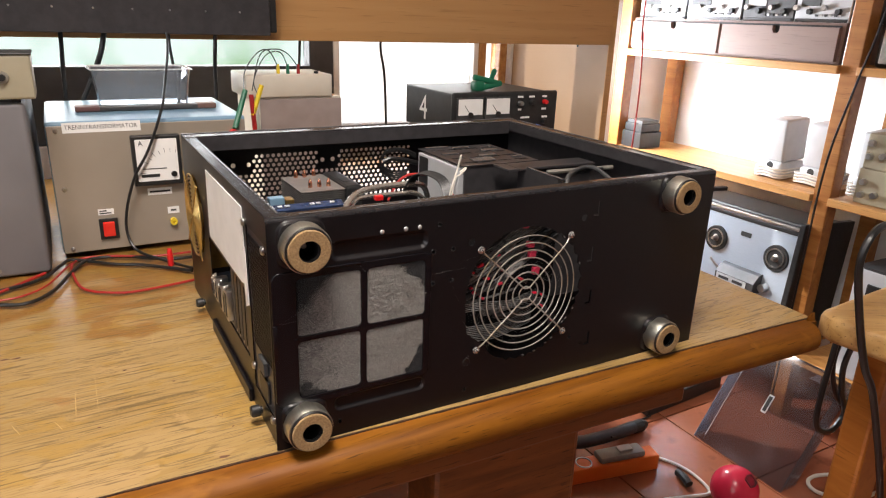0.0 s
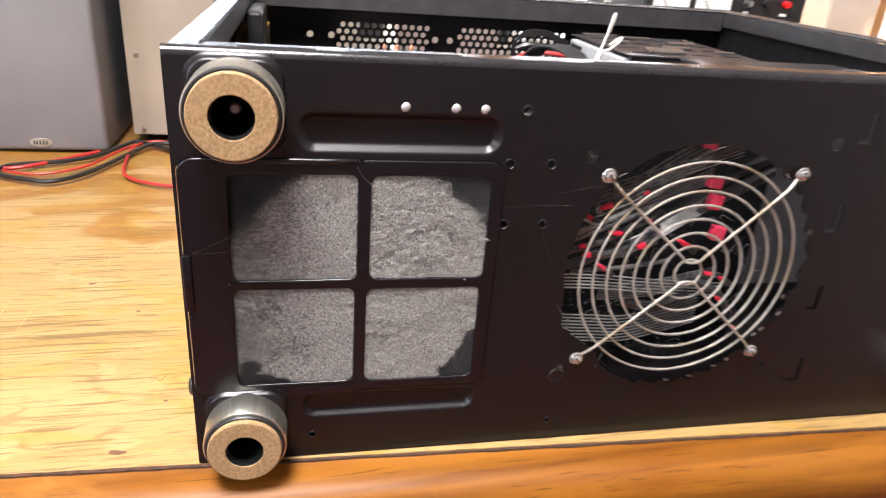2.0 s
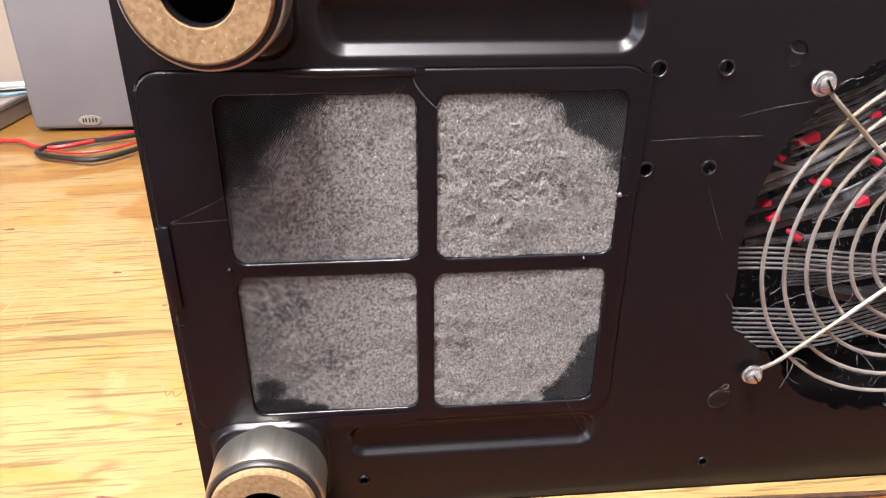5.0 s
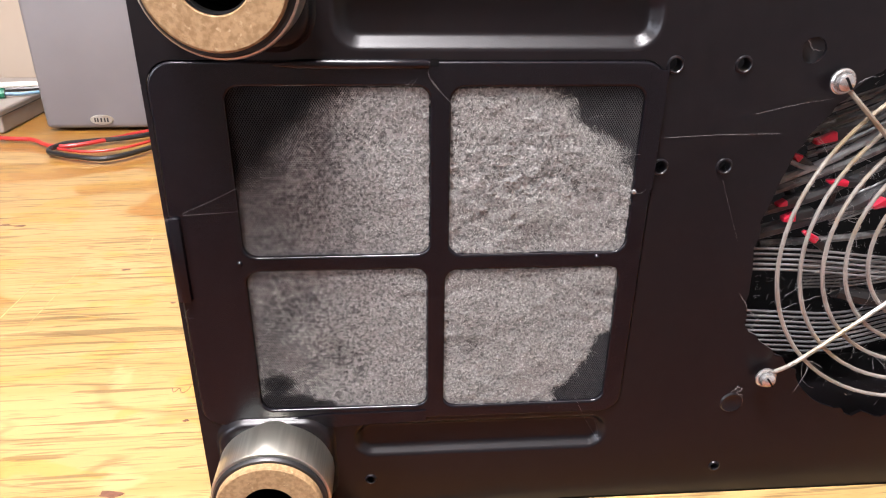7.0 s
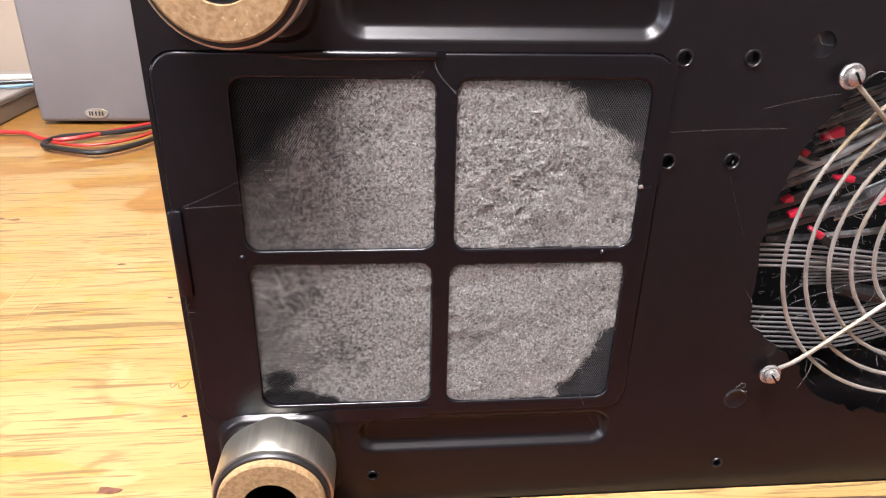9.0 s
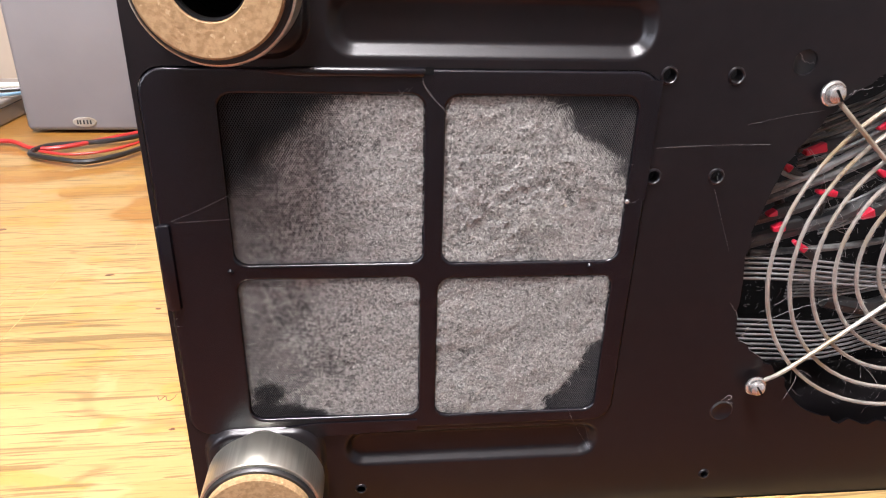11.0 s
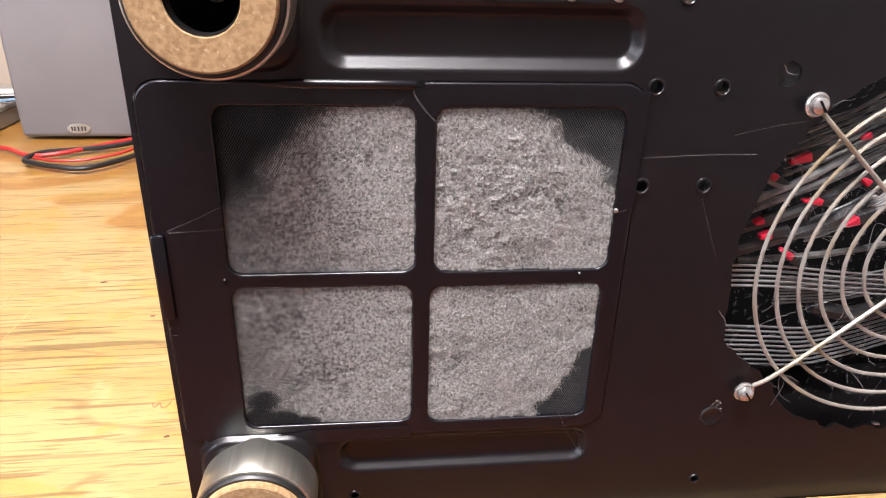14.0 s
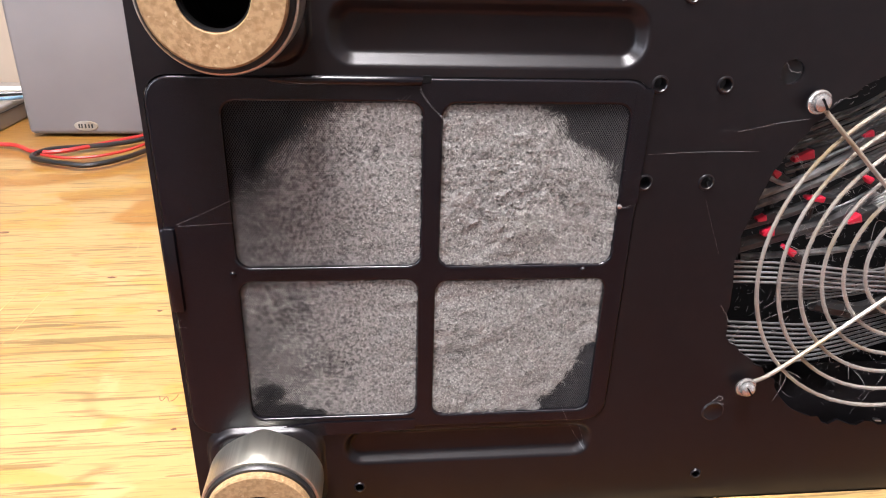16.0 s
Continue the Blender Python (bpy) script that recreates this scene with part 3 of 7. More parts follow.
part("seam", turned(sheet([front + rear_[::-1]], T - 0.0028, T + 0.0002, "z"), SKEW), CRACK, bench, "dark uneven strip in the gap before the rounded edge")
PALE_SCRATCH = material("pale_bare_scratch", (0.42, 0.262, 0.100), 0.6, 0.0, (0.52, 0.345, 0.15), 120)
for xa, ya, xb, yb, w in ((-0.171, 0.219, -0.172, 0.140, 0.0009), (-0.150, 0.240, -0.151, 0.146, 0.0007), (-0.230, 0.160, -0.220, 0.134, 0.0008), (-0.075, 0.325, -0.084, 0.279, 0.0005), (-0.152, 0.450, -0.147, 0.466, 0.0010), (-0.192, 0.150, -0.184, 0.128, 0.0006), (-0.118, 0.300, -0.112, 0.262, 0.0005), (-0.262, 0.230, -0.240, 0.190, 0.0006), (-0.060, 0.430, -0.048, 0.436, 0.0008)):
    d = Vector((yb - ya, xa - xb)).normalized() * w * 0.55
    mid = [((xa * (6 - i) + xb * i) / 6, (ya * (6 - i) + yb * i) / 6, math.sin(math.pi * i / 6) * seam_rnd.uniform(0.5, 1.1)) for i in range(7)]
    line = [(x + d.x * q, y + d.y * q) for x, y, q in mid] + [(x - d.x * q, y - d.y * q) for x, y, q in mid[-2:0:-1]]
    part("scratch", sheet([line], T + 0.00004, T + 0.00016, "z"), PALE_SCRATCH, bench, "pale scratch through the varnish")
part("scratch", tube([(-0.0455, 0.0895, T), (-0.0435, 0.0855, T), (-0.0415, 0.0890, T), (-0.0395, 0.0850, T), (-0.0372, 0.0862, T), (-0.0360, 0.0905, T)], 0.00022, 4, 4), MARK, bench)

# ---- the computer case lying on its side ----
X1, Y1, Z1 = 0.565, 0.46, 0.9835
case = root("computer_case", 0.28, 0.23, T, "black steel computer tower lying open on its side on the bench", "computer")
rnd = random.Random(5)

FX, FZ = 0.281, 0.866                # centre of the hand-cut fan opening
cut = []
for k in range(150):
    a = 2 * math.pi * k / 150
    deg = 360 * k / 150
    r = 0.0775 + 0.0009 * math.sin(3 * a + 1) + 0.0006 * rnd.uniform(-1, 1)
    if deg > 250 or deg < 60:        # nibbled teeth
        r += 0.0016 * (1 if (k // 2) % 2 else -0.6) + 0.0008 * rnd.uniform(-1, 1)
    if 192 < deg < 212:
        r += 0.0030 * math.sin(radians((deg - 192) / 20 * 180)) + 0.0009 * rnd.uniform(-1, 1)
    if 212 < deg < 238:
        r -= 0.0045 * math.sin(radians((deg - 212) / 26 * 180)) + 0.0012 * rnd.uniform(-1, 1)
    cut.append((FX + r * math.cos(a), FZ + r * 1.01 * math.sin(a)))

PAN = (-0.0006, 0.1618, 0.7950, 0.9322)
G1 = (0.0555, 0.1590, 0.9350, 0.9565)
G2 = (0.0555, 0.1590, 0.7755, 0.7935)
holes = [(0.164, 0.931, 0.0021), (0.1865, 0.931, 0.0021), (0.164, 0.897, 0.0021), (0.1865, 0.897, 0.0021), (0.062, 0.764, 0.0016), (0.208, 0.763, 0.0016),
         (0.209, 0.9355, 0.0042), (0.357, 0.945, 0.004), (0.170, 0.959, 0.0021), (0.352, 0.797, 0.0022), (0.37, 0.785, 0.0014)]
loops = [round_rect(-0.0025, X1, T + 0.0002, Z1 - 0.004, 0.001, 3), round_rect(PAN[0] - 0.0004, PAN[1] + 0.0004, PAN[2] - 0.0004, PAN[3] + 0.0004, 0.0084), round_rect(*G1, 0.009), round_rect(*G2, 0.008), cut]
loops += [disc(x, z, r) for x, z, r in holes]
hooks = [(0.377, 0.954), (0.374, 0.899), (0.378, 0.845), (0.382, 0.79)]
for hx, hz in hooks:
    loops.append([(hx - 0.007, hz - 0.0085), (hx + 0.0014, hz - 0.0085), (hx + 0.0014, hz + 0.009), (hx - 0.0012, hz + 0.009), (hx - 0.0012, hz - 0.0062), (hx - 0.007, hz - 0.0062)])
shell = part("bottom_panel", sheet(loops, 0.0, 0.0012), BLACK_STEEL, case, "bottom panel with a hand-cut round fan opening")


def grow(b, d):
    return (b[0] - d, b[1] + d, b[2] - d, b[3] + d)


def stamped(name, b, r, depth, slope):
    """A long pressed recess: rounded shoulder, sloping flank, rounded floor edge."""
    rows = [(round_rect(*b, r), 0.0)]
    steps = [(0.0006, 0.00008), (0.0011, 0.0003)]
    for k in range(1, 5):
        steps.append((0.0011 + (slope - 0.0011) * k / 4, 0.0003 + (depth - 0.0003) * k / 4))
    steps += [(slope + 0.0006, depth + 0.0004), (slope + 0.0013, depth + 0.00058), (slope + 0.002, depth + 0.0006)]
    for d, y in steps:
        rows.append((round_rect(*grow(b, -d), max(0.0006, r - d)), y))
    return part(name, loft(rows), BLACK_STEEL, shell, "", True)


stamped("pressed_recess", G1, 0.009, 0.0032, 0.0040)
stamped("pressed_recess", G2, 0.008, 0.0026, 0.0032)
for x, z, r in holes[:6] + holes[8:9]:
    part("hole_rim", lathe([(r, -0.004), (r, 0.0004), (r + 0.0003, 0.0007), (r + 0.0007, 0.0005), (r + 0.0009, 0.0)], (x, 0, z), n=18), BLACK_STEEL, shell, "", True)
for x, z, r in ((0.209, 0.7965, 0.0042),):
    part("pressed_mark", lathe([(0.0, 0.0003), (r - 0.0006, 0.0003), (r, 0.0006), (r + 0.0006, 0.0)], (x, 0, z), n=24), BLACK_STEEL, shell, "", True)
for x in (0.108, 0.133, 0.148):
    part("rivet", lathe([(0.0, 0.0012), (0.0012, 0.0011), (0.0021, 0.0006), (0.0024, 0.0)], (x, 0, 0.959), n=16), RIVET, case, "bright steel rivet", True)

# other sides of the shell
part("right_side_panel", box(0, X1, 0.0, Y1, T, T + 0.001), BLACK_STEEL, case)
fold = [(0.004 - 0.004 * math.cos(radians(a)), Z1 - 0.004 + 0.004 * math.sin(radians(a))) for a in range(0, 91, 15)] + [(0.004, Z1 - 0.0012)] + [(0.004 - 0.0028 * math.cos(radians(a)), Z1 - 0.004 + 0.0028 * math.sin(radians(a))) for a in range(75, -1, -25)]
part("folded_edge", bench_profile(bmesh.new(), -0.0025, X1, fold), RIM_BLACK, case, "", True)
tops = sheet([[(0.0, 0.004), (X1, 0.004), (X1, Y1), (0.0, Y1)], [(0.013, 0.015), (0.013, Y1 - 0.03), (0.545, Y1 - 0.03), (0.545, 0.015)]], Z1 - 0.0012, Z1, "z")
part("side_rim", tops, RIM_BLACK, case, "folded steel rim round the open side")
# added sheet in the lighter black, as if daylight reached the front's inside
part("lit_lining", box(X1 - 0.0030, X1 - 0.0015, 0.004, Y1 - 0.002, T + 0.001, Z1 - 0.0045), BLACK_INNER, case)
part("front_panel", box(X1 - 0.0012, X1, 0.0012, Y1, T + 0.001, Z1 - 0.0045), BLACK_STEEL, case)
for b in ((0.0132, 0.0142, 0.015, Y1 - 0.03), (0.544, 0.545, 0.015, Y1 - 0.03)):
    part("rim_lip", box(b[0], b[1], b[2], b[3], Z1 - 0.016, Z1 - 0.0013), BLACK_INNER, case)
part("rim_lip", box(0.0145, 0.5435, 0.014, 0.015, Z1 - 0.016, Z1 - 0.0013), BLACK_INNER, case)
part("rim_lip", box(0.0145, 0.5435, Y1 - 0.03, Y1 - 0.029, Z1 - 0.021, Z1 - 0.0013), BLACK_INNER, case)
# added beads in bright metal draw the sky-lit line along the rim
for pts in ([(0.0, Y1 - 0.0012, Z1 + 0.0002), (X1, Y1 - 0.0012, Z1 + 0.0002)], [(0.0, Y1 - 0.029, Z1 + 0.0001), (0.5445, Y1 - 0.029, Z1 + 0.0001)], [(0.5445, Y1 - 0.030, Z1 + 0.0001), (0.5445, 0.015, Z1 + 0.0001)], [(X1 - 0.0012, Y1 - 0.002, Z1 + 0.0001), (X1 - 0.0012, 0.005, Z1 + 0.0001)], [(0.0130, 0.015, Z1 + 0.0001), (0.0130, Y1 - 0.031, Z1 + 0.0001)]):
    part("rim_glint", tube(pts, 0.0010, 8, 1), GLINT_STEEL, case, "added bright bead for the sky-lit edge of the rim", True)
for x, l_ in ((0.03, 0.035), (0.085, 0.05), (0.205, 0.05), (0.37, 0.06)):
    part("rim_slot", box(x, x + l_, 0.0055, 0.0085, Z1 - 0.0002, Z1 + 0.0004), BLACK_INNER, case, "", kind="")

# perforated top panel (far side)
perf = [[(0.001, T + 0.001), (X1 - 0.0015, T + 0.001), (X1 - 0.0015, Z1 - 0.0015), (0.001, Z1 - 0.0015)]]
pitch = 0.0085
for j in range(12):
    z = 0.945 - j * pitch * 0.866
    for i in range(46):
        x = 0.062 + i * pitch + (pitch / 2 if j % 2 else 0)
        if x > 0.36:
            continue
        if j < 4 and (x < 0.100 or 0.198 < x < 0.234):
            continue
        perf.append(disc(x, z, 0.0029, 8))
for x in (0.069, 0.092, 0.208, 0.225):
    perf.append(disc(x, 0.933, 0.0036, 10))
part("top_panel", sheet(perf, Y1 - 0.003, Y1 - 0.002), BLACK_STEEL, case, "perforated black steel top panel")

# rear panel
RF = (0.385, 0.885, 0.056)           # rear fan: centre y, z, radius
rear = [[(0.0014, T + 0.001), (Y1, T + 0.001), (Y1, Z1 - 0.0015), (0.005, Z1 - 0.0015), (0.0014, Z1 - 0.005)], disc(RF[0], RF[1], RF[2], 40),
        [(0.105, 0.80), (0.300, 0.80), (0.300, 0.878), (0.105, 0.878)], [(0.012, 0.775), (0.088, 0.775), (0.088, 0.955), (0.012, 0.955)]]
back = part("rear_panel", sheet(rear, 0.0, 0.0012, "x"), BLACK_STEEL, case, "rear panel with fan grille and connector openings")


def bm_ring(x, y, z, R, r, axis, n=48, m=8, bm=None):
    pts = []
    for k in range(n):
        a = 2 * math.pi * k / n
        c, s = R * math.cos(a), R * math.sin(a)
        pts.append((x + c, y, z + s) if axis == "y" else (x, y + c, z + s))
    return tube(pts, r, m, closed=True, raw=True, bm=bm)


rear_grille = part("rear_fan_grille", bm_ring(-0.004, RF[0], RF[1], 0.056, 0.0013, "x"), BRASS, case, "gilded wire fan grille", True)
for k in range(1, 10):
    part("ring", bm_ring(-0.004, RF[0], RF[1], 0.056 * k / 10, 0.0012, "x", 36, 6), BRASS, rear_grille, "", True)
for a in (45, 135, 225, 315):
    c, s = math.cos(radians(a)), math.sin(radians(a))
    part("spoke", tube([(-0.005, RF[0] + 0.008 * c, RF[1] + 0.008 * s), (-0.005, RF[0] + 0.072 * c, RF[1] + 0.072 * s)], 0.0012, 6, 1), BRASS, rear_grille, "", True)
rear_fan = part("rear_fan", lathe([(0.02, 0.004), (0.02, 0.022), (0.0, 0.022)], (0, RF[0], RF[1]), "x", 28, sign=1), AMBER, case, "amber plastic fan", True)
for k in range(9):
    bl = bmesh.new()
    a = 2 * math.pi * k / 9
    q = []
    for i in range(5):
        rr_ = 0.02 + 0.032 * i / 4
        for da, xx in ((-0.26, 0.005), (0.26, 0.022)):
            q.append(bl.verts.new((xx, RF[0] + rr_ * math.cos(a + da + 0.1 * i), RF[1] + rr_ * math.sin(a + da + 0.1 * i))))
    for i in range(4):
        bl.faces.new((q[2 * i], q[2 * i + 1], q[2 * i + 3], q[2 * i + 2]))
    bmesh.ops.solidify(bl, geom=bl.faces[:], thickness=0.0012)
    part("blade", bl, AMBER, rear_fan, "", True)
part("rear_fan_frame", sheet([[(RF[0] - 0.06, RF[1] - 0.06), (RF[0] + 0.06, RF[1] - 0.06), (RF[0] + 0.06, RF[1] + 0.06), (RF[0] - 0.06, RF[1] + 0.06)], disc(RF[0], RF[1], 0.0555, 40)], 0.002, 0.027, "x"), AMBER, case)
lab = sheet([[(0.096, 0.888), (0.118, 0.883), (0.285, 0.884), (0.281, 0.969), (0.098, 0.970)]], -0.0012, -0.0004, "x")
part("paper_cover", lab, PAPER, case, "torn white paper taped over the slot openings")
part("paper_cover", sheet([[(0.088, 0.868), (0.100, 0.862), (0.104, 0.905), (0.092, 0.93)]], -0.0016, -0.0008, "x"), PAPER, case)
# connectors in the opening
for y, z0, z1, d, m_ in ((0.200, 0.804, 0.842, 0.006, STEEL), (0.216, 0.804, 0.834, 0.005, BEIGE), (0.231, 0.804, 0.838, 0.006, STEEL), (0.247, 0.804, 0.826, 0.004, BLACK_PLASTIC), (0.262, 0.804, 0.836, 0.005, STEEL), (0.278, 0.804, 0.828, 0.004, IVORY), (0.292, 0.804, 0.820, 0.004, DARK_GREY)):
    sock = part("connector", box(-d * 0.6, 0.012, y - 0.0058, y + 0.0058, z0, z1, 0.0012), m_, case, "socket on the connector plate", True)
    part("socket_mouth", box(-d * 0.6 - 0.0003, -d * 0.6 + 0.001, y - 0.0036, y + 0.0036, z0 + 0.004, z1 - 0.004), INK, sock)
    part("socket_nut", lathe([(0.0, 0.002), (0.0022, 0.002), (0.0024, 0.0)], (-0.001, y, z1 + 0.004), "x", 10), STEEL, sock, "", True)
for k in range(5):
    part("slot_bracket", box(0.0013, 0.0026, 0.107 + k * 0.0165, 0.1195 + k * 0.0165, 0.801, 0.877, 0.0004), BLACK_STEEL if k % 2 else DARK_GREY, case)
part("slot_cover", box(0.0015, 0.004, 0.106, 0.299, 0.801, 0.804), STEEL, case)
part("side_panel_edge", box(-0.0045, 0.0, 0.10, 0.30, T + 0.0005, T + 0.016, 0.0012), BLACK_STEEL, case, "folded edge of the closed side panel")
for y, z in ((0.055, T + 0.016), (0.36, T + 0.016)):
    part("thumb_screw", lathe([(0.0, 0.012), (0.005, 0.012), (0.0062, 0.0105), (0.0062, 0.003), (0.004, 0.002), (0.004, 0.0)], (-0.002, y, z), "x", 18), BLACK_PLASTIC, case, "black knurled thumb screw", True)
for y, z in ((0.022, 0.948), (0.096, 0.955), (0.085, 0.80), (0.018, 0.772)):
    part("screw", lathe([(0.0, 0.003), (0.003, 0.0028), (0.0042, 0.0015), (0.0042, 0.0)], (0, y, z), "x", 16), STEEL, case, "bright steel screw", True)
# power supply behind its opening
# coloured near-black so the space behind the screen reads as shaded
psu = part("power_supply", box(0.0045, 0.194, 0.036, 0.094, 0.770, 0.955, 0.002), SHADE_BLACK, case, "black power supply unit")
part("rear_plate", box(0.0016, 0.0044, 0.010, 0.094, 0.770, 0.955, 0.0005), BLACK_INNER, psu)
vent = bmesh.new()
for j in range(26):
    for i in range(10):
        y, z = 0.016 + i * 0.0068 + (0.0034 if j % 2 else 0), 0.832 + j * 0.0045
        lathe([(0.0024, 0.0), (0.0024, 0.0008), (0.0030, 0.0008), (0.0030, 0.0)], (0.0012, y, z), "x", 6, bm=vent)
part("vent_mesh", vent, BLACK_STEEL, psu, "", kind="stuff")
part("mains_socket", box(-0.001, 0.0015, 0.030, 0.062, 0.782, 0.806, 0.001), BLACK_PLASTIC, psu)
part("mains_switch", box(-0.003, 0.0015, 0.034, 0.058, 0.812, 0.827, 0.001), DARK_GREY, psu)

# dust filter over the power supply intake: a thin plate with rolled edges and four openings
PANES = ((0.0222, 0.0858, 0.8664, 0.9245), (0.0925, 0.1553, 0.8660, 0.9242), (0.0220, 0.0849, 0.8014, 0.8608), (0.0914, 0.1545, 0.8006, 0.8600))
FY, FE = -0.0010, 0.0009             # face of the plate and radius of its edges
filt = part("dust_filter_frame", sheet([round_rect(*grow(PAN, -FE), 0.0073)] + [round_rect(*grow(p, FE), 0.0055) for p in PANES], FY, 0.0016), FILTER_BLACK, case, "black dust filter frame clogged with grey lint")


def rolled(name, b, r, out, deep):
    """A quarter-round edge from the face of the plate back to the outline b; out is 1 for the outer edge, -1 for an opening."""
    rows = []
    for k in range(6):
        a = math.pi / 2 * k / 5
        d = -out * FE * (1 - math.sin(a))
        rows.append((round_rect(*grow(b, d), r + d), FY + FE * (1 - math.cos(a))))
    rows.append((round_rect(*b, r), deep))
    return part(name, loft(rows, cap=False), FILTER_BLACK, filt, "", True)


rolled("frame_edge", PAN, 0.0082, 1, 0.0015)
for p in PANES:
    rolled("opening_edge", p, 0.0046, -1, 0.0015)
part("notch", box(0.0858, 0.0884, -0.0012, -0.0002, 0.9308, 0.9330), SHADE_BLACK, filt)
roll_x = [0.0355, 0.038, 0.041, 0.045, 0.050, 0.060, 0.0725, 0.0850, 0.0855]
part("rolled_lug", tube([(x, -0.0004, 0.9313) for x in roll_x], [0.0003, 0.0007, 0.0011, 0.00145, 0.0016, 0.0016, 0.0016, 0.0016, 0.0013], 14, raw=True), FILTER_BLACK, filt, "rolled lug along the upper edge", True)
part("filter_tab", box(0.1562, 0.1620, FY - 0.00012, FY + 0.0004, 0.8893, 0.9296, 0.0001), FILTER_BLACK, filt)
part("filter_tab", sheet([[(0.0335, 0.7975), (0.0345, 0.7935), (0.0370, 0.7925), (0.0845, 0.7945), (0.0845, 0.7990), (0.046, 0.7990)]], FY - 0.0006, 0.0004), FILTER_BLACK, filt)
part("filter_clip", box(-0.0016, 0.0030, -0.0026, 0.0002, 0.8500, 0.8820, 0.0010), FILTER_BLACK, filt, "", True)
for x, z in ((0.0205, 0.8642), (0.1455, 0.8640)):
    part("pimple", lathe([(0.0, 0.0009), (0.0006, 0.0008), (0.0011, 0.0)], (x, FY, z), n=12), FILTER_BLACK, filt, "", True)
part("speck", lathe([(0.0, 0.0006), (0.0007, 0.0004), (0.0009, 0.0)], (0.1557, FY - 0.0002, 0.8885), n=10), BRIGHT_SCREW, filt, "bright bare metal speck", True)

# fine screen: two families of slanting threads
WU, WV = 0.00082, 0.00132              # lattice of the weave
screen = bmesh.new()
for p in PANES:
    for sgn in (1, -1):
        corners = [(x - 0.28) / WU + sgn * (z - T) / WV for x in p[:2] for z in p[2:]]
        for k in range(math.ceil(min(corners)), math.floor(max(corners)) + 1):
            ends = []
            for z in p[2:]:
                x = 0.28 + WU * (k - sgn * (z - T) / WV)
                if x < p[0] or x > p[1]:
                    x = min(max(x, p[0]), p[1])
                ends.append((x, T + sgn * WV * (k - (x - 0.28) / WU)))
            (xa, za), (xb, zb) = ends
            d = Vector((zb - za, 0, xa - xb))
            if d.length < 1e-5:
                continue
            d = d.normalized() * 0.000095
            y = 0.0007 + 0.0001 * sgn
            vs = [screen.verts.new(v) for v in ((xa + d.x, y, za + d.z), (xb + d.x, y, zb + d.z), (xb, y - 0.00012, zb), (xa, y - 0.00012, za), (xb - d.x, y, zb - d.z), (xa - d.x, y, za - d.z))]
            screen.faces.new((vs[0], vs[1], vs[2], vs[3]))
            screen.faces.new((vs[3], vs[2], vs[4], vs[5]))
SCREEN = material("dusty_nylon_screen", (0.011, 0.0098, 0.0104), 0.55, 0.0, (0.032, 0.0292, 0.029), 120)
part("backing_plate", box(0.2035, 0.2150, 0.0030, 0.0036, 0.9300, 0.9412), DARK_GREY, shell)
part("screen", screen, SCREEN, filt, "fine black mesh screen", kind="stuff")

# lint: a felt-like mat drawn on to the screen in a rough disc
noise.seed_set(3)


def ease(v, lo, hi):
    t = min(1.0, max(0.0, (v - lo) / (hi - lo)))
    return t * t * (3 - 2 * t)


def lint_amount(x, z):
    """How thick the lint lies: the disc that the intake drew on, thin at the corners."""
    n1 = noise.noise(Vector((x * 110, z * 110, 0)))
    n2 = noise.noise(Vector((x * 420, z * 420, 4)))
    a = 0.65 + 0.33 * ease(x + 0.006 * n1, 0.026, 0.082)
    for cx, cz, nx, nz, lo, hi in ((0.0222, 0.9060, -0.62, 0.785, -0.022, 0.016), (0.1420, 0.913, 0.688, 0.725, -0.017, 0.010), (0.1465, 0.8193, 0.864, -0.503, -0.0025, 0.0015)):
        d = (x - cx) * nx + (z - cz) * nz + 0.0034 * n1 + 0.0016 * n2
        a -= 1.02 * ease(d, lo, hi)
        if cx < 0.03:                # the lit stripe across the bare corner, painted as thin lint
            a += 0.34 * ease(d, 0.0125, 0.0150) - 0.20 * ease(d, 0.0165, 0.0195)
    for cx, cz, r, k in ((0.0290, 0.8120, 0.0070, 0.38), (0.0260, 0.8030, 0.0070, 0.55), (0.0365, 0.8025, 0.0075, 0.52), (0.046, 0.8015, 0.005, 0.45), (0.1370, 0.8048, 0.0036, 1.0)):
        q = math.hypot(x - cx, (z - cz) * 1.3) / r
        a -= k * ease(1.25 - q, 0.0, 0.8)
    return a + 0.10 * n2 * (1 - abs(a))


def lint_face(x, z, a):
    """Depth of the felt's front: thin on the screen, lumpy and heaped where it is thick."""
    lump = noise.noise(Vector((x * 260, z * 260, 7))) * 0.42 + noise.noise(Vector((x * 900, z * 900, 2))) * 0.35 + noise.noise(Vector((x * 60, z * 60, 9))) * 0.7
    heap = math.exp(-((x - 0.117) ** 2 + (z - 0.892) ** 2) / 0.0003)
    lump *= 1 + 1.5 * heap
    rise = ease(x, 0.030, 0.098) * ease(a, 0.3, 0.9)
    return 0.00055 - 0.00050 * rise - (0.00014 + 0.0010 * rise) * lump - 0.0003 * heap


lint = bmesh.new()
cover = lint.verts.layers.float.new("cover")
step = 0.00062
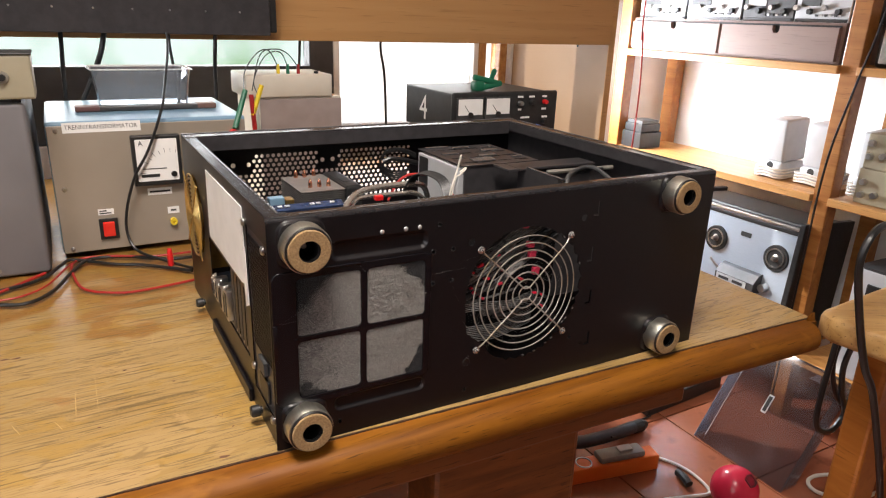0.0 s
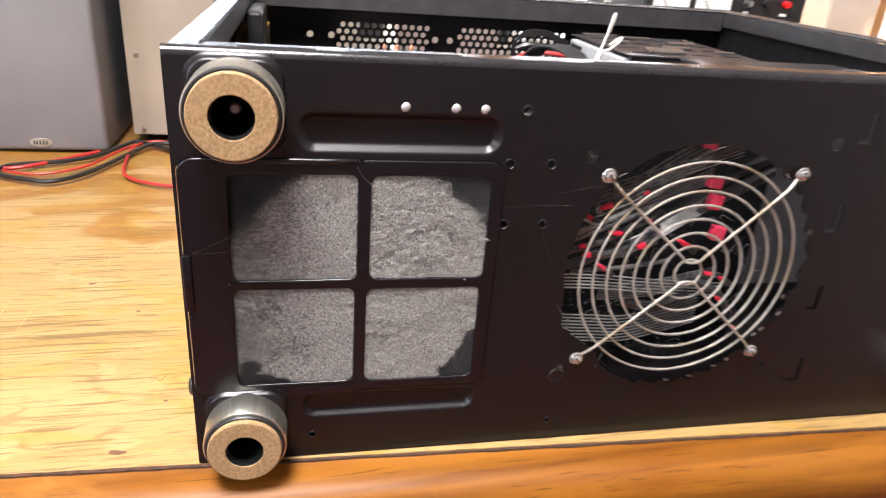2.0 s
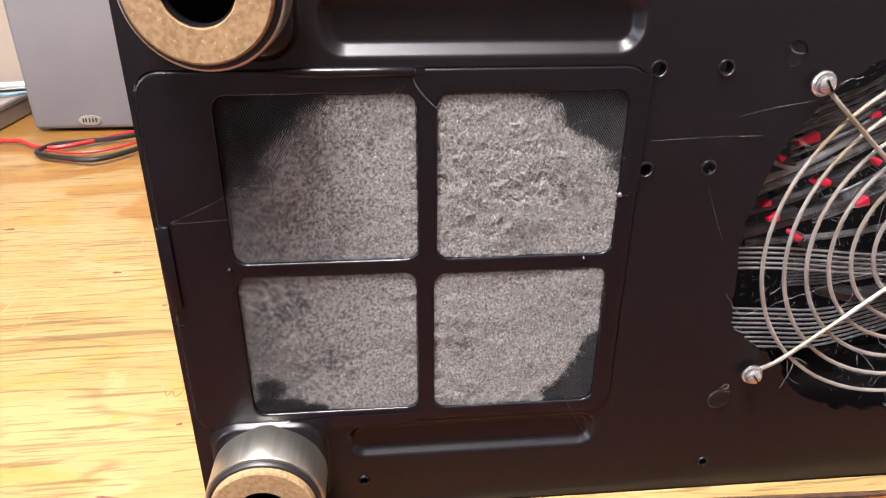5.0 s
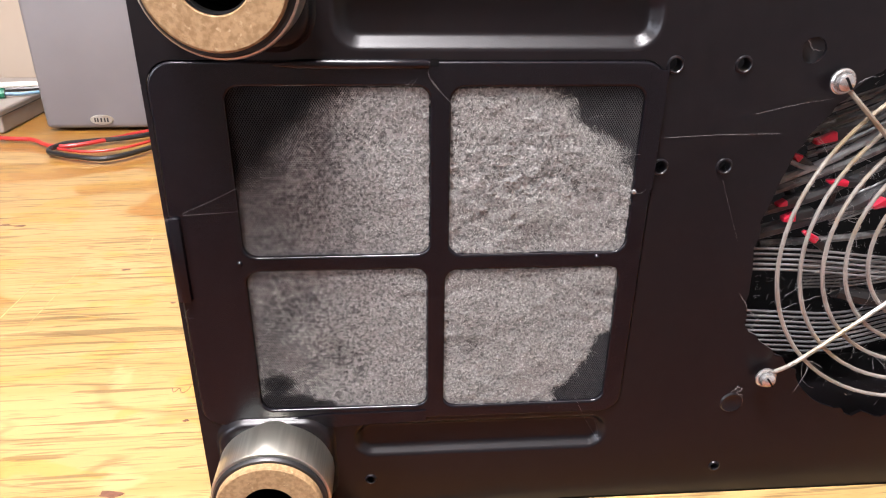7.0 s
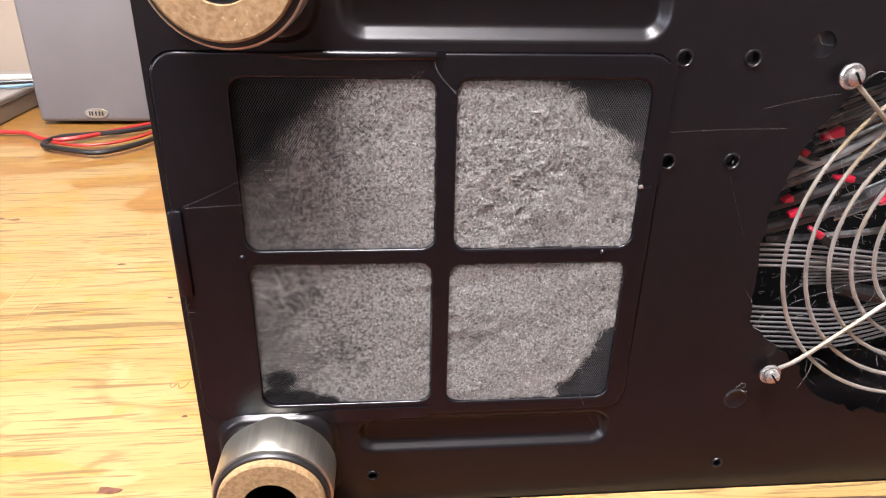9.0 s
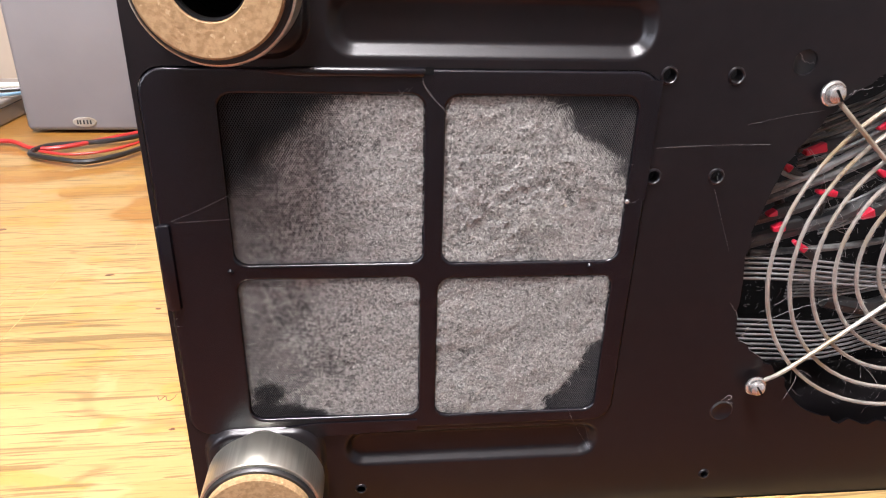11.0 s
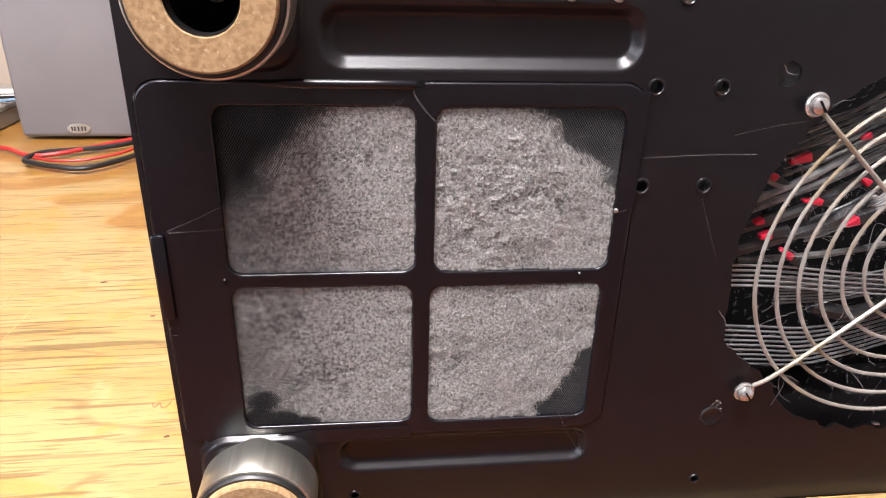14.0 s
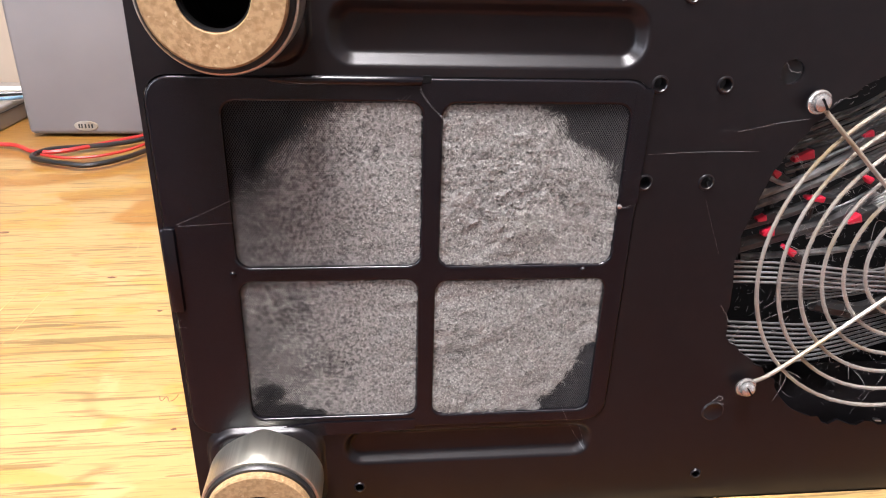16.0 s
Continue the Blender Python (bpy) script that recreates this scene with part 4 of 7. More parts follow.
for p in PANES:
    nx, nz = int((p[1] - p[0]) / step), int((p[3] - p[2]) / step)
    verts = {}
    for i in range(nx + 1):
        for j in range(nz + 1):
            x, z = p[0] + i * step, p[2] + j * step
            a = lint_amount(x, z)
            if a < 0.02:
                continue
            v = lint.verts.new((x, lint_face(x, z, a), z))
            v[cover] = a
            verts[i, j] = v
    for i in range(nx):
        for j in range(nz):
            q = [verts.get(k) for k in ((i, j), (i + 1, j), (i + 1, j + 1), (i, j + 1))]
            if all(q):
                lint.faces.new(q)
LINT = material("grey_lint", (0.082, 0.078, 0.074), 0.95, 0.0, (0.255, 0.245, 0.230), 900, contrast=(0.36, 0.62), bump=0.8, bump_scale=1500, stain=(0.20, 0.175, 0.165), stain_scale=60, stain_at=(0.55, 0.85))
ln, ll = LINT.node_tree.nodes, LINT.node_tree.links
# the thin lint only coats the threads, so that the holes of the weave stay open
def math_node(op, a, b=None):
    k = ln.new("ShaderNodeMath")
    k.operation = op
    for i, v in enumerate((a, b)):
        if v is None:
            continue
        if isinstance(v, (int, float)):
            k.inputs[i].default_value = v
        else:
            ll.new(v, k.inputs[i])
    return k.outputs[0]


att, fine, tco, sep = ln.new("ShaderNodeAttribute"), ln.new("ShaderNodeTexNoise"), ln.new("ShaderNodeTexCoord"), ln.new("ShaderNodeSeparateXYZ")
att.attribute_name = "cover"
fine.inputs["Scale"].default_value, fine.inputs["Detail"].default_value = 1600, 3
ll.new(tco.outputs["Object"], fine.inputs["Vector"])
ll.new(tco.outputs["Object"], sep.inputs[0])
uu = math_node("DIVIDE", math_node("ADD", sep.outputs[0], ORIGIN[filt].x - 0.28), WU)
vv = math_node("DIVIDE", math_node("ADD", sep.outputs[2], ORIGIN[filt].z - T), WV)
cell = [math_node("ABSOLUTE", math_node("SUBTRACT", math_node("FRACT", math_node(op, uu, vv)), 0.5)) for op in ("ADD", "SUBTRACT")]
inner = math_node("MAXIMUM", cell[0], cell[1])
rng = ln.new("ShaderNodeMapRange")
rng.inputs[1].default_value, rng.inputs[2].default_value, rng.inputs[3].default_value, rng.inputs[4].default_value = 0.05, 1.0, 0.66, -0.06
ll.new(att.outputs["Fac"], rng.inputs[0])
open_ = math_node("ADD", rng.outputs[0], math_node("MULTIPLY", math_node("SUBTRACT", fine.outputs["Fac"], 0.5), 0.26))
soft_ = ln.new("ShaderNodeMapRange")
soft_.inputs[1].default_value, soft_.inputs[2].default_value = -0.03, 0.09
ll.new(math_node("SUBTRACT", inner, open_), soft_.inputs[0])
ll.new(soft_.outputs[0], ln["Principled BSDF"].inputs["Alpha"])
part("lint_mat", lint, LINT, filt, "grey felted dust clogging the screen", True, "stuff")
FIBRE = material("pale_lint_fibre", (0.20, 0.197, 0.180), 0.9, 0.0, (0.58, 0.575, 0.53), 1500, contrast=(0.42, 0.62))
fib_v, fib_f = [], []
count = 0
while count < 24000:
    p = PANES[rnd.randrange(4)]
    x, z = rnd.uniform(p[0] + 0.0008, p[1] - 0.0008), rnd.uniform(p[2] + 0.0008, p[3] - 0.0008)
    if count < 800:                  # a thicker tuft
        p = PANES[1]
        x, z = rnd.gauss(0.1245, 0.0042), rnd.gauss(0.8815, 0.003)
        if not (p[0] < x < p[1] and p[2] < z < p[3]):
            continue
    a = lint_amount(x, z)
    if a < 0.45 or rnd.random() > min(1, a * 1.4) * (0.06 + 0.94 * ease(x, 0.035, 0.11)):
        continue
    count += 1
    size, ang, bend = rnd.uniform(0.0010, 0.0042), rnd.uniform(0, 2 * math.pi), rnd.uniform(-3.4, 3.4)
    w = rnd.uniform(0.000018, 0.000044)
    rise = rnd.uniform(0.0001, 0.0007)
    base, row, cx, cz = lint_face(x, z, a), [], x, z
    for s_ in range(7):
        k = s_ / 6
        cxx, czz = min(max(cx, p[0]), p[1]), min(max(cz, p[2]), p[3])
        y = base + 0.0002 - rise * math.sin(math.pi * k) - 0.0002 * rnd.random()
        wx, wz = -math.sin(ang) * w, math.cos(ang) * w
        row.append(len(fib_v))
        fib_v += [(cxx + wx, y, czz + wz), (cxx - wx, y, czz - wz)]
        cx, cz = cx + size / 6 * math.cos(ang), cz + size / 6 * math.sin(ang)
        ang += bend / 6 + rnd.uniform(-0.25, 0.25)
    fib_f += [(row[i], row[i + 1], row[i + 1] + 1, row[i] + 1) for i in range(6)]
fluff = bpy.data.meshes.new("lint_fluff")
fluff.from_pydata([Vector(v) - ORIGIN[filt] for v in fib_v], [], fib_f)
fluff.materials.append(FIBRE)
fluff_ob = new("lint_fluff", fluff)
fluff_ob.parent = filt
tagged(fluff_ob, "pale loose fibres on the lint", kind="stuff")

for bx_, bz_ in ((0.3300, 0.9260), (0.3565, 0.8910), (0.3520, 0.8470), (0.3525, 0.8350), (0.3435, 0.8240), (0.3245, 0.8020), (0.3165, 0.7975), (0.3010, 0.7905), (0.2850, 0.7885), (0.3390, 0.8200)):
    a = math.degrees(math.atan2(bz_ - FZ, bx_ - FX))
    part("burr", turned(box(bx_ - 0.0004, bx_ + 0.0004, -0.0008, 0.0010, bz_ - 0.0016, bz_ + 0.0016, 0.0003), about(bx_, 0, bz_, 0, 12 - a, 0)), STEEL, shell, "bare metal burr")

# feet
SCREW_PINK = material("tarnished_screw", (0.42, 0.30, 0.29), 0.35, 0.7, (0.5, 0.38, 0.37), 90)
FEET = [(0.0287, 0.9578), (0.0258, 0.7755), (0.4940, 0.9610), (0.4960, 0.7740)]
for x, z in FEET:
    foot = part("foot", lathe([(0.0098, 0.0205), (0.0212, 0.0205), (0.0219, 0.0203), (0.0222, 0.0196), (0.0223, 0.0045), (0.0218, 0.0035), (0.0218, 0.0), (0.0098, 0.0), (0.0098, 0.0205)], (x, 0, z), n=56), ALUMINIUM, case, "aluminium case foot with a fibre ring", True)
    boss = [(round_rect(x - 0.0236 + d, x + 0.0236 - d, z - 0.0236 + d, z + 0.0236 - d, 0.0125 - d), -h) for d, h in ((0.0, -0.0003), (0.0006, 0.0001), (0.0013, 0.0008), (0.0019, 0.0020), (0.0024, 0.0030), (0.0031, 0.0036), (0.0044, 0.0038))]
    part("foot_base", loft(boss), BLACK_STEEL, foot, "pressed boss under the foot", True)
    part("rubber_ring", lathe([(0.0092, 0.0206), (0.0209, 0.0206), (0.0213, 0.0211), (0.0212, 0.0218), (0.0206, 0.0226), (0.0092, 0.0226)], (x, 0, z), n=56), BLACK_RUBBER, foot, "black rubber ring", True)
    part("fibre_ring", lathe([(0.0098, 0.0226), (0.0098, 0.0248), (0.0102, 0.0253), (0.0189, 0.0253), (0.0195, 0.0248), (0.0196, 0.0226)], (x, 0, z), n=64), CORK, foot, "light brown pressed fibre ring", True)
    # the shade inside the hollow foot is put into this colour
    part("bore", lathe([(0.0097, 0.0250), (0.0097, 0.0050), (0.0093, 0.0046), (0.0, 0.0046)], (x, 0, z), n=40), SHADE_BLACK, foot, "", True)
    part("screw", lathe([(0.0, 0.0082), (0.0018, 0.0080), (0.0027, 0.0072), (0.0029, 0.0046)], (x, 0, z), n=18), SCREW_PINK, foot, "reddish screw head", True)

# fan grille with its screws
GX, GZ = 0.2768, 0.8686
grille = part("fan_grille", bm_ring(GX + 0.002, -0.0045, GZ - 0.001, 0.0675, 0.00076, "y", 72), CHROME, case, "chromed wire fan grille, lightly dusty", True)
for k in range(1, 8):
    part("ring", bm_ring(GX + 0.002, -0.0045, GZ - 0.001, 0.0675 * k / 8, 0.00076, "y", 56), CHROME, grille, "", True)
SCREWS = [(0.2190, 0.9262), (0.3372, 0.928), (0.2188, 0.8105), (0.3376, 0.8098)]
for (a, b), s in (((0, 1), 1), ((2, 3), -1)):
    (ax, az), (bx, bz) = SCREWS[a], SCREWS[b]
    cx = GX + 0.002
    pts = [(ax + 0.003, -0.0035, az - s * 0.003), (ax + 0.012, -0.0062, az - s * 0.012), (cx - 0.010, -0.0064, GZ + s * 0.0125), (cx - 0.004, -0.0064, GZ + s * 0.0068), (cx + 0.004, -0.0064, GZ + s * 0.0068), (cx + 0.010, -0.0064, GZ + s * 0.0125), (bx - 0.012, -0.0062, bz - s * 0.012), (bx - 0.003, -0.0035, bz - s * 0.003)]
    part("bent_wire", tube(pts, 0.00084, 8, 5), CHROME, grille, "", True)
for x, z in SCREWS:
    sc = part("grille_screw", lathe([(0.0, 0.0068), (0.0018, 0.0066), (0.0028, 0.0058), (0.0031, 0.0048), (0.0031, 0.0042), (0.0, 0.0042)], (x, 0, z), n=24), BRIGHT_SCREW, grille, "bright steel pan head screw", True)
    part("washer", bm_ring(x, -0.0032, z, 0.0034, 0.0009, "y", 32), BRIGHT_SCREW, sc, "", True)
    part("slot", turned(box(x - 0.0022, x + 0.0022, -0.0070, -0.0062, z - 0.0003, z + 0.0003), about(x, 0, z, 0, 55, 0)), SHADE_BLACK, sc)

# ---- inside the case ----
part("board_tray", box(0.016, 0.36, 0.10, 0.44, 0.770, 0.774), BLACK_INNER, case)
board = part("main_board", box(0.02, 0.265, 0.115, 0.42, 0.780, 0.782), CIRCUIT, case, "dark printed circuit board")
cooler = part("cpu_cooler", box(0.115, 0.19, 0.29, 0.40, 0.785, 0.80), ALUMINIUM, case, "tower cooler with stacked fins and copper pipe ends")
FIN = material("dull_aluminium_fin", (0.42, 0.41, 0.40), 0.45, 0.8, (0.5, 0.49, 0.47), 60)
for k in range(40):
    part("fin", box(0.122, 0.185, 0.297, 0.393, 0.815 + k * 0.0028, 0.8156 + k * 0.0028), FIN, cooler)
for x, y in ((0.142, 0.385), (0.155, 0.385), (0.170, 0.388), (0.143, 0.322), (0.156, 0.322), (0.169, 0.321)):
    part("heat_pipe", lathe([(0.003, 0.80), (0.003, 0.930), (0.002, 0.935), (0.0, 0.937)], (x, y, 0), "z", 12), COPPER, cooler, "copper pipe end", True)
part("cooler_fan", box(0.1855, 0.211, 0.297, 0.396, 0.82, 0.928, 0.004), BLACK_PLASTIC, cooler)
part("fan_clip", box(0.192, 0.204, 0.325, 0.345, 0.928, 0.9286), DARK_GREY, cooler)
gpu = part("graphics_card", box(0.004, 0.235, 0.140, 0.155, 0.785, 0.930, 0.002), CIRCUIT, case, "graphics card with silver heat pipes")
SILVER_PIPE = material("satin_silver_pipe", (0.50, 0.455, 0.40), 0.26, 0.85, (0.58, 0.54, 0.48), 40)
part("heat_pipe", tube([(0.112, 0.112, 0.945), (0.124, 0.130, 0.953), (0.150, 0.162, 0.955), (0.182, 0.178, 0.955), (0.212, 0.180, 0.955), (0.236, 0.184, 0.953), (0.252, 0.192, 0.946), (0.262, 0.200, 0.930)], 0.0038, 12), SILVER_PIPE, gpu, "thick bent silver pipe", True)
part("heat_pipe", tube([(0.124, 0.125, 0.94), (0.134, 0.141, 0.949), (0.158, 0.161, 0.949), (0.202, 0.168, 0.947), (0.230, 0.174, 0.944), (0.250, 0.182, 0.930)], 0.0030, 12), SILVER_PIPE, gpu, "", True)
BLUE_CARD = material("blue_lacquered_card", (0.012, 0.022, 0.06), 0.2, 0.0, (0.03, 0.05, 0.11), 60)
part("card_edge", turned(box(0.030, 0.120, 0.130, 0.144, 0.948, 0.954, 0.001), about(0.075, 0.137, 0.95, 12, 0, 0)), BLUE_CARD, gpu, "blue card edge")
for x in (0.036, 0.046, 0.054, 0.082, 0.089, 0.105):
    part("chip", box(x, x + 0.005, 0.134, 0.139, 0.954, 0.9555, 0.0004), BRIGHT_GREY, gpu)
part("port", box(0.044, 0.061, 0.160, 0.172, 0.93, 0.958, 0.001), PALE_BLUE, gpu, "pale blue port block")
part("port", box(0.036, 0.043, 0.160, 0.172, 0.93, 0.955, 0.001), BLACK_PLASTIC, gpu)
part("port", box(0.062, 0.072, 0.160, 0.176, 0.93, 0.955, 0.001), BRASS, gpu)
part("dark_slot", box(0.030, 0.075, 0.090, 0.118, 0.930, 0.950, 0.001), BLACK_PLASTIC, gpu)
cage = part("drive_cage", box(0.345, 0.47, 0.246, 0.249, 0.79, 0.954), BLACK_INNER, case, "black steel drive cage")
part("cage_side", box(0.345, 0.47, 0.378, 0.381, 0.79, 0.954), BLACK_INNER, cage)
part("cage_top", sheet([[(0.340, 0.244), (0.472, 0.244), (0.472, 0.383), (0.340, 0.383)]] + [[(0.352 + i * 0.03, 0.258 + j * 0.032), (0.374 + i * 0.03, 0.258 + j * 0.032), (0.374 + i * 0.03, 0.266 + j * 0.032), (0.352 + i * 0.03, 0.266 + j * 0.032)] for i in range(4) for j in range(4)], 0.9545, 0.9557, "z"), BLACK_INNER, cage)
# tongues in bright metal paint the grey highlights on the cage top
for x, y, w, d in ((0.370, 0.262, 0.037, 0.014), (0.455, 0.355, 0.006, 0.006), (0.352, 0.322, 0.026, 0.005), (0.445, 0.275, 0.020, 0.004), (0.350, 0.375, 0.040, 0.004), (0.40, 0.295, 0.03, 0.006), (0.425, 0.33, 0.03, 0.006), (0.39, 0.36, 0.03, 0.005)):
    part("cage_tongue", turned(box(x, x + w, y, y + d, 0.956, 0.9575), about(x, y, 0.957, 8, 0, 0)), GLINT_STEEL, cage, "bent tongue brightened as a highlight")
drive = part("drive", box(0.337, 0.46, 0.252, 0.376, 0.82, 0.952, 0.002), BRIGHT_GREY, cage, "grey drive body")
part("drive_slot", box(0.336, 0.3372, 0.342, 0.370, 0.905, 0.948), INK, drive)
bay = part("second_cage", box(0.416, 0.419, 0.126, 0.216, 0.79, 0.957), BLACK_INNER, case, "open black steel drive bay")
part("bay_strip", box(0.404, 0.54, 0.196, 0.234, 0.9535, 0.957, 0.0008), BLACK_INNER, bay)
part("bay_strip", box(0.386, 0.4035, 0.196, 0.236, 0.9535, 0.957, 0.0008), BLACK_INNER, bay)
part("bay_rim", box(0.4155, 0.4195, 0.118, 0.1955, 0.9572, 0.9590, 0.0005), GLINT_STEEL, bay, "upper edge of the bay brightened as a highlight")
part("bay_side", box(0.4195, 0.54, 0.205, 0.208, 0.79, 0.952), BLACK_INNER, bay)
part("bay_side", box(0.4195, 0.54, 0.124, 0.127, 0.79, 0.945), BLACK_INNER, bay)
part("drive_rail", tube([(0.428, 0.165, 0.957), (0.48, 0.162, 0.957), (0.54, 0.159, 0.957)], 0.0030, 8, 1), CHROME, bay, "bright metal rail", True)
part("drive_rail", tube([(0.422, 0.112, 0.945), (0.428, 0.121, 0.957), (0.450, 0.139, 0.960), (0.482, 0.153, 0.962), (0.497, 0.146, 0.961), (0.500, 0.115, 0.950)], 0.0032, 8), DARK_GREY, bay, "", True)
part("drive_rail", tube([(0.425, 0.128, 0.95), (0.47, 0.150, 0.957), (0.53, 0.16, 0.957)], 0.002, 8), BLACK_STEEL, bay, "", True)

part("rim_clip", box(0.0145, 0.028, 0.29, 0.37, 0.930, 0.970, 0.003), BLACK_PLASTIC, case, "black plastic clip under the rim")
part("rim_clip", box(0.0145, 0.034, 0.045, 0.060, 0.935, 0.972, 0.003), BLACK_PLASTIC, case)

# loose cables inside: grey ribbon bundles, black leads and red plugs
loom = part("cable_loom", tube([(0.22, 0.03, 0.90), (0.26, 0.03, 0.905), (0.31, 0.035, 0.93), (0.37, 0.05, 0.945)], 0.004, 8), DARK_GREY, case, "loose bundle of ribbon cables and plugs", True)
GREY_RIBBON = material("grey_ribbon_cable", (0.085, 0.088, 0.088), 0.3, 0.0, (0.155, 0.158, 0.156), 60)


def ribbon(pts, up, n, gap=0.0013, r=0.0006, mat=None):
    up = Vector(up)
    for k in range(n):
        part("wire", tube([Vector(p) + up * gap * (k - n / 2) for p in pts], r, 5, 4), mat or GREY_RIBBON, loom, "", True)


# pale leads, lightened further to paint the highlights along their tops
LIGHT_LEAD = material("pale_lit_lead", (0.15, 0.154, 0.152), 0.35, 0.0, (0.27, 0.274, 0.268), 160)
DUSTY_LEAD = material("dusty_grey_lead", (0.050, 0.052, 0.052), 0.45, 0.0, (0.135, 0.137, 0.132), 260)
ribbon([(0.200, 0.013, 0.8565), (0.232, 0.012, 0.8555), (0.27, 0.017, 0.849), (0.33, 0.03, 0.838)], (0, 0, 1), 5, 0.0022, 0.00055, LIGHT_LEAD)
ribbon([(0.236, 0.018, 0.8450), (0.27, 0.018, 0.8465), (0.32, 0.03, 0.849)], (0, 0, 1), 8, 0.0015, 0.0005)
ribbon([(0.203, 0.016, 0.8230), (0.232, 0.015, 0.8215), (0.262, 0.018, 0.819), (0.315, 0.03, 0.823)], (0, 0, 1), 9, 0.0023, 0.0006)
ribbon([(0.222, 0.012, 0.9050), (0.243, 0.011, 0.9145), (0.284, 0.016, 0.937), (0.33, 0.03, 0.945)], (0, 0.2, 1), 6, 0.0026, 0.0008, DUSTY_LEAD)
ribbon([(0.233, 0.016, 0.9120), (0.258, 0.015, 0.921), (0.286, 0.018, 0.929), (0.32, 0.03, 0.934)], (0, 0.2, 1), 5, 0.0020, 0.0006, LIGHT_LEAD)
ribbon([(0.226, 0.016, 0.8950), (0.250, 0.014, 0.9025), (0.275, 0.017, 0.912), (0.30, 0.025, 0.919)], (0, 0.2, 1), 6, 0.0015, 0.0005)
ribbon([(0.240, 0.015, 0.8735), (0.257, 0.014, 0.8815), (0.29, 0.018, 0.899), (0.32, 0.03, 0.911)], (0, 0.2, 1), 8, 0.0012, 0.0005, LIGHT_LEAD)
ribbon([(0.250, 0.020, 0.9400), (0.275, 0.018, 0.9440), (0.315, 0.024, 0.9450)], (0, 0.4, 1), 5, 0.0026, 0.0008, BLACK_PLASTIC)
for pts, r, m_ in (
        ([(0.205, 0.011, 0.8840), (0.225, 0.010, 0.8930), (0.244, 0.012, 0.9020), (0.278, 0.020, 0.9180)], 0.0015, LIGHT_LEAD),
        ([(0.206, 0.012, 0.8805), (0.228, 0.011, 0.8900), (0.249, 0.013, 0.8980), (0.285, 0.022, 0.9120)], 0.0019, DUSTY_LEAD),
        ([(0.206, 0.013, 0.8735), (0.229, 0.012, 0.8810), (0.244, 0.014, 0.8870), (0.270, 0.022, 0.8950)], 0.0022, DARK_GREY),
        ([(0.207, 0.015, 0.8635), (0.243, 0.014, 0.8750), (0.257, 0.015, 0.8820), (0.285, 0.024, 0.8930)], 0.0028, DARK_GREY),
        ([(0.212, 0.010, 0.8975), (0.223, 0.009, 0.8930), (0.236, 0.011, 0.8965)], 0.0009, LIGHT_LEAD),
        ([(0.215, 0.016, 0.8600), (0.250, 0.014, 0.8630), (0.280, 0.020, 0.8640)], 0.0014, DUSTY_LEAD),
        ([(0.271, 0.024, 0.8890), (0.290, 0.022, 0.8970), (0.311, 0.024, 0.9070), (0.345, 0.034, 0.9180)], 0.0050, DARK_GREY),
        ([(0.282, 0.030, 0.8880), (0.300, 0.028, 0.9060), (0.319, 0.028, 0.9200), (0.350, 0.036, 0.9280)], 0.0045, BLACK_PLASTIC),
        ([(0.224, 0.016, 0.9080), (0.229, 0.013, 0.8980), (0.234, 0.016, 0.8880)], 0.0016, CABLE_BLACK),
        ([(0.219, 0.017, 0.8880), (0.223, 0.014, 0.8780), (0.226, 0.017, 0.8680)], 0.0018, CABLE_BLACK),
        ([(0.240, 0.017, 0.8930), (0.238, 0.014, 0.8830), (0.240, 0.017, 0.8720)], 0.0016, CABLE_BLACK),
        ([(0.255, 0.020, 0.8360), (0.275, 0.018, 0.8330), (0.300, 0.024, 0.8380)], 0.0035, BLACK_PLASTIC),
        ([(0.300, 0.026, 0.8500), (0.322, 0.022, 0.8380), (0.340, 0.028, 0.8180)], 0.0030, DARK_GREY)):
    part("lead", tube(pts, r, 8), m_, loom, "", True)
CRIMSON = material("crimson_plug", (0.50, 0.008, 0.03), 0.35, 0.0, (0.56, 0.015, 0.045), 30)
for x, z, w, h, a in ((0.2270, 0.9035, 0.0050, 0.0022, 18), (0.2180, 0.8970, 0.0022, 0.0018, -35), (0.2165, 0.8790, 0.0024, 0.0015, 18), (0.2205, 0.8732, 0.0030, 0.0021, 12), (0.2310, 0.8655, 0.0040, 0.0017, -35),
                      (0.2360, 0.8870, 0.0048, 0.0015, -6), (0.2545, 0.8782, 0.0034, 0.0022, 22), (0.2810, 0.8800, 0.0055, 0.0021, -32), (0.3030, 0.8590, 0.0036, 0.0017, -12), (0.3120, 0.8560, 0.0034, 0.0019, -32),
                      (0.3140, 0.8415, 0.0025, 0.0017, -35), (0.2500, 0.9120, 0.0024, 0.0016, 20), (0.2550, 0.8950, 0.0030, 0.0016, -32), (0.3300, 0.8200, 0.0024, 0.0016, -35)):
    w, h = w * 0.8, h * 0.85
    tip = box(x - w, x + w, 0.0085, 0.0120, z - h, z + h, 0.0007)
    for v in tip.verts:              # plugs taper towards the lead
        v.co.z = z + (v.co.z - z) * (1.0 if v.co.x > x else 0.55)
    part("red_plug", turned(tip, about(x, 0.01, z, 0, -a, 0)), CRIMSON, loom, "small red plug")
    part("plug_body", turned(box(x + w - 0.0006, x + w + 0.0070, 0.0090, 0.0130, z - h * 1.15, z + h * 1.15, 0.0007), about(x, 0.01, z, 0, -a, 0)), BLACK_PLASTIC, loom)
PINK = material("pink_red_plug_strip", (0.58, 0.03, 0.08), 0.35, 0.0, (0.64, 0.05, 0.10), 30)
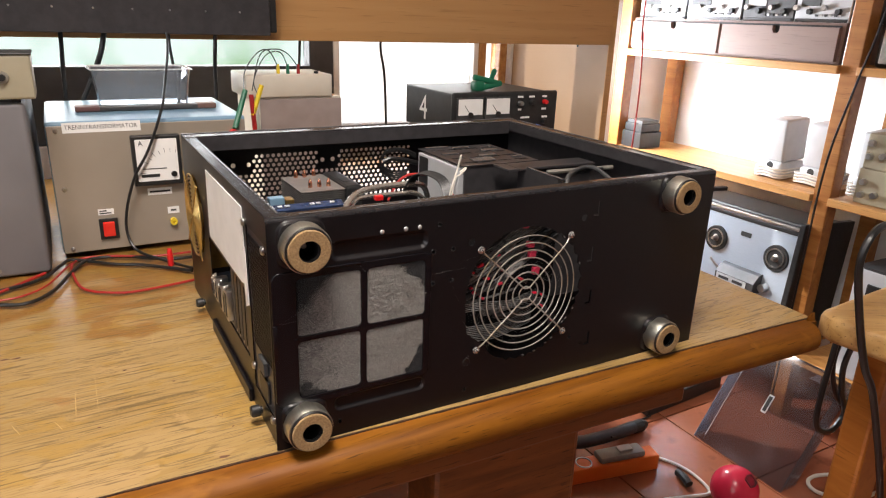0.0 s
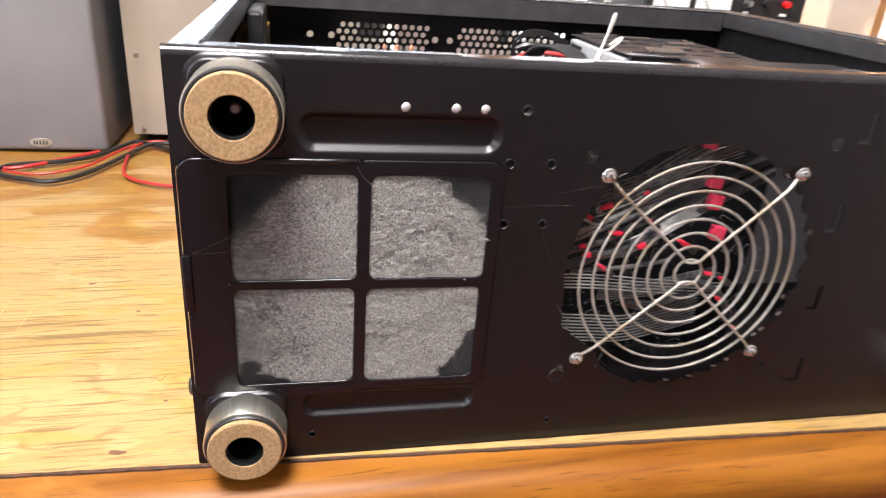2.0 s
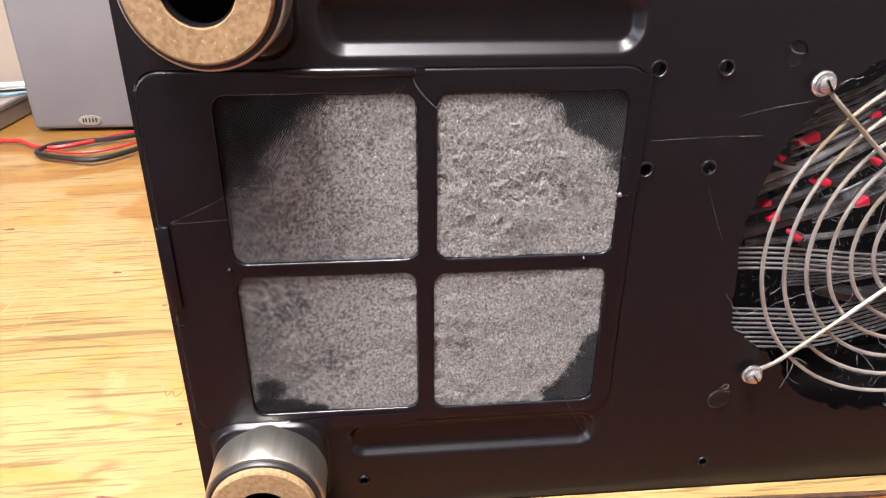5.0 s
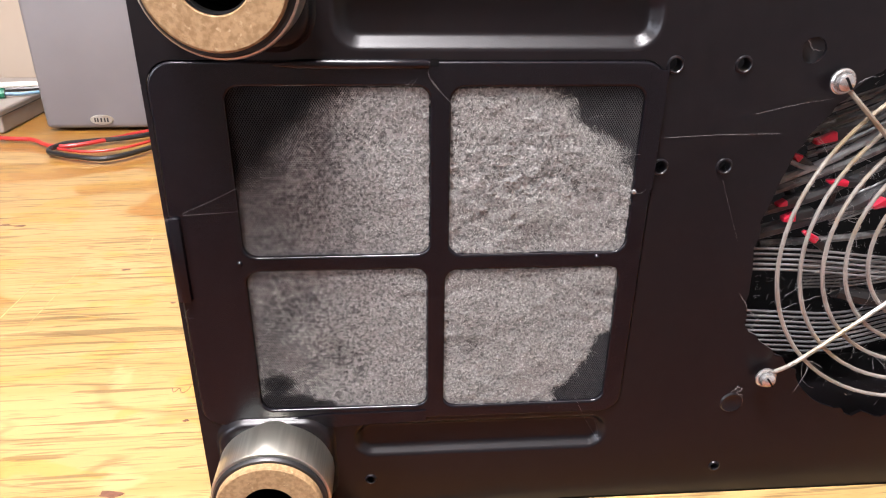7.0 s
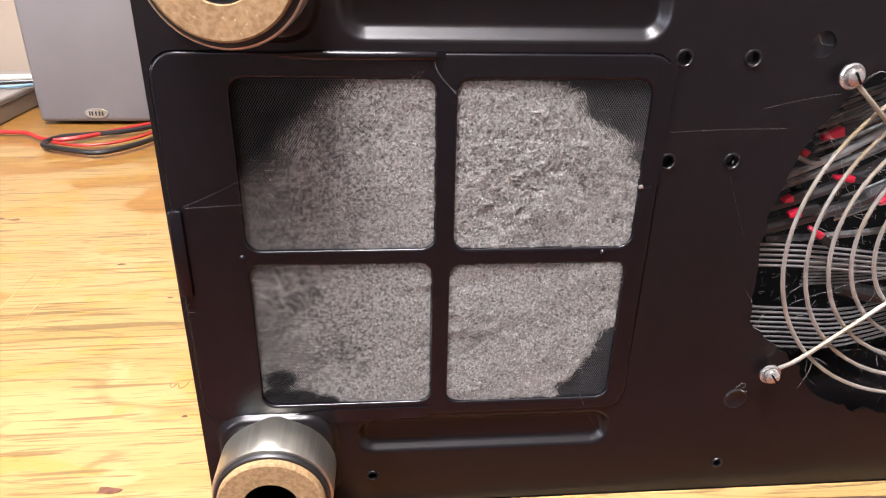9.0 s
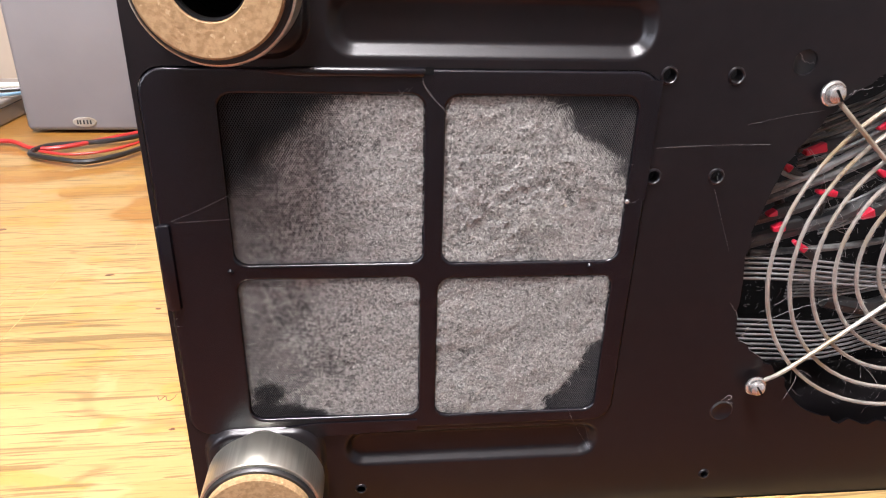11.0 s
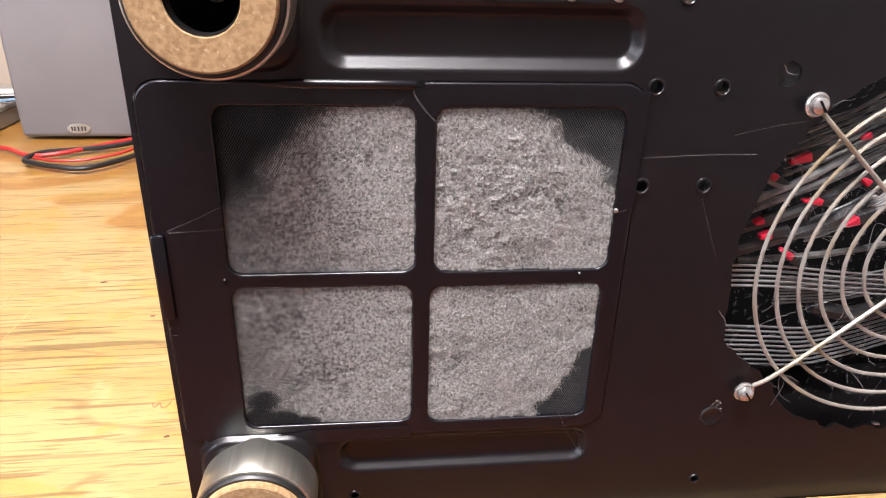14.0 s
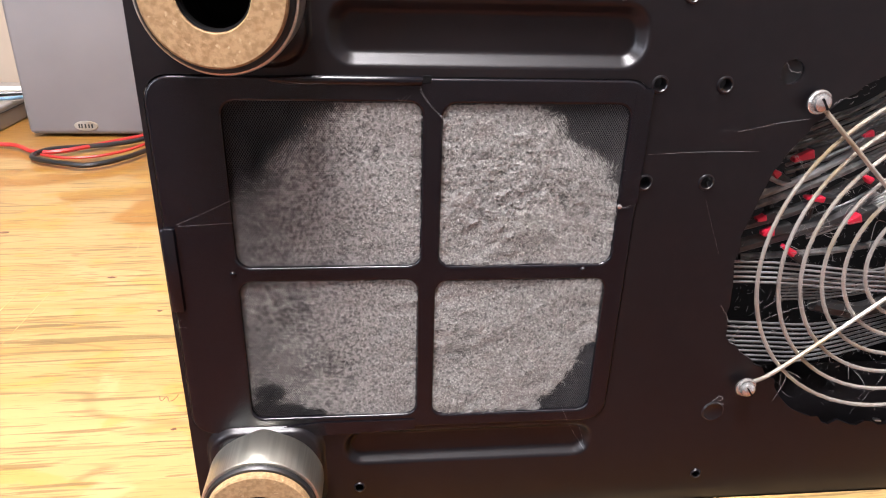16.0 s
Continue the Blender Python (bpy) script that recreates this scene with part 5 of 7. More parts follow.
for x, z, w, h in ((0.2865, 0.9395, 0.0046, 0.0026), (0.2960, 0.9165, 0.0044, 0.0034), (0.2990, 0.9045, 0.0042, 0.0046), (0.3060, 0.8840, 0.0042, 0.0046)):
    part("red_plug", turned(box(x - w, x + w, 0.0130, 0.0190, z - h, z + h, 0.001), about(x, 0.017, z, 0, 10, 0)), PINK, loom, "pinkish red plug")
# added black sheet: paints the deep shade behind the cables
part("dark_backing", box(0.195, 0.375, 0.07, 0.072, 0.77, 0.955), SHADE_BLACK, loom)
part("lead", tube([(0.205, 0.20, 0.93), (0.225, 0.21, 0.952), (0.25, 0.215, 0.958), (0.275, 0.19, 0.955), (0.285, 0.165, 0.93)], 0.0018, 8), CABLE_RED, loom, "red lead", True)
part("red_plug", box(0.160, 0.170, 0.135, 0.142, 0.950, 0.956, 0.001), RED_PLASTIC, loom)
part("lead", tube([(0.252, 0.13, 0.93), (0.257, 0.13, 0.959), (0.265, 0.13, 0.982), (0.268, 0.13, 0.996), (0.2690, 0.13, 0.996), (0.267, 0.131, 0.985)], 0.0010, 8), CABLE_WHITE, loom, "thin white lead", True)
part("lead", tube([(0.257, 0.13, 0.945), (0.262, 0.129, 0.970), (0.268, 0.129, 0.974), (0.275, 0.129, 0.980), (0.2755, 0.13, 0.982), (0.268, 0.13, 0.977)], 0.0010, 8), CABLE_WHITE, loom, "", True)
ribbon([(0.222, 0.185, 0.940), (0.236, 0.180, 0.966), (0.252, 0.165, 0.968), (0.256, 0.14, 0.958), (0.25, 0.12, 0.925)], (0.8, 0.5, 0), 9, 0.0026, 0.0011, BLACK_PLASTIC)
for k in range(5):
    part("lead", tube([(0.344, 0.398, 0.938 + 0.0016 * k), (0.318, 0.40, 0.950 + 0.0012 * k), (0.292, 0.40, 0.948 + 0.001 * k), (0.282, 0.40, 0.938 - 0.002 * k), (0.292, 0.40, 0.925 - 0.0028 * k), (0.312, 0.40, 0.917 - 0.003 * k), (0.335, 0.40, 0.922)], 0.0013, 7), CABLE_BLACK, loom, "", True)
part("lead", tube([(0.345, 0.395, 0.930), (0.32, 0.395, 0.937), (0.30, 0.397, 0.94), (0.287, 0.40, 0.935)], 0.004, 8), CABLE_BLACK, loom, "flat black cable", True)

# cobweb threads and hairs on the bottom panel
HAIR = material("grey_cobweb_thread", (0.17, 0.165, 0.16), 0.8, 0.0, (0.30, 0.29, 0.28), 300)
WEB = material("pale_dusty_cobweb", (0.24, 0.235, 0.225), 0.85, 0.0, (0.42, 0.41, 0.395), 400)
threads = [
    [(0.0045, -0.0035, 0.884), (0.014, -0.003, 0.888), (0.026, -0.002, 0.8935), (0.034, -0.001, 0.8955)],
    [(0.005, -0.0035, 0.8835), (0.025, -0.003, 0.8845), (0.045, -0.002, 0.886)],
    [(0.040, -0.001, 0.894), (0.060, -0.0018, 0.907), (0.075, -0.0015, 0.920), (0.082, -0.001, 0.927)],
    [(0.163, -0.0015, 0.9075), (0.183, -0.001, 0.9083), (0.203, -0.001, 0.9085)],
    [(0.1865, -0.001, 0.8925), (0.190, -0.001, 0.884), (0.1965, -0.001, 0.869)],
    [(0.193, -0.002, 0.9155), (0.205, -0.004, 0.919), (0.216, -0.005, 0.921)],
    [(0.224, -0.004, 0.926), (0.227, -0.004, 0.9275), (0.232, -0.003, 0.928)],
    [(0.214, -0.005, 0.908), (0.221, -0.005, 0.900), (0.226, -0.005, 0.890), (0.234, -0.005, 0.882), (0.239, -0.005, 0.868)],
    [(0.214, -0.005, 0.908), (0.226, -0.005, 0.9025), (0.238, -0.005, 0.899), (0.250, -0.005, 0.893)],
    [(0.217, -0.005, 0.849), (0.222, -0.005, 0.852), (0.227, -0.005, 0.858)],
    [(0.209, -0.004, 0.839), (0.222, -0.005, 0.845), (0.236, -0.005, 0.850), (0.255, -0.005, 0.856)],
    [(0.202, -0.001, 0.847), (0.206, -0.004, 0.841), (0.209, -0.004, 0.838), (0.2075, -0.003, 0.832), (0.215, -0.001, 0.828)],
    [(0.2095, -0.004, 0.839), (0.2085, -0.003, 0.834), (0.2105, -0.002, 0.831)],
    [(0.255, -0.005, 0.845), (0.260, -0.005, 0.835), (0.264, -0.005, 0.828), (0.271, -0.005, 0.822)],
    [(0.231, -0.005, 0.820), (0.232, -0.005, 0.813), (0.236, -0.003, 0.807), (0.242, -0.001, 0.803)],
    [(0.269, -0.002, 0.794), (0.272, -0.004, 0.804), (0.276, -0.005, 0.815)],
    [(0.262, -0.005, 0.843), (0.263, -0.005, 0.832), (0.267, -0.004, 0.826)],
    [(0.085, -0.001, 0.928), (0.089, -0.0022, 0.923), (0.094, -0.001, 0.918)],
    [(0.143, -0.001, 0.804), (0.148, -0.0016, 0.793), (0.1555, -0.001, 0.780)],
    [(0.151, -0.001, 0.795), (0.1535, -0.0016, 0.788), (0.1555, -0.001, 0.780)],
    [(0.136, -0.001, 0.890), (0.143, -0.001, 0.897), (0.153, -0.001, 0.9015), (0.157, -0.001, 0.9015)],
    [(0.2060, 0.0006, 0.9395), (0.2085, 0.0004, 0.9362), (0.2125, 0.0006, 0.9352)],
    [(0.2075, -0.0010, 0.8025), (0.2095, -0.0014, 0.8050), (0.2115, -0.0010, 0.8040), (0.2100, -0.0012, 0.8020), (0.2125, -0.0010, 0.8005)],
    [(0.1555, -0.0010, 0.8890), (0.1570, -0.0012, 0.8880), (0.1600, -0.0010, 0.8895), (0.1605, -0.0010, 0.8960)],
]
threads += [
    [(0.070, -0.0014, 0.9165), (0.0745, -0.0020, 0.9215), (0.079, -0.0016, 0.9255)], [(0.0725, -0.0014, 0.9185), (0.077, -0.0018, 0.9235), (0.0805, -0.0014, 0.9268)],
    [(0.0775, -0.0015, 0.9262), (0.0805, -0.0018, 0.9225), (0.0835, -0.0012, 0.9178)], [(0.0848, -0.0014, 0.9290), (0.0880, -0.0020, 0.9245), (0.0930, -0.0014, 0.9185)],
    [(0.0850, -0.0014, 0.9300), (0.0862, -0.0022, 0.9262), (0.0905, -0.0016, 0.9215), (0.0960, -0.0014, 0.9180)], [(0.0365, -0.0006, 0.8905), (0.052, -0.0016, 0.9000), (0.0665, -0.0016, 0.9120), (0.0755, -0.0012, 0.9225)],
    [(0.1265, -0.0012, 0.8945), (0.1335, -0.0016, 0.8985), (0.1400, -0.0012, 0.9000), (0.1500, -0.0010, 0.9052)], [(0.1330, -0.0012, 0.9035), (0.1425, -0.0016, 0.8990), (0.1530, -0.0010, 0.9030)],
    [(0.0965, -0.0014, 0.8530), (0.1080, -0.0018, 0.8470), (0.1160, -0.0014, 0.8385)], [(0.0640, -0.0014, 0.8400), (0.0700, -0.0018, 0.8310), (0.0705, -0.0014, 0.8225)],
    [(0.0015, -0.0030, 0.8480), (-0.0005, -0.0036, 0.8455), (0.0030, -0.0032, 0.8445)], [(0.1870, -0.0010, 0.8990), (0.1862, -0.0016, 0.8968), (0.1878, -0.0012, 0.8952)],
]
for k in range(70):
    q = PANES[k % 4]
    x, z, a = rnd.uniform(q[0] + 0.008, q[1] - 0.008), rnd.uniform(q[2] + 0.006, q[3] - 0.006), rnd.uniform(0, math.pi)
    if lint_amount(x, z) < 0.5:
        continue
    pts, a2 = [], a
    for i in range(5):
        x, z = min(max(x, q[0]), q[1]), min(max(z, q[2]), q[3])
        pts.append((x, -0.0006 - 0.0006 * rnd.random(), z))
        x, z, a2 = x + 0.0022 * math.cos(a2), z + 0.0022 * math.sin(a2), a2 + rnd.uniform(-0.7, 0.7)
    threads.append(pts)
for pts in threads:
    if pts[0][0] < 0.199:
        part("cobweb_thread", tube(pts, 0.000024, 4, 5), HAIR, case)
        continue
    path = glide([Vector(p) for p in pts], 6)
    path = [Vector(p) + Vector((rnd.uniform(-1, 1), rnd.uniform(-0.5, 0.5), rnd.uniform(-1, 1))) * 0.00045 for p in path]
    part("cobweb_thread", tube(path, 0.000042, 4, 2), WEB, case, "dusty cobweb")
for k in range(34):
    a = rnd.uniform(0, 2 * math.pi)
    r0 = rnd.uniform(0.02, 0.066)
    x, z = GX + r0 * math.cos(a), GZ + r0 * math.sin(a)
    pts = [(x, -0.004, z)]
    for s in range(3):
        x, z = x + rnd.uniform(-0.006, 0.006), z + rnd.uniform(-0.009, 0.003)
        pts.append((x, rnd.uniform(-0.004, 0.004), z))
    part("cobweb_thread", tube(pts, 0.00009, 4, 4), HAIR, grille)

# dust fuzz that clings to the grille wires
fuzz_v, fuzz_f = [], []
for k in range(5600):
    a, ring_ = rnd.uniform(0, 2 * math.pi), rnd.randint(2, 8)
    r0, side = 0.0675 * ring_ / 8, rnd.uniform(0.2, math.pi - 0.2)
    x, y, z = GX + 0.002 + (r0 + 0.00076 * math.cos(side)) * math.cos(a), -0.0045 - 0.00076 * math.sin(side), GZ - 0.001 + (r0 + 0.00076 * math.cos(side)) * math.sin(a)
    ang, size, w = rnd.uniform(0, 2 * math.pi), rnd.uniform(0.0003, 0.0016), rnd.uniform(0.00003, 0.00008)
    first = len(fuzz_v)
    for i in range(4):
        fuzz_v += [(x - math.sin(ang) * w, y, z + math.cos(ang) * w), (x + math.sin(ang) * w, y, z - math.cos(ang) * w)]
        x, y, z, ang = x + size / 3 * math.cos(ang), y - rnd.uniform(-0.0001, 0.0002), z + size / 3 * math.sin(ang), ang + rnd.uniform(-0.9, 0.9)
    fuzz_f += [(first + 2 * i, first + 2 * i + 2, first + 2 * i + 3, first + 2 * i + 1) for i in range(3)]
for k in range(700):                 # dust and short fibres caught on the leads behind the grille
    a, r0 = rnd.uniform(0.5 * math.pi, 1.5 * math.pi) if k < 560 else rnd.uniform(0, 2 * math.pi), 0.076 * math.sqrt(rnd.random())
    x, y, z = FX + r0 * math.cos(a), rnd.uniform(0.006, 0.011), FZ + r0 * math.sin(a)
    ang, size, w = rnd.uniform(0, 2 * math.pi), rnd.uniform(0.0006, 0.0030), rnd.uniform(0.00002, 0.00006)
    first = len(fuzz_v)
    for i in range(4):
        fuzz_v += [(x - math.sin(ang) * w, y, z + math.cos(ang) * w), (x + math.sin(ang) * w, y, z - math.cos(ang) * w)]
        x, z, ang = x + size / 3 * math.cos(ang), z + size / 3 * math.sin(ang), ang + rnd.uniform(-0.8, 0.8)
    fuzz_f += [(first + 2 * i, first + 2 * i + 2, first + 2 * i + 3, first + 2 * i + 1) for i in range(3)]
fuzz = bpy.data.meshes.new("dust_fuzz")
fuzz.from_pydata([Vector(v) - ORIGIN[grille] for v in fuzz_v], [], fuzz_f)
fuzz.materials.append(HAIR)
fuzz_ob = new("dust_fuzz", fuzz)
fuzz_ob.parent = grille
tagged(fuzz_ob, "grey dust fuzz on the wires and leads", kind="stuff")

# ---- on the bench behind the case ----
grey_box = root("grey_instrument_case", -0.26, 0.75, T, "plain grey sheet metal instrument case standing on the bench", "instrument")
part("body", box(-0.336, -0.19, 0.607, 0.90, T + 0.0035, 1.015, 0.006, 3), GREY_PAINT, grey_box, "", True)
for x in (-0.31, -0.215):
    for y in (0.64, 0.86):
        part("foot", lathe([(0.0, 0.0), (0.009, 0.0), (0.008, 0.0065), (0.0, 0.0065)], (x, y, T), "z", 16), BLACK_RUBBER, grey_box)
badge = part("badge", lathe([(0.0, 0.0012), (0.010, 0.0012), (0.011, 0.0)], (0, 0, 0), n=28), CHROME, grey_box, "small oval maker's badge", True)
badge.data.transform(Matrix.Translation(ORIGIN[grey_box]))
badge.data.transform(Matrix.Diagonal((1.25, 1, 0.55, 1)))
badge.data.transform(Matrix.Translation(Vector((-0.27, 0.6068, 0.7625)) - ORIGIN[grey_box]))

for dx in (-0.0075, -0.0045, -0.0005, 0.0035, 0.0070):
    part("badge_bar", box(-0.27 + dx - 0.0009, -0.27 + dx + 0.0009, 0.6052, 0.6060, 0.7600, 0.7650, 0.0003), INK, grey_box)

beige_unit = root("beige_instrument", -0.26, 0.72, 1.0155, "small beige instrument with a knob resting on the grey case", "instrument")
part("body", box(-0.336, -0.174, 0.600, 0.69, 1.021, 1.083, 0.003), BEIGE, beige_unit)
part("top_cover", box(-0.338, -0.172, 0.598, 0.692, 1.0832, 1.0855, 0.001), DARK_GREY, beige_unit)
part("knob", lathe([(0.0, 0.008), (0.0045, 0.008), (0.005, 0.0)], (-0.212, 0.5998, 1.052), n=20), BLACK_PLASTIC, beige_unit, "", True)
part("knob_collar", lathe([(0.0048, 0.0), (0.0048, 0.003), (0.008, 0.003), (0.0085, 0.0)], (-0.212, 0.5998, 1.052), n=20), CHROME, beige_unit, "", True)
for x in (-0.32, -0.20):
    part("foot", box(x - 0.006, x + 0.006, 0.61, 0.68, 1.0155, 1.021), BLACK_RUBBER, beige_unit)

trafo = root("isolating_transformer", -0.02, 0.81, T, "grey isolating transformer box with ammeter and red mains switch", "transformer")
part("front_panel", box(-0.1705, 0.1385, 0.668, 0.672, 0.759, 0.970, 0.001), PANEL_GREY, trafo)
part("housing", box(-0.172, 0.140, 0.672, 0.955, 0.757, 0.976, 0.004), PALE_BLUE, trafo, "pale blue-grey painted housing")
for x in (-0.15, 0.12):
    for y in (0.70, 0.93):
        part("foot", lathe([(0.0, 0.0), (0.01, 0.0), (0.009, 0.0075), (0.0, 0.0075)], (x, y, T), "z", 16), BLACK_RUBBER, trafo)
for x, z in ((-0.158, 0.963), (-0.157, 0.868), (-0.157, 0.766), (0.122, 0.962), (0.122, 0.766)):
    part("screw", lathe([(0.0, 0.0022), (0.0025, 0.002), (0.0036, 0.0)], (x, 0.668, z), n=16), STEEL, trafo, "", True)


def tag(x0, x1, z0, z1, y, parent):
    return part("paper_tag", box(x0, x1, y - 0.0006, y, z0, z1), PAPER, parent, "white paper label strip")


tag(-0.148, -0.033, 0.9585, 0.975, 0.668, trafo)
words("lettering", "TRENNTRANSFORMATOR", 0.0098, Matrix.Translation((-0.145, 0.6673, 0.9622)) @ FRONT @ Matrix.Diagonal((0.93, 1, 1, 1)), INK, trafo)
tag(-0.033, 0.006, 0.8465, 0.8585, 0.668, trafo)
part("print_bar", box(-0.030, 0.003, 0.6670, 0.6673, 0.851, 0.854), INK, trafo)
tag(-0.113, -0.089, 0.8195, 0.8295, 0.668, trafo)
part("print_bar", box(-0.111, -0.100, 0.6670, 0.6673, 0.8255, 0.8275), INK, trafo)
part("print_bar", box(-0.111, -0.093, 0.6670, 0.6673, 0.8215, 0.8235), INK, trafo)
tag(-0.004, 0.015, 0.811, 0.823, 0.668, trafo)
part("print_bar", box(0.001, 0.010, 0.6670, 0.6673, 0.8155, 0.8185), INK, trafo)
meter = part("ammeter", box(-0.052, 0.025, 0.655, 0.668, 0.866, 0.951, 0.002), BLACK_PLASTIC, trafo, "square panel ammeter with a white dial")
part("dial", box(-0.046, 0.019, 0.6542, 0.6551, 0.874, 0.945), PAPER, meter)
words("lettering", "A", 0.012, Matrix.Translation((-0.042, 0.6538, 0.932)) @ FRONT, INK, meter)
for k in range(9):
    a = radians(172 - 12 * k)
    part("scale_mark", turned(box(-0.0003, 0.0003, 0.6536, 0.6541, 0.040, 0.046 if k % 2 else 0.048), Matrix.Translation((0.006, 0, 0.882)) @ Matrix.Rotation(math.pi / 2 - a, 4, "Y")), INK, meter)
part("scale_bar", box(-0.038, 0.0, 0.6536, 0.6541, 0.8945, 0.8958), INK, meter)
part("print_bar", box(-0.041, -0.012, 0.6536, 0.6541, 0.881, 0.886), INK, meter)
part("adjuster", lathe([(0.0, 0.002), (0.0045, 0.002), (0.005, 0.0)], (0.011, 0.6542, 0.884), n=20), BLACK_PLASTIC, meter, "", True)
switch = part("mains_switch", box(-0.114, -0.085, 0.664, 0.668, 0.7775, 0.8135, 0.001), BLACK_PLASTIC, trafo)
RED_LAMP = material("red_translucent_rocker", (0.75, 0.02, 0.015), 0.25, 0.0, (0.8, 0.05, 0.03), 30)
part("rocker", turned(box(-0.1085, -0.0905, 0.660, 0.666, 0.783, 0.808, 0.001), about(-0.0995, 0.664, 0.796, 6, 0, 0)), RED_LAMP, switch, "red rocker")
part("socket", lathe([(0.0, 0.003), (0.0025, 0.003), (0.0026, 0.008), (0.0058, 0.008), (0.0062, 0.0)], (0.004, 0.668, 0.797), n=24), YELLOW, trafo, "yellow earth socket", True)
part("socket", lathe([(0.0, 0.003), (0.004, 0.003), (0.0042, 0.008), (0.0085, 0.008), (0.009, 0.0)], (0.118, 0.668, 0.945), n=24), RED_PLASTIC, trafo, "red socket", True)

ruler = single("dark_test_strip", box(-0.12, 0.108, 0.775, 0.80, 0.9765, 0.985, 0.002), DARK_GREY, "flat dark strip with reddish ends lying on the transformer", "tool")
part("end_cap", box(-0.124, -0.085, 0.774, 0.801, 0.9768, 0.9862, 0.002), material("dull_red_cap", (0.11, 0.05, 0.045), 0.5), ruler)
part("end_cap", box(0.078, 0.112, 0.774, 0.801, 0.9768, 0.9862, 0.002), material("dull_red_cap_pale", (0.14, 0.075, 0.06), 0.5), ruler)
tray = bmesh.new()
loft([(round_rect(-0.083, 0.066, 0.806, 0.90, 0.008), 0.977), (round_rect(-0.092, 0.075, 0.80, 0.906, 0.008), 1.044), (round_rect(-0.096, 0.079, 0.796, 0.910, 0.008), 1.046), (round_rect(-0.090, 0.073, 0.802, 0.904, 0.008), 1.043), (round_rect(-0.081, 0.064, 0.808, 0.898, 0.007), 0.980)], True, "z", tray)
tray_rim = tube([(x, y, 1.0455) for x, y in round_rect(-0.093, 0.076, 0.799, 0.907, 0.008)], 0.0013, 6, closed=True, raw=True)
single("clear_plastic_tray", tray, CLEAR, "clear plastic storage tray standing on the transformer", "tray", True)
# opaque white on the clear rim paints the glint along its edge
part("rim", tray_rim, PAPER, bpy.data.objects["clear_plastic_tray"], "rim whitened for its glint", True)

case_box = root("taupe_instrument_box", 0.32, 1.0, T, "taupe fronted box with an ivory side standing behind the transformer", "instrument")
part("body", box(0.224, 0.408, 0.903, 1.10, T, 0.978, 0.002), IVORY, case_box)
part("front_plate", box(0.226, 0.408, 0.899, 0.903, T + 0.005, 0.974, 0.001), TAUPE, case_box)
tester = root("ivory_test_box", 0.29, 0.98, 0.9785, "ivory plastic test box with coloured plugs on top", "instrument")
part("body", box(0.196, 0.386, 0.895, 1.03, 0.9785, 1.026, 0.004), IVORY, tester, "", True)
for x, m_ in ((0.272, YELLOW), (0.293, GREEN), (0.316, CABLE_RED), (0.356, INK)):
    part("plug", lathe([(0.0, 1.046), (0.003, 1.046), (0.0036, 1.036), (0.0036, 1.026), (0.0, 1.026)] if m_ is not INK else [(0.0, 1.031), (0.005, 1.031), (0.005, 1.026), (0.0, 1.026)], (x, 0.915, 0), "z", 14), m_, tester, "", True)
leads = root("test_leads", 0.2, 0.88, 0.976, "thin test leads with green, red and yellow clips", "cable")
for pts in ([(0.272, 0.915, 1.04), (0.25, 0.90, 1.074), (0.221, 0.885, 1.07), (0.192, 0.88, 1.031), (0.186, 0.86, 0.985)], [(0.293, 0.915, 1.04), (0.274, 0.90, 1.071), (0.238, 0.885, 1.065), (0.206, 0.86, 1.02), (0.201, 0.82, 0.996)], [(0.316, 0.915, 1.04), (0.290, 0.90, 1.068), (0.262, 0.89, 1.078), (0.226, 0.88, 1.067), (0.196, 0.84, 1.0)]):
    part("lead", tube(pts, 0.0012, 6), CABLE_BLACK, leads, "", True)
for a, b, m_ in (((0.150, 0.70, 1.016), (0.119, 0.66, 0.955), GREEN), ((0.206, 0.80, 1.015), (0.185, 0.80, 0.957), YELLOW), ((0.184, 0.80, 0.997), (0.188, 0.80, 0.928), CABLE_RED)):
    a, b = Vector(a), Vector(b)
    part("clip", tube([a, a.lerp(b, 0.3), a.lerp(b, 0.75), b], 0.0048, 8, 2), m_, leads, "coloured plastic clip", True)

supply = root("bench_power_supply", 0.68, 0.75, 0.917, "black bench power supply with two white meters", "instrument")
part("body", box(0.55, 0.803, 0.645, 0.86, 0.921, 1.006, 0.003), BLACK_PLASTIC, supply)
part("front_panel", box(0.545, 0.808, 0.634, 0.645, 0.917, 1.010, 0.005, 3), BLACK_PLASTIC, supply, "", True)
for x0 in (0.553, 0.620):
    dial = part("panel_meter", box(x0, x0 + 0.063, 0.6305, 0.634, 0.948, 1.000, 0.001), DARK_GREY, supply, "white analogue panel meter")
    part("dial", box(x0 + 0.003, x0 + 0.060, 0.6295, 0.6305, 0.965, 0.997), PAPER, dial)
    part("needle", turned(box(x0 + 0.031, x0 + 0.032, 0.6288, 0.6294, 0.966, 0.990), about(x0 + 0.0315, 0.629, 0.966, 0, -38, 0)), INK, dial)
    part("hub", lathe([(0.0, 0.002), (0.006, 0.002), (0.006, 0.0)], (x0 + 0.0315, 0.6295, 0.965), n=16), BLACK_PLASTIC, dial)
for x, z, m_ in ((0.708, 0.985, STEEL), (0.738, 0.987, BLACK_PLASTIC), (0.772, 0.987, RED_PLASTIC), (0.715, 0.938, RED_PLASTIC), (0.742, 0.933, BLUE), (0.757, 0.934, BLUE), (0.772, 0.945, BLACK_PLASTIC)):
    part("knob", lathe([(0.0, 0.010), (0.0045, 0.010), (0.0055, 0.0)], (x, 0.634, z), n=16), m_, supply, "", True)
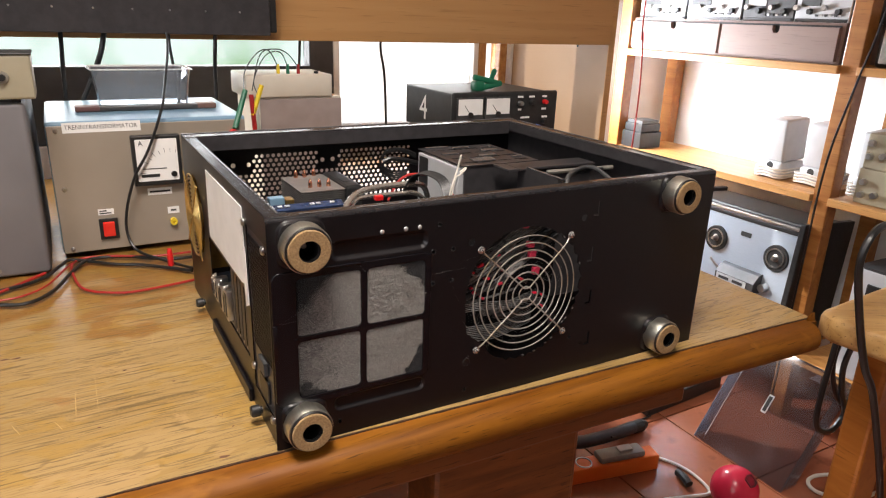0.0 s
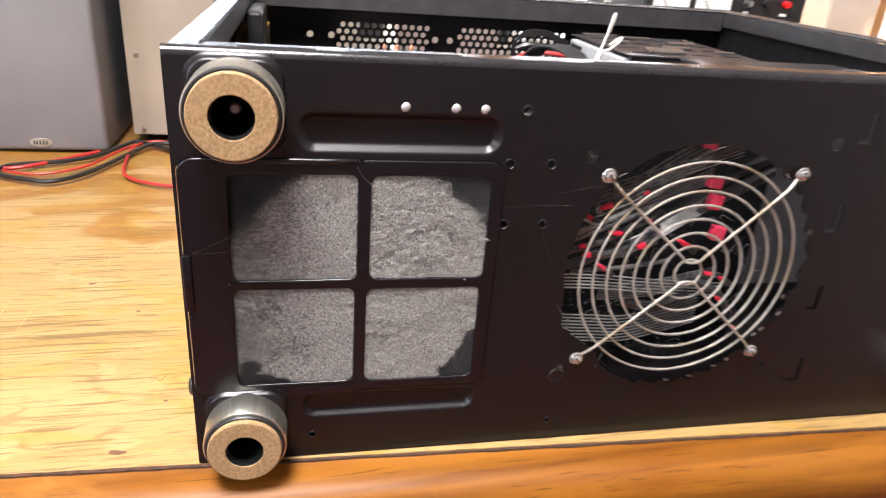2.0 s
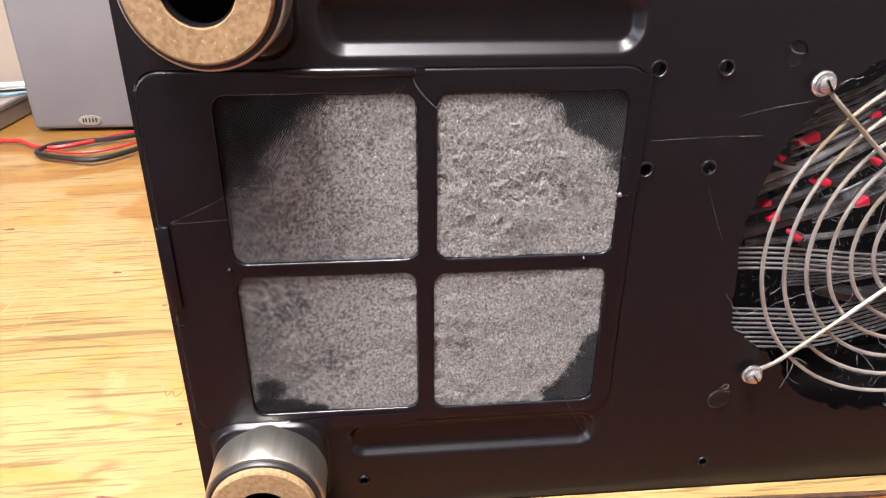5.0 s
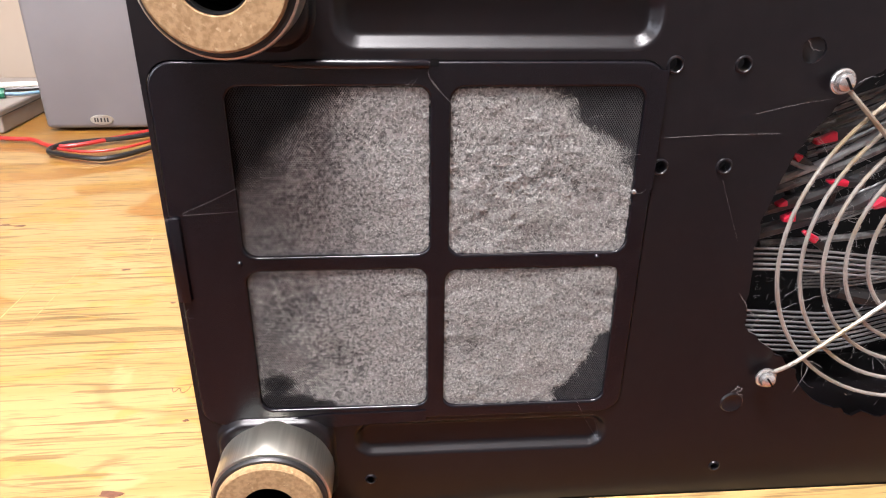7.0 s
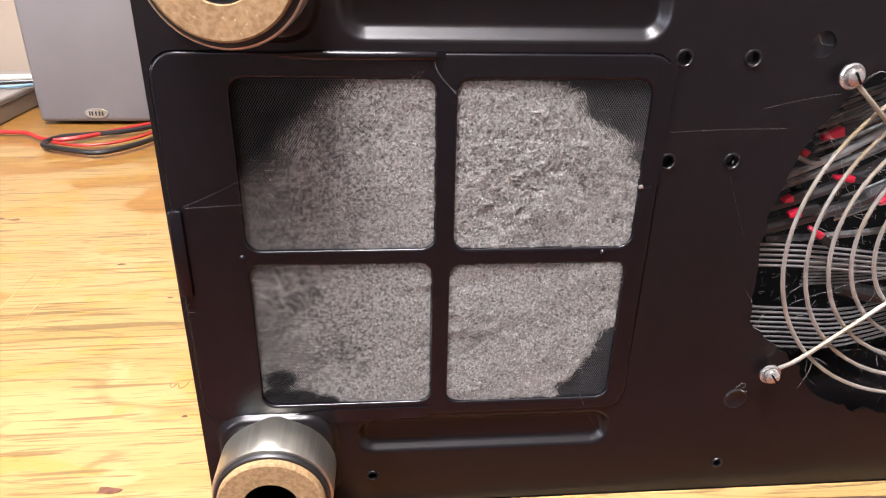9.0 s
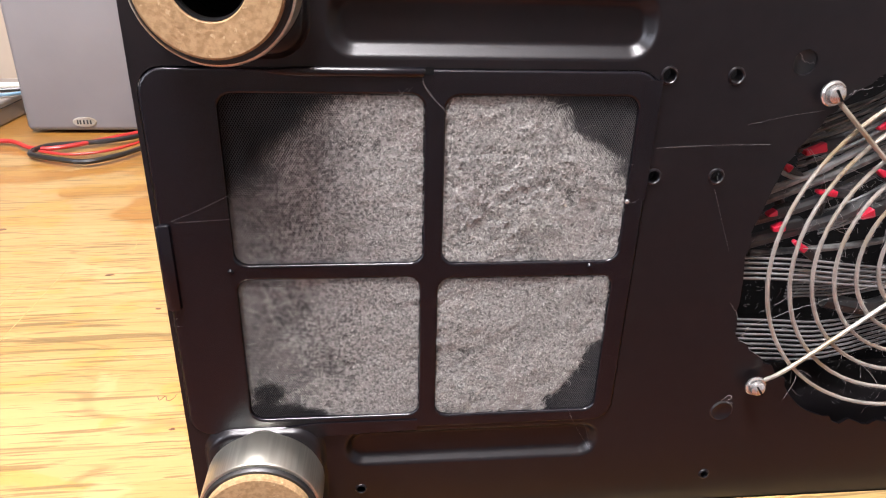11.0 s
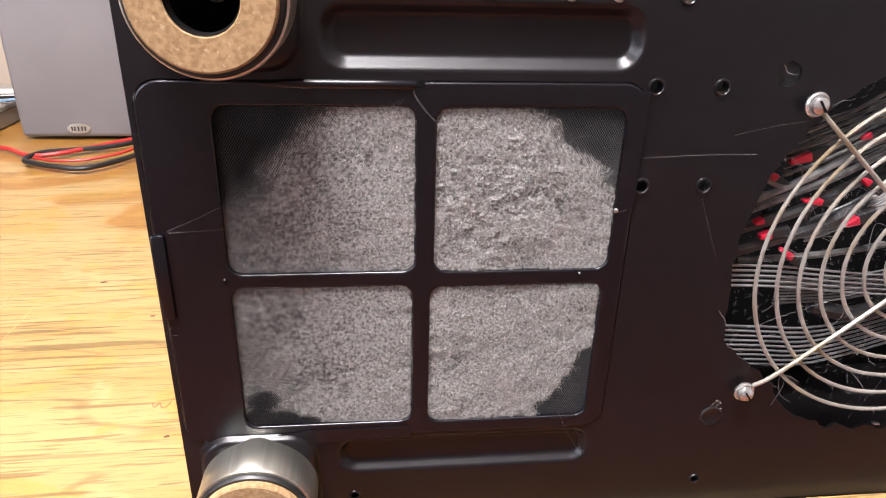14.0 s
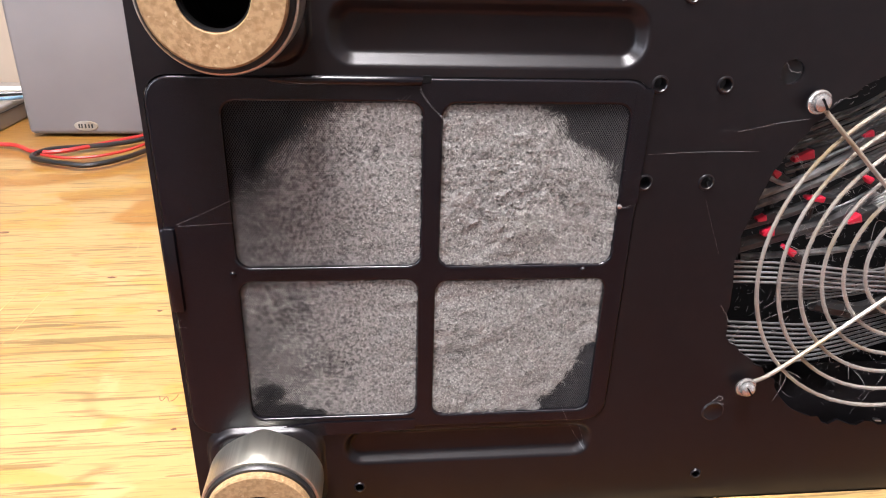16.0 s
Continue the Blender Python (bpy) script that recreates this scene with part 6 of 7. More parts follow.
for x0, x1, z in ((0.702, 0.716, 0.9985), (0.731, 0.746, 0.9985), (0.766, 0.778, 0.9985), (0.704, 0.713, 0.972), (0.766, 0.778, 0.972), (0.712, 0.735, 0.955), (0.768, 0.783, 0.955)):
    part("print_bar", box(x0, x1, 0.6334, 0.6338, z - 0.002, z + 0.002), PAPER, supply)
words("lettering", "4", 0.075, Matrix.Translation((0.5494, 0.79, 0.925)) @ pose(0, 0, 0, 90, 0, -90), PAPER, supply)
single("wooden_riser", box(0.57, 0.785, 0.66, 0.85, T, 0.917, 0.003), OAK_DARK, "dark wooden block under the power supply", "block")
frog = root("green_clamp", 0.66, 0.70, 1.006, "small dark green plastic clamp lying on the power supply", "tool")
for b, a in (((0.628, 0.690, 0.69, 0.705, 1.022, 1.034), 12), ((0.640, 0.70, 0.69, 0.705, 1.010, 1.022), -10), ((0.630, 0.652, 0.685, 0.712, 1.006, 1.026), 0), ((0.672, 0.682, 0.692, 0.702, 1.026, 1.052), 22)):
    part("jaw", turned(box(*b, 0.004), about((b[0] + b[1]) / 2, 0.697, (b[4] + b[5]) / 2, 0, a, 0)), GREEN, frog, "", True)

# hutch over the bench
hutch = root("bench_hutch", 0.2, 1.2, T, "beech veneered shelf hutch over the bench", "shelf")
part("fascia", box(-1.5, 1.244, 0.965, 0.985, 1.092, 1.40, 0.002), VENEER, hutch)
part("shelf_board", box(-1.5, 1.244, 0.9855, 1.12, 1.108, 1.128), VENEER, hutch)
part("side_panel", box(1.245, 1.265, 0.975, 1.449, 0.0, 1.60, 0.001), material("tan_melamine", (0.36, 0.23, 0.13), 0.5, 0.0, (0.40, 0.26, 0.15), 3, bump=0.05, bump_scale=200), hutch)
part("side_edge", box(1.2445, 1.2655, 0.972, 0.9748, 0.0, 1.60), VENEER, hutch)
part("screw_cap", lathe([(0.0, 0.001), (0.004, 0.001), (0.0045, 0.0)], (1.245, 1.11, 1.084), "x", 14), INK, hutch)
rack = root("black_rack_unit", 0.0, 0.92, 1.11, "black rack panel with small screws fixed to the hutch", "instrument")
part("front_plate", box(-0.75, 0.255, 0.896, 0.902, 1.104, 1.30, 0.002), BLACK_INNER, rack)
part("body", box(-0.75, 0.270, 0.902, 0.9645, 1.110, 1.30, 0.002), BLACK_PLASTIC, rack)
for k in range(10):
    part("screw", lathe([(0.0, 0.001), (0.0016, 0.001), (0.002, 0.0)], (-0.4 + 0.066 * k, 0.896, 1.148), n=10), STEEL, rack)
single("window_sill", box(0.42, 1.24, 1.36, 1.449, 0.78, 0.80, 0.004), PLASTER, "white window sill", "sill", kind="structure")

# cables that hang from the hutch and lie on the bench


def cable(name, pts, r, mat, label, group=""):
    return single(name, tube(pts, r, 8), mat, label, "cable", True, group)


low = root("pale_grey_box", -0.47, 0.70, T, "low pale grey box beside the instrument case", "box")
part("body", box(-0.56, -0.381, 0.60, 0.80, T, 0.776, 0.003), material("dull_beige_plastic", (0.255, 0.222, 0.190), 0.5, 0.0, (0.29, 0.255, 0.22), 20), low)
part("lid_line", box(-0.5605, -0.3805, 0.5995, 0.8005, 0.768, 0.7688), DARK_GREY, low)
tan = root("tan_cabinet", -0.55, 0.92, T, "tan painted cabinet standing on the bench behind the instrument case", "cabinet")
part("body", box(-0.80, -0.355, 0.84, 0.955, T, 1.06, 0.004), MELAMINE, tan)
plugs = root("plug_leads", -0.44, 0.70, 0.776, "green plug with white and blue leads lying on the pale box", "cable")
part("plug", tube([(-0.430, 0.655, 0.784), (-0.416, 0.660, 0.783), (-0.404, 0.664, 0.782)], 0.0065, 10), GREEN, plugs, "green plug", True)
for pts, r, m_ in (([(-0.404, 0.664, 0.7815), (-0.392, 0.670, 0.780), (-0.375, 0.682, 0.7795), (-0.345, 0.72, 0.779)], 0.0022, PALE_BLUE), ([(-0.46, 0.70, 0.7805), (-0.42, 0.715, 0.7815), (-0.39, 0.725, 0.7805), (-0.36, 0.735, 0.779)], 0.0045, CABLE_WHITE), ([(-0.47, 0.69, 0.779), (-0.42, 0.70, 0.779), (-0.37, 0.715, 0.779)], 0.0025, CABLE_BLACK)):
    part("lead", tube(pts, r, 8), m_, plugs, "", True)
BLK = "black cable hanging from the hutch"
cable("hanging_cable", [(-0.127, 0.955, 1.121), (-0.129, 0.95, 1.081), (-0.132, 0.958, 1.03), (-0.136, 0.958, 0.90)], 0.0042, CABLE_BLACK, BLK, "hanging cables")
cable("hanging_cable", [(-0.05, 0.955, 1.12), (-0.062, 0.95, 1.071), (-0.083, 0.958, 1.019), (-0.118, 0.96, 0.95)], 0.0052, CABLE_BLACK, BLK, "hanging cables")
cable("hanging_cable", [(0.157, 0.955, 1.125), (0.151, 0.95, 1.073), (0.150, 0.958, 1.028), (0.149, 0.96, 0.93)], 0.0042, CABLE_BLACK, BLK, "hanging cables")
cable("hanging_cable", [(0.386, 1.1, 1.107), (0.380, 1.1, 1.084), (0.374, 1.1, 0.985)], 0.0035, CABLE_BLACK, BLK, "hanging cables")
cable("hanging_cable", [(0.638, 1.2, 1.107), (0.637, 1.2, 1.06), (0.649, 1.2, 0.985), (0.656, 1.2, 0.80)], 0.0035, CABLE_BLACK, BLK, "hanging cables")
cable("hanging_cable", [(0.063, 0.955, 1.12), (0.063, 0.95, 1.08), (0.064, 0.93, 1.039), (0.066, 0.915, 0.98)], 0.003, CABLE_BLACK, BLK, "hanging cables")
cable("hanging_cable", [(0.058, 0.955, 1.13), (0.046, 0.85, 1.085), (0.022, 0.75, 1.026), (0.001, 0.66, 0.992), (-0.027, 0.645, 0.929), (-0.052, 0.645, 0.886), (-0.070, 0.645, 0.832), (-0.074, 0.64, 0.792), (-0.062, 0.62, 0.765), (-0.02, 0.57, 0.756), (0.01, 0.53, 0.754)], 0.0024, CABLE_BLACK, "long black cable draped over the transformer", "hanging cables")
G = "cables on the bench"
cable("bench_cable", [(-0.292, 0.518, 0.754), (-0.284, 0.536, 0.754), (-0.258, 0.546, 0.754), (-0.229, 0.556, 0.754), (-0.200, 0.578, 0.754), (-0.177, 0.628, 0.754), (-0.159, 0.644, 0.755), (-0.103, 0.601, 0.754), (-0.055, 0.574, 0.754), (0.006, 0.519, 0.754)], 0.0028, CABLE_BLACK, "black cable lying on the bench", G)
cable("bench_cable", [(-0.292, 0.518, 0.754), (-0.286, 0.503, 0.754), (-0.254, 0.487, 0.754), (-0.220, 0.480, 0.754), (-0.189, 0.516, 0.754), (-0.161, 0.593, 0.754), (-0.135, 0.633, 0.756), (-0.084, 0.632, 0.754), (-0.019, 0.582, 0.757), (0.04, 0.587, 0.754)], 0.0028, CABLE_BLACK, "black cable lying on the bench", G)
cable("bench_cable", [(-0.286, 0.520, 0.753), (-0.255, 0.508, 0.753), (-0.224, 0.516, 0.753), (-0.196, 0.544, 0.754), (-0.172, 0.598, 0.757), (-0.161, 0.63, 0.754)], 0.0015, CABLE_RED, "red cable lying on the bench", G)
cable("bench_cable", [(0.02, 0.616, 0.753), (-0.042, 0.613, 0.755), (-0.092, 0.632, 0.756), (-0.142, 0.650, 0.754), (-0.162, 0.621, 0.754), (-0.160, 0.561, 0.753), (-0.148, 0.505, 0.753), (-0.112, 0.475, 0.753), (-0.067, 0.468, 0.753), (0.05, 0.490, 0.753)], 0.0020, CABLE_RED, "looped red cable lying on the bench", G)
cable("bench_cable", [(-0.46, 0.585, 0.7530), (-0.357, 0.562, 0.7530), (-0.328, 0.556, 0.7530), (-0.296, 0.530, 0.7530), (-0.262, 0.535, 0.754), (-0.20, 0.60, 0.7535)], 0.0024, CABLE_RED, "red cable in front of the grey case", G)
single("red_plug", lathe([(0.0, 0.753), (0.0045, 0.753), (0.005, 0.768), (0.0035, 0.782), (0.0, 0.783)], (-0.020, 0.56, 0), "z", 12), RED_PLASTIC, "red banana plug on the bench", "plug", True)

# ---- shelves along the far wall ----
SX = 1.70
POST_PINE = wood("brown_varnished_pine", (0.27, 0.10, 0.022), (0.37, 0.155, 0.04), 90, 40, 2.0, 0.4, 0.2, pore_depth=0.7)
shelves = root("pine_shelf_unit", 1.85, 0.95, 0, "tall varnished pine shelf unit against the white wall", "shelf")
for x0 in (SX, 1.965):
    for y0 in (1.375, 0.515, -0.36):
        part("post", box(x0, x0 + 0.045, y0, y0 + 0.05, 0, 2.2, 0.003), POST_PINE, shelves)
for y0 in (1.38, 0.52):
    for z in (0.10, 1.62):
        part("rung", box(SX + 0.045, 1.965, y0 + 0.01, y0 + 0.035, z, z + 0.03), PINE_X, shelves)
for ya, yb in ((0.566, 1.374), (-0.31, 0.514)):
    for z in (0.20, 0.688, 1.042, 1.50):
        part("shelf_board", box(SX - 0.012, 1.964, ya, yb, z, z + 0.022, 0.002), PINE, shelves)
chest = root("drawer_chest", 1.85, 0.97, 1.064, "low greyed plywood chest with two drawers on the shelf", "drawers")
part("body", box(SX + 0.012, 1.95, 0.58, 1.365, 1.0645, 1.172, 0.001), DRAWER, chest)
for ya, yb in ((0.588, 0.968), (0.978, 1.357)):
    ym = (ya + yb) / 2
    d = part("drawer", sheet([[(ya, 1.072), (yb, 1.072), (yb, 1.160), (ym + 0.012, 1.160), (ym + 0.012, 1.148), (ym + 0.006, 1.140), (ym - 0.006, 1.140), (ym - 0.012, 1.148), (ym - 0.012, 1.160), (ya, 1.160)]], SX - 0.004, SX + 0.010, "x"), DRAWER, chest)
part("recess", box(SX + 0.0105, SX + 0.0118, 0.59, 1.355, 1.075, 1.165), INK, chest)
for y0, y1, m_, lab_ in ((1.15, 1.355, BRIGHT_GREY, "pale grey instrument with knobs on the drawer chest"), (0.93, 1.14, BRIGHT_GREY, "white instrument with small knobs on the drawer chest"), (0.75, 0.92, DARK_GREY, "dark grey tape unit on the drawer chest"), (0.585, 0.745, BRIGHT_GREY, "silver amplifier with knobs on the drawer chest")):
    u = root("shelf_instrument", 1.85, (y0 + y1) / 2, 1.172, lab_, "instrument", "instruments on the chest")
    part("body", box(SX + 0.03, 1.94, y0, y1, 1.175, 1.27, 0.003), DARK_GREY, u)
    part("front_plate", box(SX + 0.024, SX + 0.03, y0, y1, 1.172, 1.27, 0.001), m_, u)
    part("base_strip", box(SX + 0.021, SX + 0.024, y0 + 0.003, y1 - 0.003, 1.1725, 1.181, 0.0008), BLACK_PLASTIC, u)
    part("display", box(SX + 0.0215, SX + 0.024, y0 + 0.55 * (y1 - y0), y1 - 0.015, 1.215, 1.255, 0.001), DARK_GREY if m_ is not DARK_GREY else BRIGHT_GREY, u)
    for k in range(6):
        part("button", box(SX + 0.020, SX + 0.024, y0 + 0.02 + 0.014 * k, y0 + 0.028 + 0.014 * k, 1.187, 1.193, 0.0008), INK if k % 2 else STEEL, u)
    for k in range(4):
        part("knob", lathe([(0.0, 0.012), (0.007, 0.012), (0.008, 0.0)], (SX + 0.024, y0 + 0.03 + 0.042 * k, 1.20 + 0.01 * (k % 2)), "x", 16), STEEL if k % 2 else BLACK_PLASTIC, u, "", True)
SPK = "pale grey desktop speaker with its cable wound round the foot"
for y0, dx in ((0.762, 0.0), (0.640, 0.02), (0.475, 0.02)):
    s = root("desktop_speaker", 1.84, y0, 0.711, SPK, "speaker", "speakers on the shelf")
    part("cabinet", turned(box(1.775 + dx, 1.885 + dx, y0 - 0.036, y0 + 0.036, 0.762, 0.892, 0.008, 3), about(1.80, y0, 0.711, 0, -4, 0)), BRIGHT_GREY, s, "", True)
    part("foot", box(1.765 + dx, 1.89 + dx, y0 - 0.038, y0 + 0.038, 0.7105, 0.763, 0.010, 3), BRIGHT_GREY, s, "", True)
    part("port", lathe([(0.0, 0.001), (0.010, 0.001), (0.011, 0.0)], (1.765 + dx, y0, 0.750), "x", 20), INK, s)
    for k in range(4):
        z, w = 0.716 + 0.0085 * k, 0.004 * (k % 2)
        part("wound_cable", tube([(1.758 + dx - w, y0 - 0.04, z), (1.752 + dx - w, y0, z + 0.004), (1.758 + dx, y0 + 0.042, z), (1.82, y0 + 0.048, z + 0.003), (1.895 + dx, y0 + 0.04, z), (1.895 + dx, y0 - 0.04, z), (1.82, y0 - 0.047 - w, z + 0.003)], 0.0030, 7, closed=True), CABLE_WHITE, s, "", True)
player = root("black_player", 1.86, 1.30, 0.711, "black cassette unit with a thinner dark one on top", "player")
part("body", box(1.715, 1.82, 1.27, 1.368, 0.7105, 0.77, 0.003), BLACK_PLASTIC, player)
part("upper_unit", box(1.72, 1.815, 1.275, 1.362, 0.7702, 0.800, 0.003), BLACK_PLASTIC, player)
part("lid", box(1.725, 1.81, 1.28, 1.355, 0.8002, 0.812, 0.002), DARK_GREY, player)
deck = root("tape_deck", 1.80, 0.78, 0.223, "silver reel tape deck with black trim on the shelf", "tape recorder")
TILT_D = about(1.68, 0.8, 0.23, 0, 4, 0)
part("cabinet", turned(box(1.69, 1.90, 0.572, 1.02, 0.2235, 0.610, 0.006), TILT_D), BLACK_PLASTIC, deck)
part("front_panel", turned(box(1.682, 1.69, 0.580, 1.012, 0.235, 0.575, 0.002), TILT_D), SILVER_PANEL, deck, "brushed silver front")
part("cabinet_side", turned(box(1.655, 1.90, 0.553, 0.5715, 0.2235, 0.622, 0.003), TILT_D), BLACK_PLASTIC, deck)
part("cabinet_side", turned(box(1.655, 1.90, 1.0205, 1.039, 0.2235, 0.622, 0.003), TILT_D), BLACK_PLASTIC, deck)
part("trim", turned(box(1.678, 1.692, 0.576, 1.016, 0.5755, 0.590, 0.003), TILT_D), BLACK_PLASTIC, deck)
part("trim", turned(box(1.676, 1.690, 0.576, 1.016, 0.5905, 0.600, 0.002), TILT_D), STEEL, deck)
for y in (0.636, 0.858):
    h = part("reel_hub", turned(lathe([(0.0, 0.006), (0.040, 0.006), (0.042, 0.0)], (1.682, y, 0.492), "x", 36), TILT_D), BLACK_PLASTIC, deck, "", True)
    part("ring", turned(lathe([(0.027, 0.006), (0.027, 0.0085), (0.031, 0.0085), (0.031, 0.006)], (1.682, y, 0.492), "x", 36), TILT_D), STEEL, h, "", True)
    part("spindle", turned(lathe([(0.0, 0.022), (0.005, 0.022), (0.007, 0.008), (0.012, 0.006)], (1.682, y, 0.492), "x", 16), TILT_D), STEEL, h, "", True)
part("badge", turned(box(1.680, 1.682, 0.735, 0.772, 0.526, 0.540), TILT_D), INK, deck)
hood = [(1.682, 0.366), (1.646, 0.372), (1.644, 0.398), (1.664, 0.424), (1.682, 0.428)]
cover_ = bmesh.new()
sides_ = [[cover_.verts.new((x, y, z)) for x, z in hood] for y in (0.665, 0.808)]
for i in range(5):
    cover_.faces.new((sides_[0][i - 1], sides_[0][i], sides_[1][i], sides_[1][i - 1]))
cover_.faces.new(sides_[0])
cover_.faces.new(sides_[1][::-1])
bmesh.ops.recalc_face_normals(cover_, faces=cover_.faces[:])
cover_ = part("head_cover", turned(cover_, TILT_D), DARK_GREY, deck, "dark sloping cover over the heads")
part("head_plate", turned(box(1.6415, 1.6440, 0.690, 0.800, 0.3755, 0.3955), TILT_D), BRIGHT_GREY, cover_)
for ya, yb in ((0.700, 0.738), (0.752, 0.790)):
    part("print_bar", turned(box(1.6405, 1.6414, ya, yb, 0.381, 0.390), TILT_D), INK, cover_)
part("knob", turned(lathe([(0.0, 0.024), (0.012, 0.024), (0.013, 0.0)], (1.682, 0.648, 0.392), "x", 20), TILT_D), STEEL, deck, "", True)
part("lever", turned(tube([(1.680, 0.822, 0.398), (1.664, 0.832, 0.414), (1.655, 0.846, 0.430)], 0.0045, 8), TILT_D), STEEL, deck, "", True)
for z0, z1, y0, y1 in ((0.7105, 0.806, 0.30, 0.465), (0.815, 0.90, 0.31, 0.46)):
    b = root("beige_instrument", 1.82, (y0 + y1) / 2, z0, "beige instrument with chrome knobs on the pine shelf", "instrument")
    part("body", box(1.72, 1.92, y0, y1, z0 + (0.0 if z0 < 0.75 else -0.009), z1, 0.004), BEIGE, b)
    for y, z in ((0.445, z0 + 0.025), (0.41, z0 + 0.03), (0.445, z0 + 0.06)):
        part("knob", lathe([(0.0, 0.012), (0.008, 0.012), (0.009, 0.0)], (1.72, y, z), "x", 16), STEEL, b, "", True)
radio = root("black_radio", 1.8, 0.40, 1.064, "black and silver portable unit on the upper shelf", "radio")
part("body", box(1.72, 1.92, 0.27, 0.495, 1.0645, 1.20, 0.012, 3), BLACK_PLASTIC, radio, "", True)
part("bezel", box(1.715, 1.72, 0.29, 0.48, 1.075, 1.19, 0.002), STEEL, radio)
cable("red_cable", [(1.39, 1.0, 2.44), (1.392, 1.0, 1.219), (1.399, 1.0, 1.125), (1.411, 1.0, 0.977), (1.411, 1.0, 0.839), (1.40, 1.0, 0.60), (1.38, 1.02, 0.004)], 0.0026, CABLE_RED, "thin red cord hanging from the ceiling")
cable("post_cable", [(1.69, 0.45, 1.5), (1.69, 0.475, 1.20), (1.688, 0.51, 1.0), (1.688, 0.54, 0.80), (1.688, 0.545, 0.50), (1.688, 0.55, 0.01)], 0.003, CABLE_BLACK, "black cable running down the shelf post")

# ---- right hand stool and floor ----
stool = root("pine_side_table", 1.1, -0.15, 0, "worn pine side table with a thick rounded top", "table")
PINE_WORN = wood("worn_pine_top", (0.34, 0.175, 0.05), (0.50, 0.30, 0.11), 30, 40, 3, 0.45, 0.1, wear=(0.58, 0.40, 0.19))
ring = []
for cx, cy, r, a0, a1 in ((0.925, -0.008, 0.036, 200, 95), (1.32, 0.03, 0.03, 90, 0), (1.32, -0.42, 0.03, 0, -90), (0.99, -0.40, 0.05, -90, -160)):
    for k in range(7):
        a = radians(a0 + (a1 - a0) * k / 6)
        ring.append((cx + r * math.cos(a), cy + r * math.sin(a)))


def shrink(pts, d):
    mx, my = sum(p[0] for p in pts) / len(pts), sum(p[1] for p in pts) / len(pts)
    return [(mx + (p[0] - mx) * (1 - d / 0.2), my + (p[1] - my) * (1 - d / 0.2)) for p in pts]


slab = loft([(shrink(ring, 0.02), 0.676), (shrink(ring, 0.006), 0.677), (shrink(ring, 0.002), 0.681), (ring, 0.688), (ring, 0.708), (shrink(ring, 0.002), 0.7155), (shrink(ring, 0.006), 0.7192), (shrink(ring, 0.012), 0.72)], True, "z")
slab.faces.new([v for v in slab.verts][:28])
part("table_top", slab, PINE_WORN, stool, "", True)
for x, y in ((0.995, -0.055), (1.25, -0.03), (1.02, -0.40), (1.25, -0.40)):
    part("leg", box(x, x + 0.075, y, y + 0.05, 0, 0.6755, 0.006), ORANGE_PINE, stool)
cable("table_cable", [(1.06, -0.02, 0.80), (0.98, -0.02, 0.86), (0.90, -0.045, 0.885), (0.848, -0.055, 0.878), (0.835, -0.055, 0.833), (0.862, -0.060, 0.746), (0.90, -0.065, 0.66), (0.94, -0.075, 0.585), (1.06, -0.08, 0.32), (1.15, -0.08, 0.01)], 0.0058, CABLE_BLACK, "thick black cable draped over the side table")
cable("cable_loop", [(1.13, 0.09, 0.66), (1.125, 0.1, 0.615), (1.117, 0.1, 0.537), (1.112, 0.1, 0.44), (1.125, 0.1, 0.385), (1.178, 0.1, 0.36), (1.215, 0.1, 0.393), (1.182, 0.1, 0.457), (1.15, 0.09, 0.54), (1.14, 0.06, 0.665)], 0.006, CABLE_BLACK, "loop of black cable hanging under the side table")
cable("cable_loop", [(1.16, 0.09, 0.66), (1.14, 0.1, 0.60), (1.15, 0.11, 0.505), (1.22, 0.11, 0.41), (1.28, 0.09, 0.5), (1.3, 0.05, 0.66)], 0.005, CABLE_BLACK, "loop of black cable hanging under the side table")
meterbox = root("grey_meter_box", 1.8, 0.30, 0.222, "grey instrument with a dark screen on the low pine shelf", "instrument")
part("body", box(1.70, 1.92, 0.18, 0.40, 0.2225, 0.545, 0.004), BRIGHT_GREY, meterbox)
part("top_cover", box(1.702, 1.92, 0.182, 0.398, 0.5452, 0.552), DARK_GREY, meterbox)
part("screen_bezel", box(1.694, 1.70, 0.22, 0.36, 0.40, 0.51, 0.003), BLACK_PLASTIC, meterbox)
for y in (0.21, 0.25, 0.30):
    part("knob", lathe([(0.0, 0.014), (0.010, 0.014), (0.011, 0.0)], (1.70, y, 0.33), "x", 16), DARK_GREY, meterbox, "", True)

strip = root("power_strip", 1.0, 0.56, 0, "orange power strip with a grey plug, lying on the tiles", "power strip")
ST = about(1.03, 0.55, 0, 0, 0, -11)
part("body", turned(box(0.84, 1.165, 0.525, 0.575, 0.0, 0.046, 0.004), ST), ORANGE, strip)
for x in (0.88, 0.945):
    part("socket", turned(lathe([(0.0, 0.040), (0.019, 0.040), (0.019, 0.0475), (0.022, 0.0475), (0.022, 0.046)], (x, 0.55, 0), "z", 28), ST), INK, strip, "round socket with white rim", True)
    part("rim", turned(lathe([(0.0195, 0.046), (0.0195, 0.049), (0.0225, 0.049), (0.023, 0.046)], (x, 0.55, 0), "z", 28), ST), PAPER, strip, "", True)
adapter = part("plug_adapter", turned(box(0.985, 1.12, 0.528, 0.572, 0.0465, 0.066, 0.006), ST), DARK_GREY, strip, "grey flat plug", True)
adapter.data.materials[0] = material("mid_grey_plastic", (0.27, 0.27, 0.25), 0.5, 0.0, (0.32, 0.32, 0.3), 30)
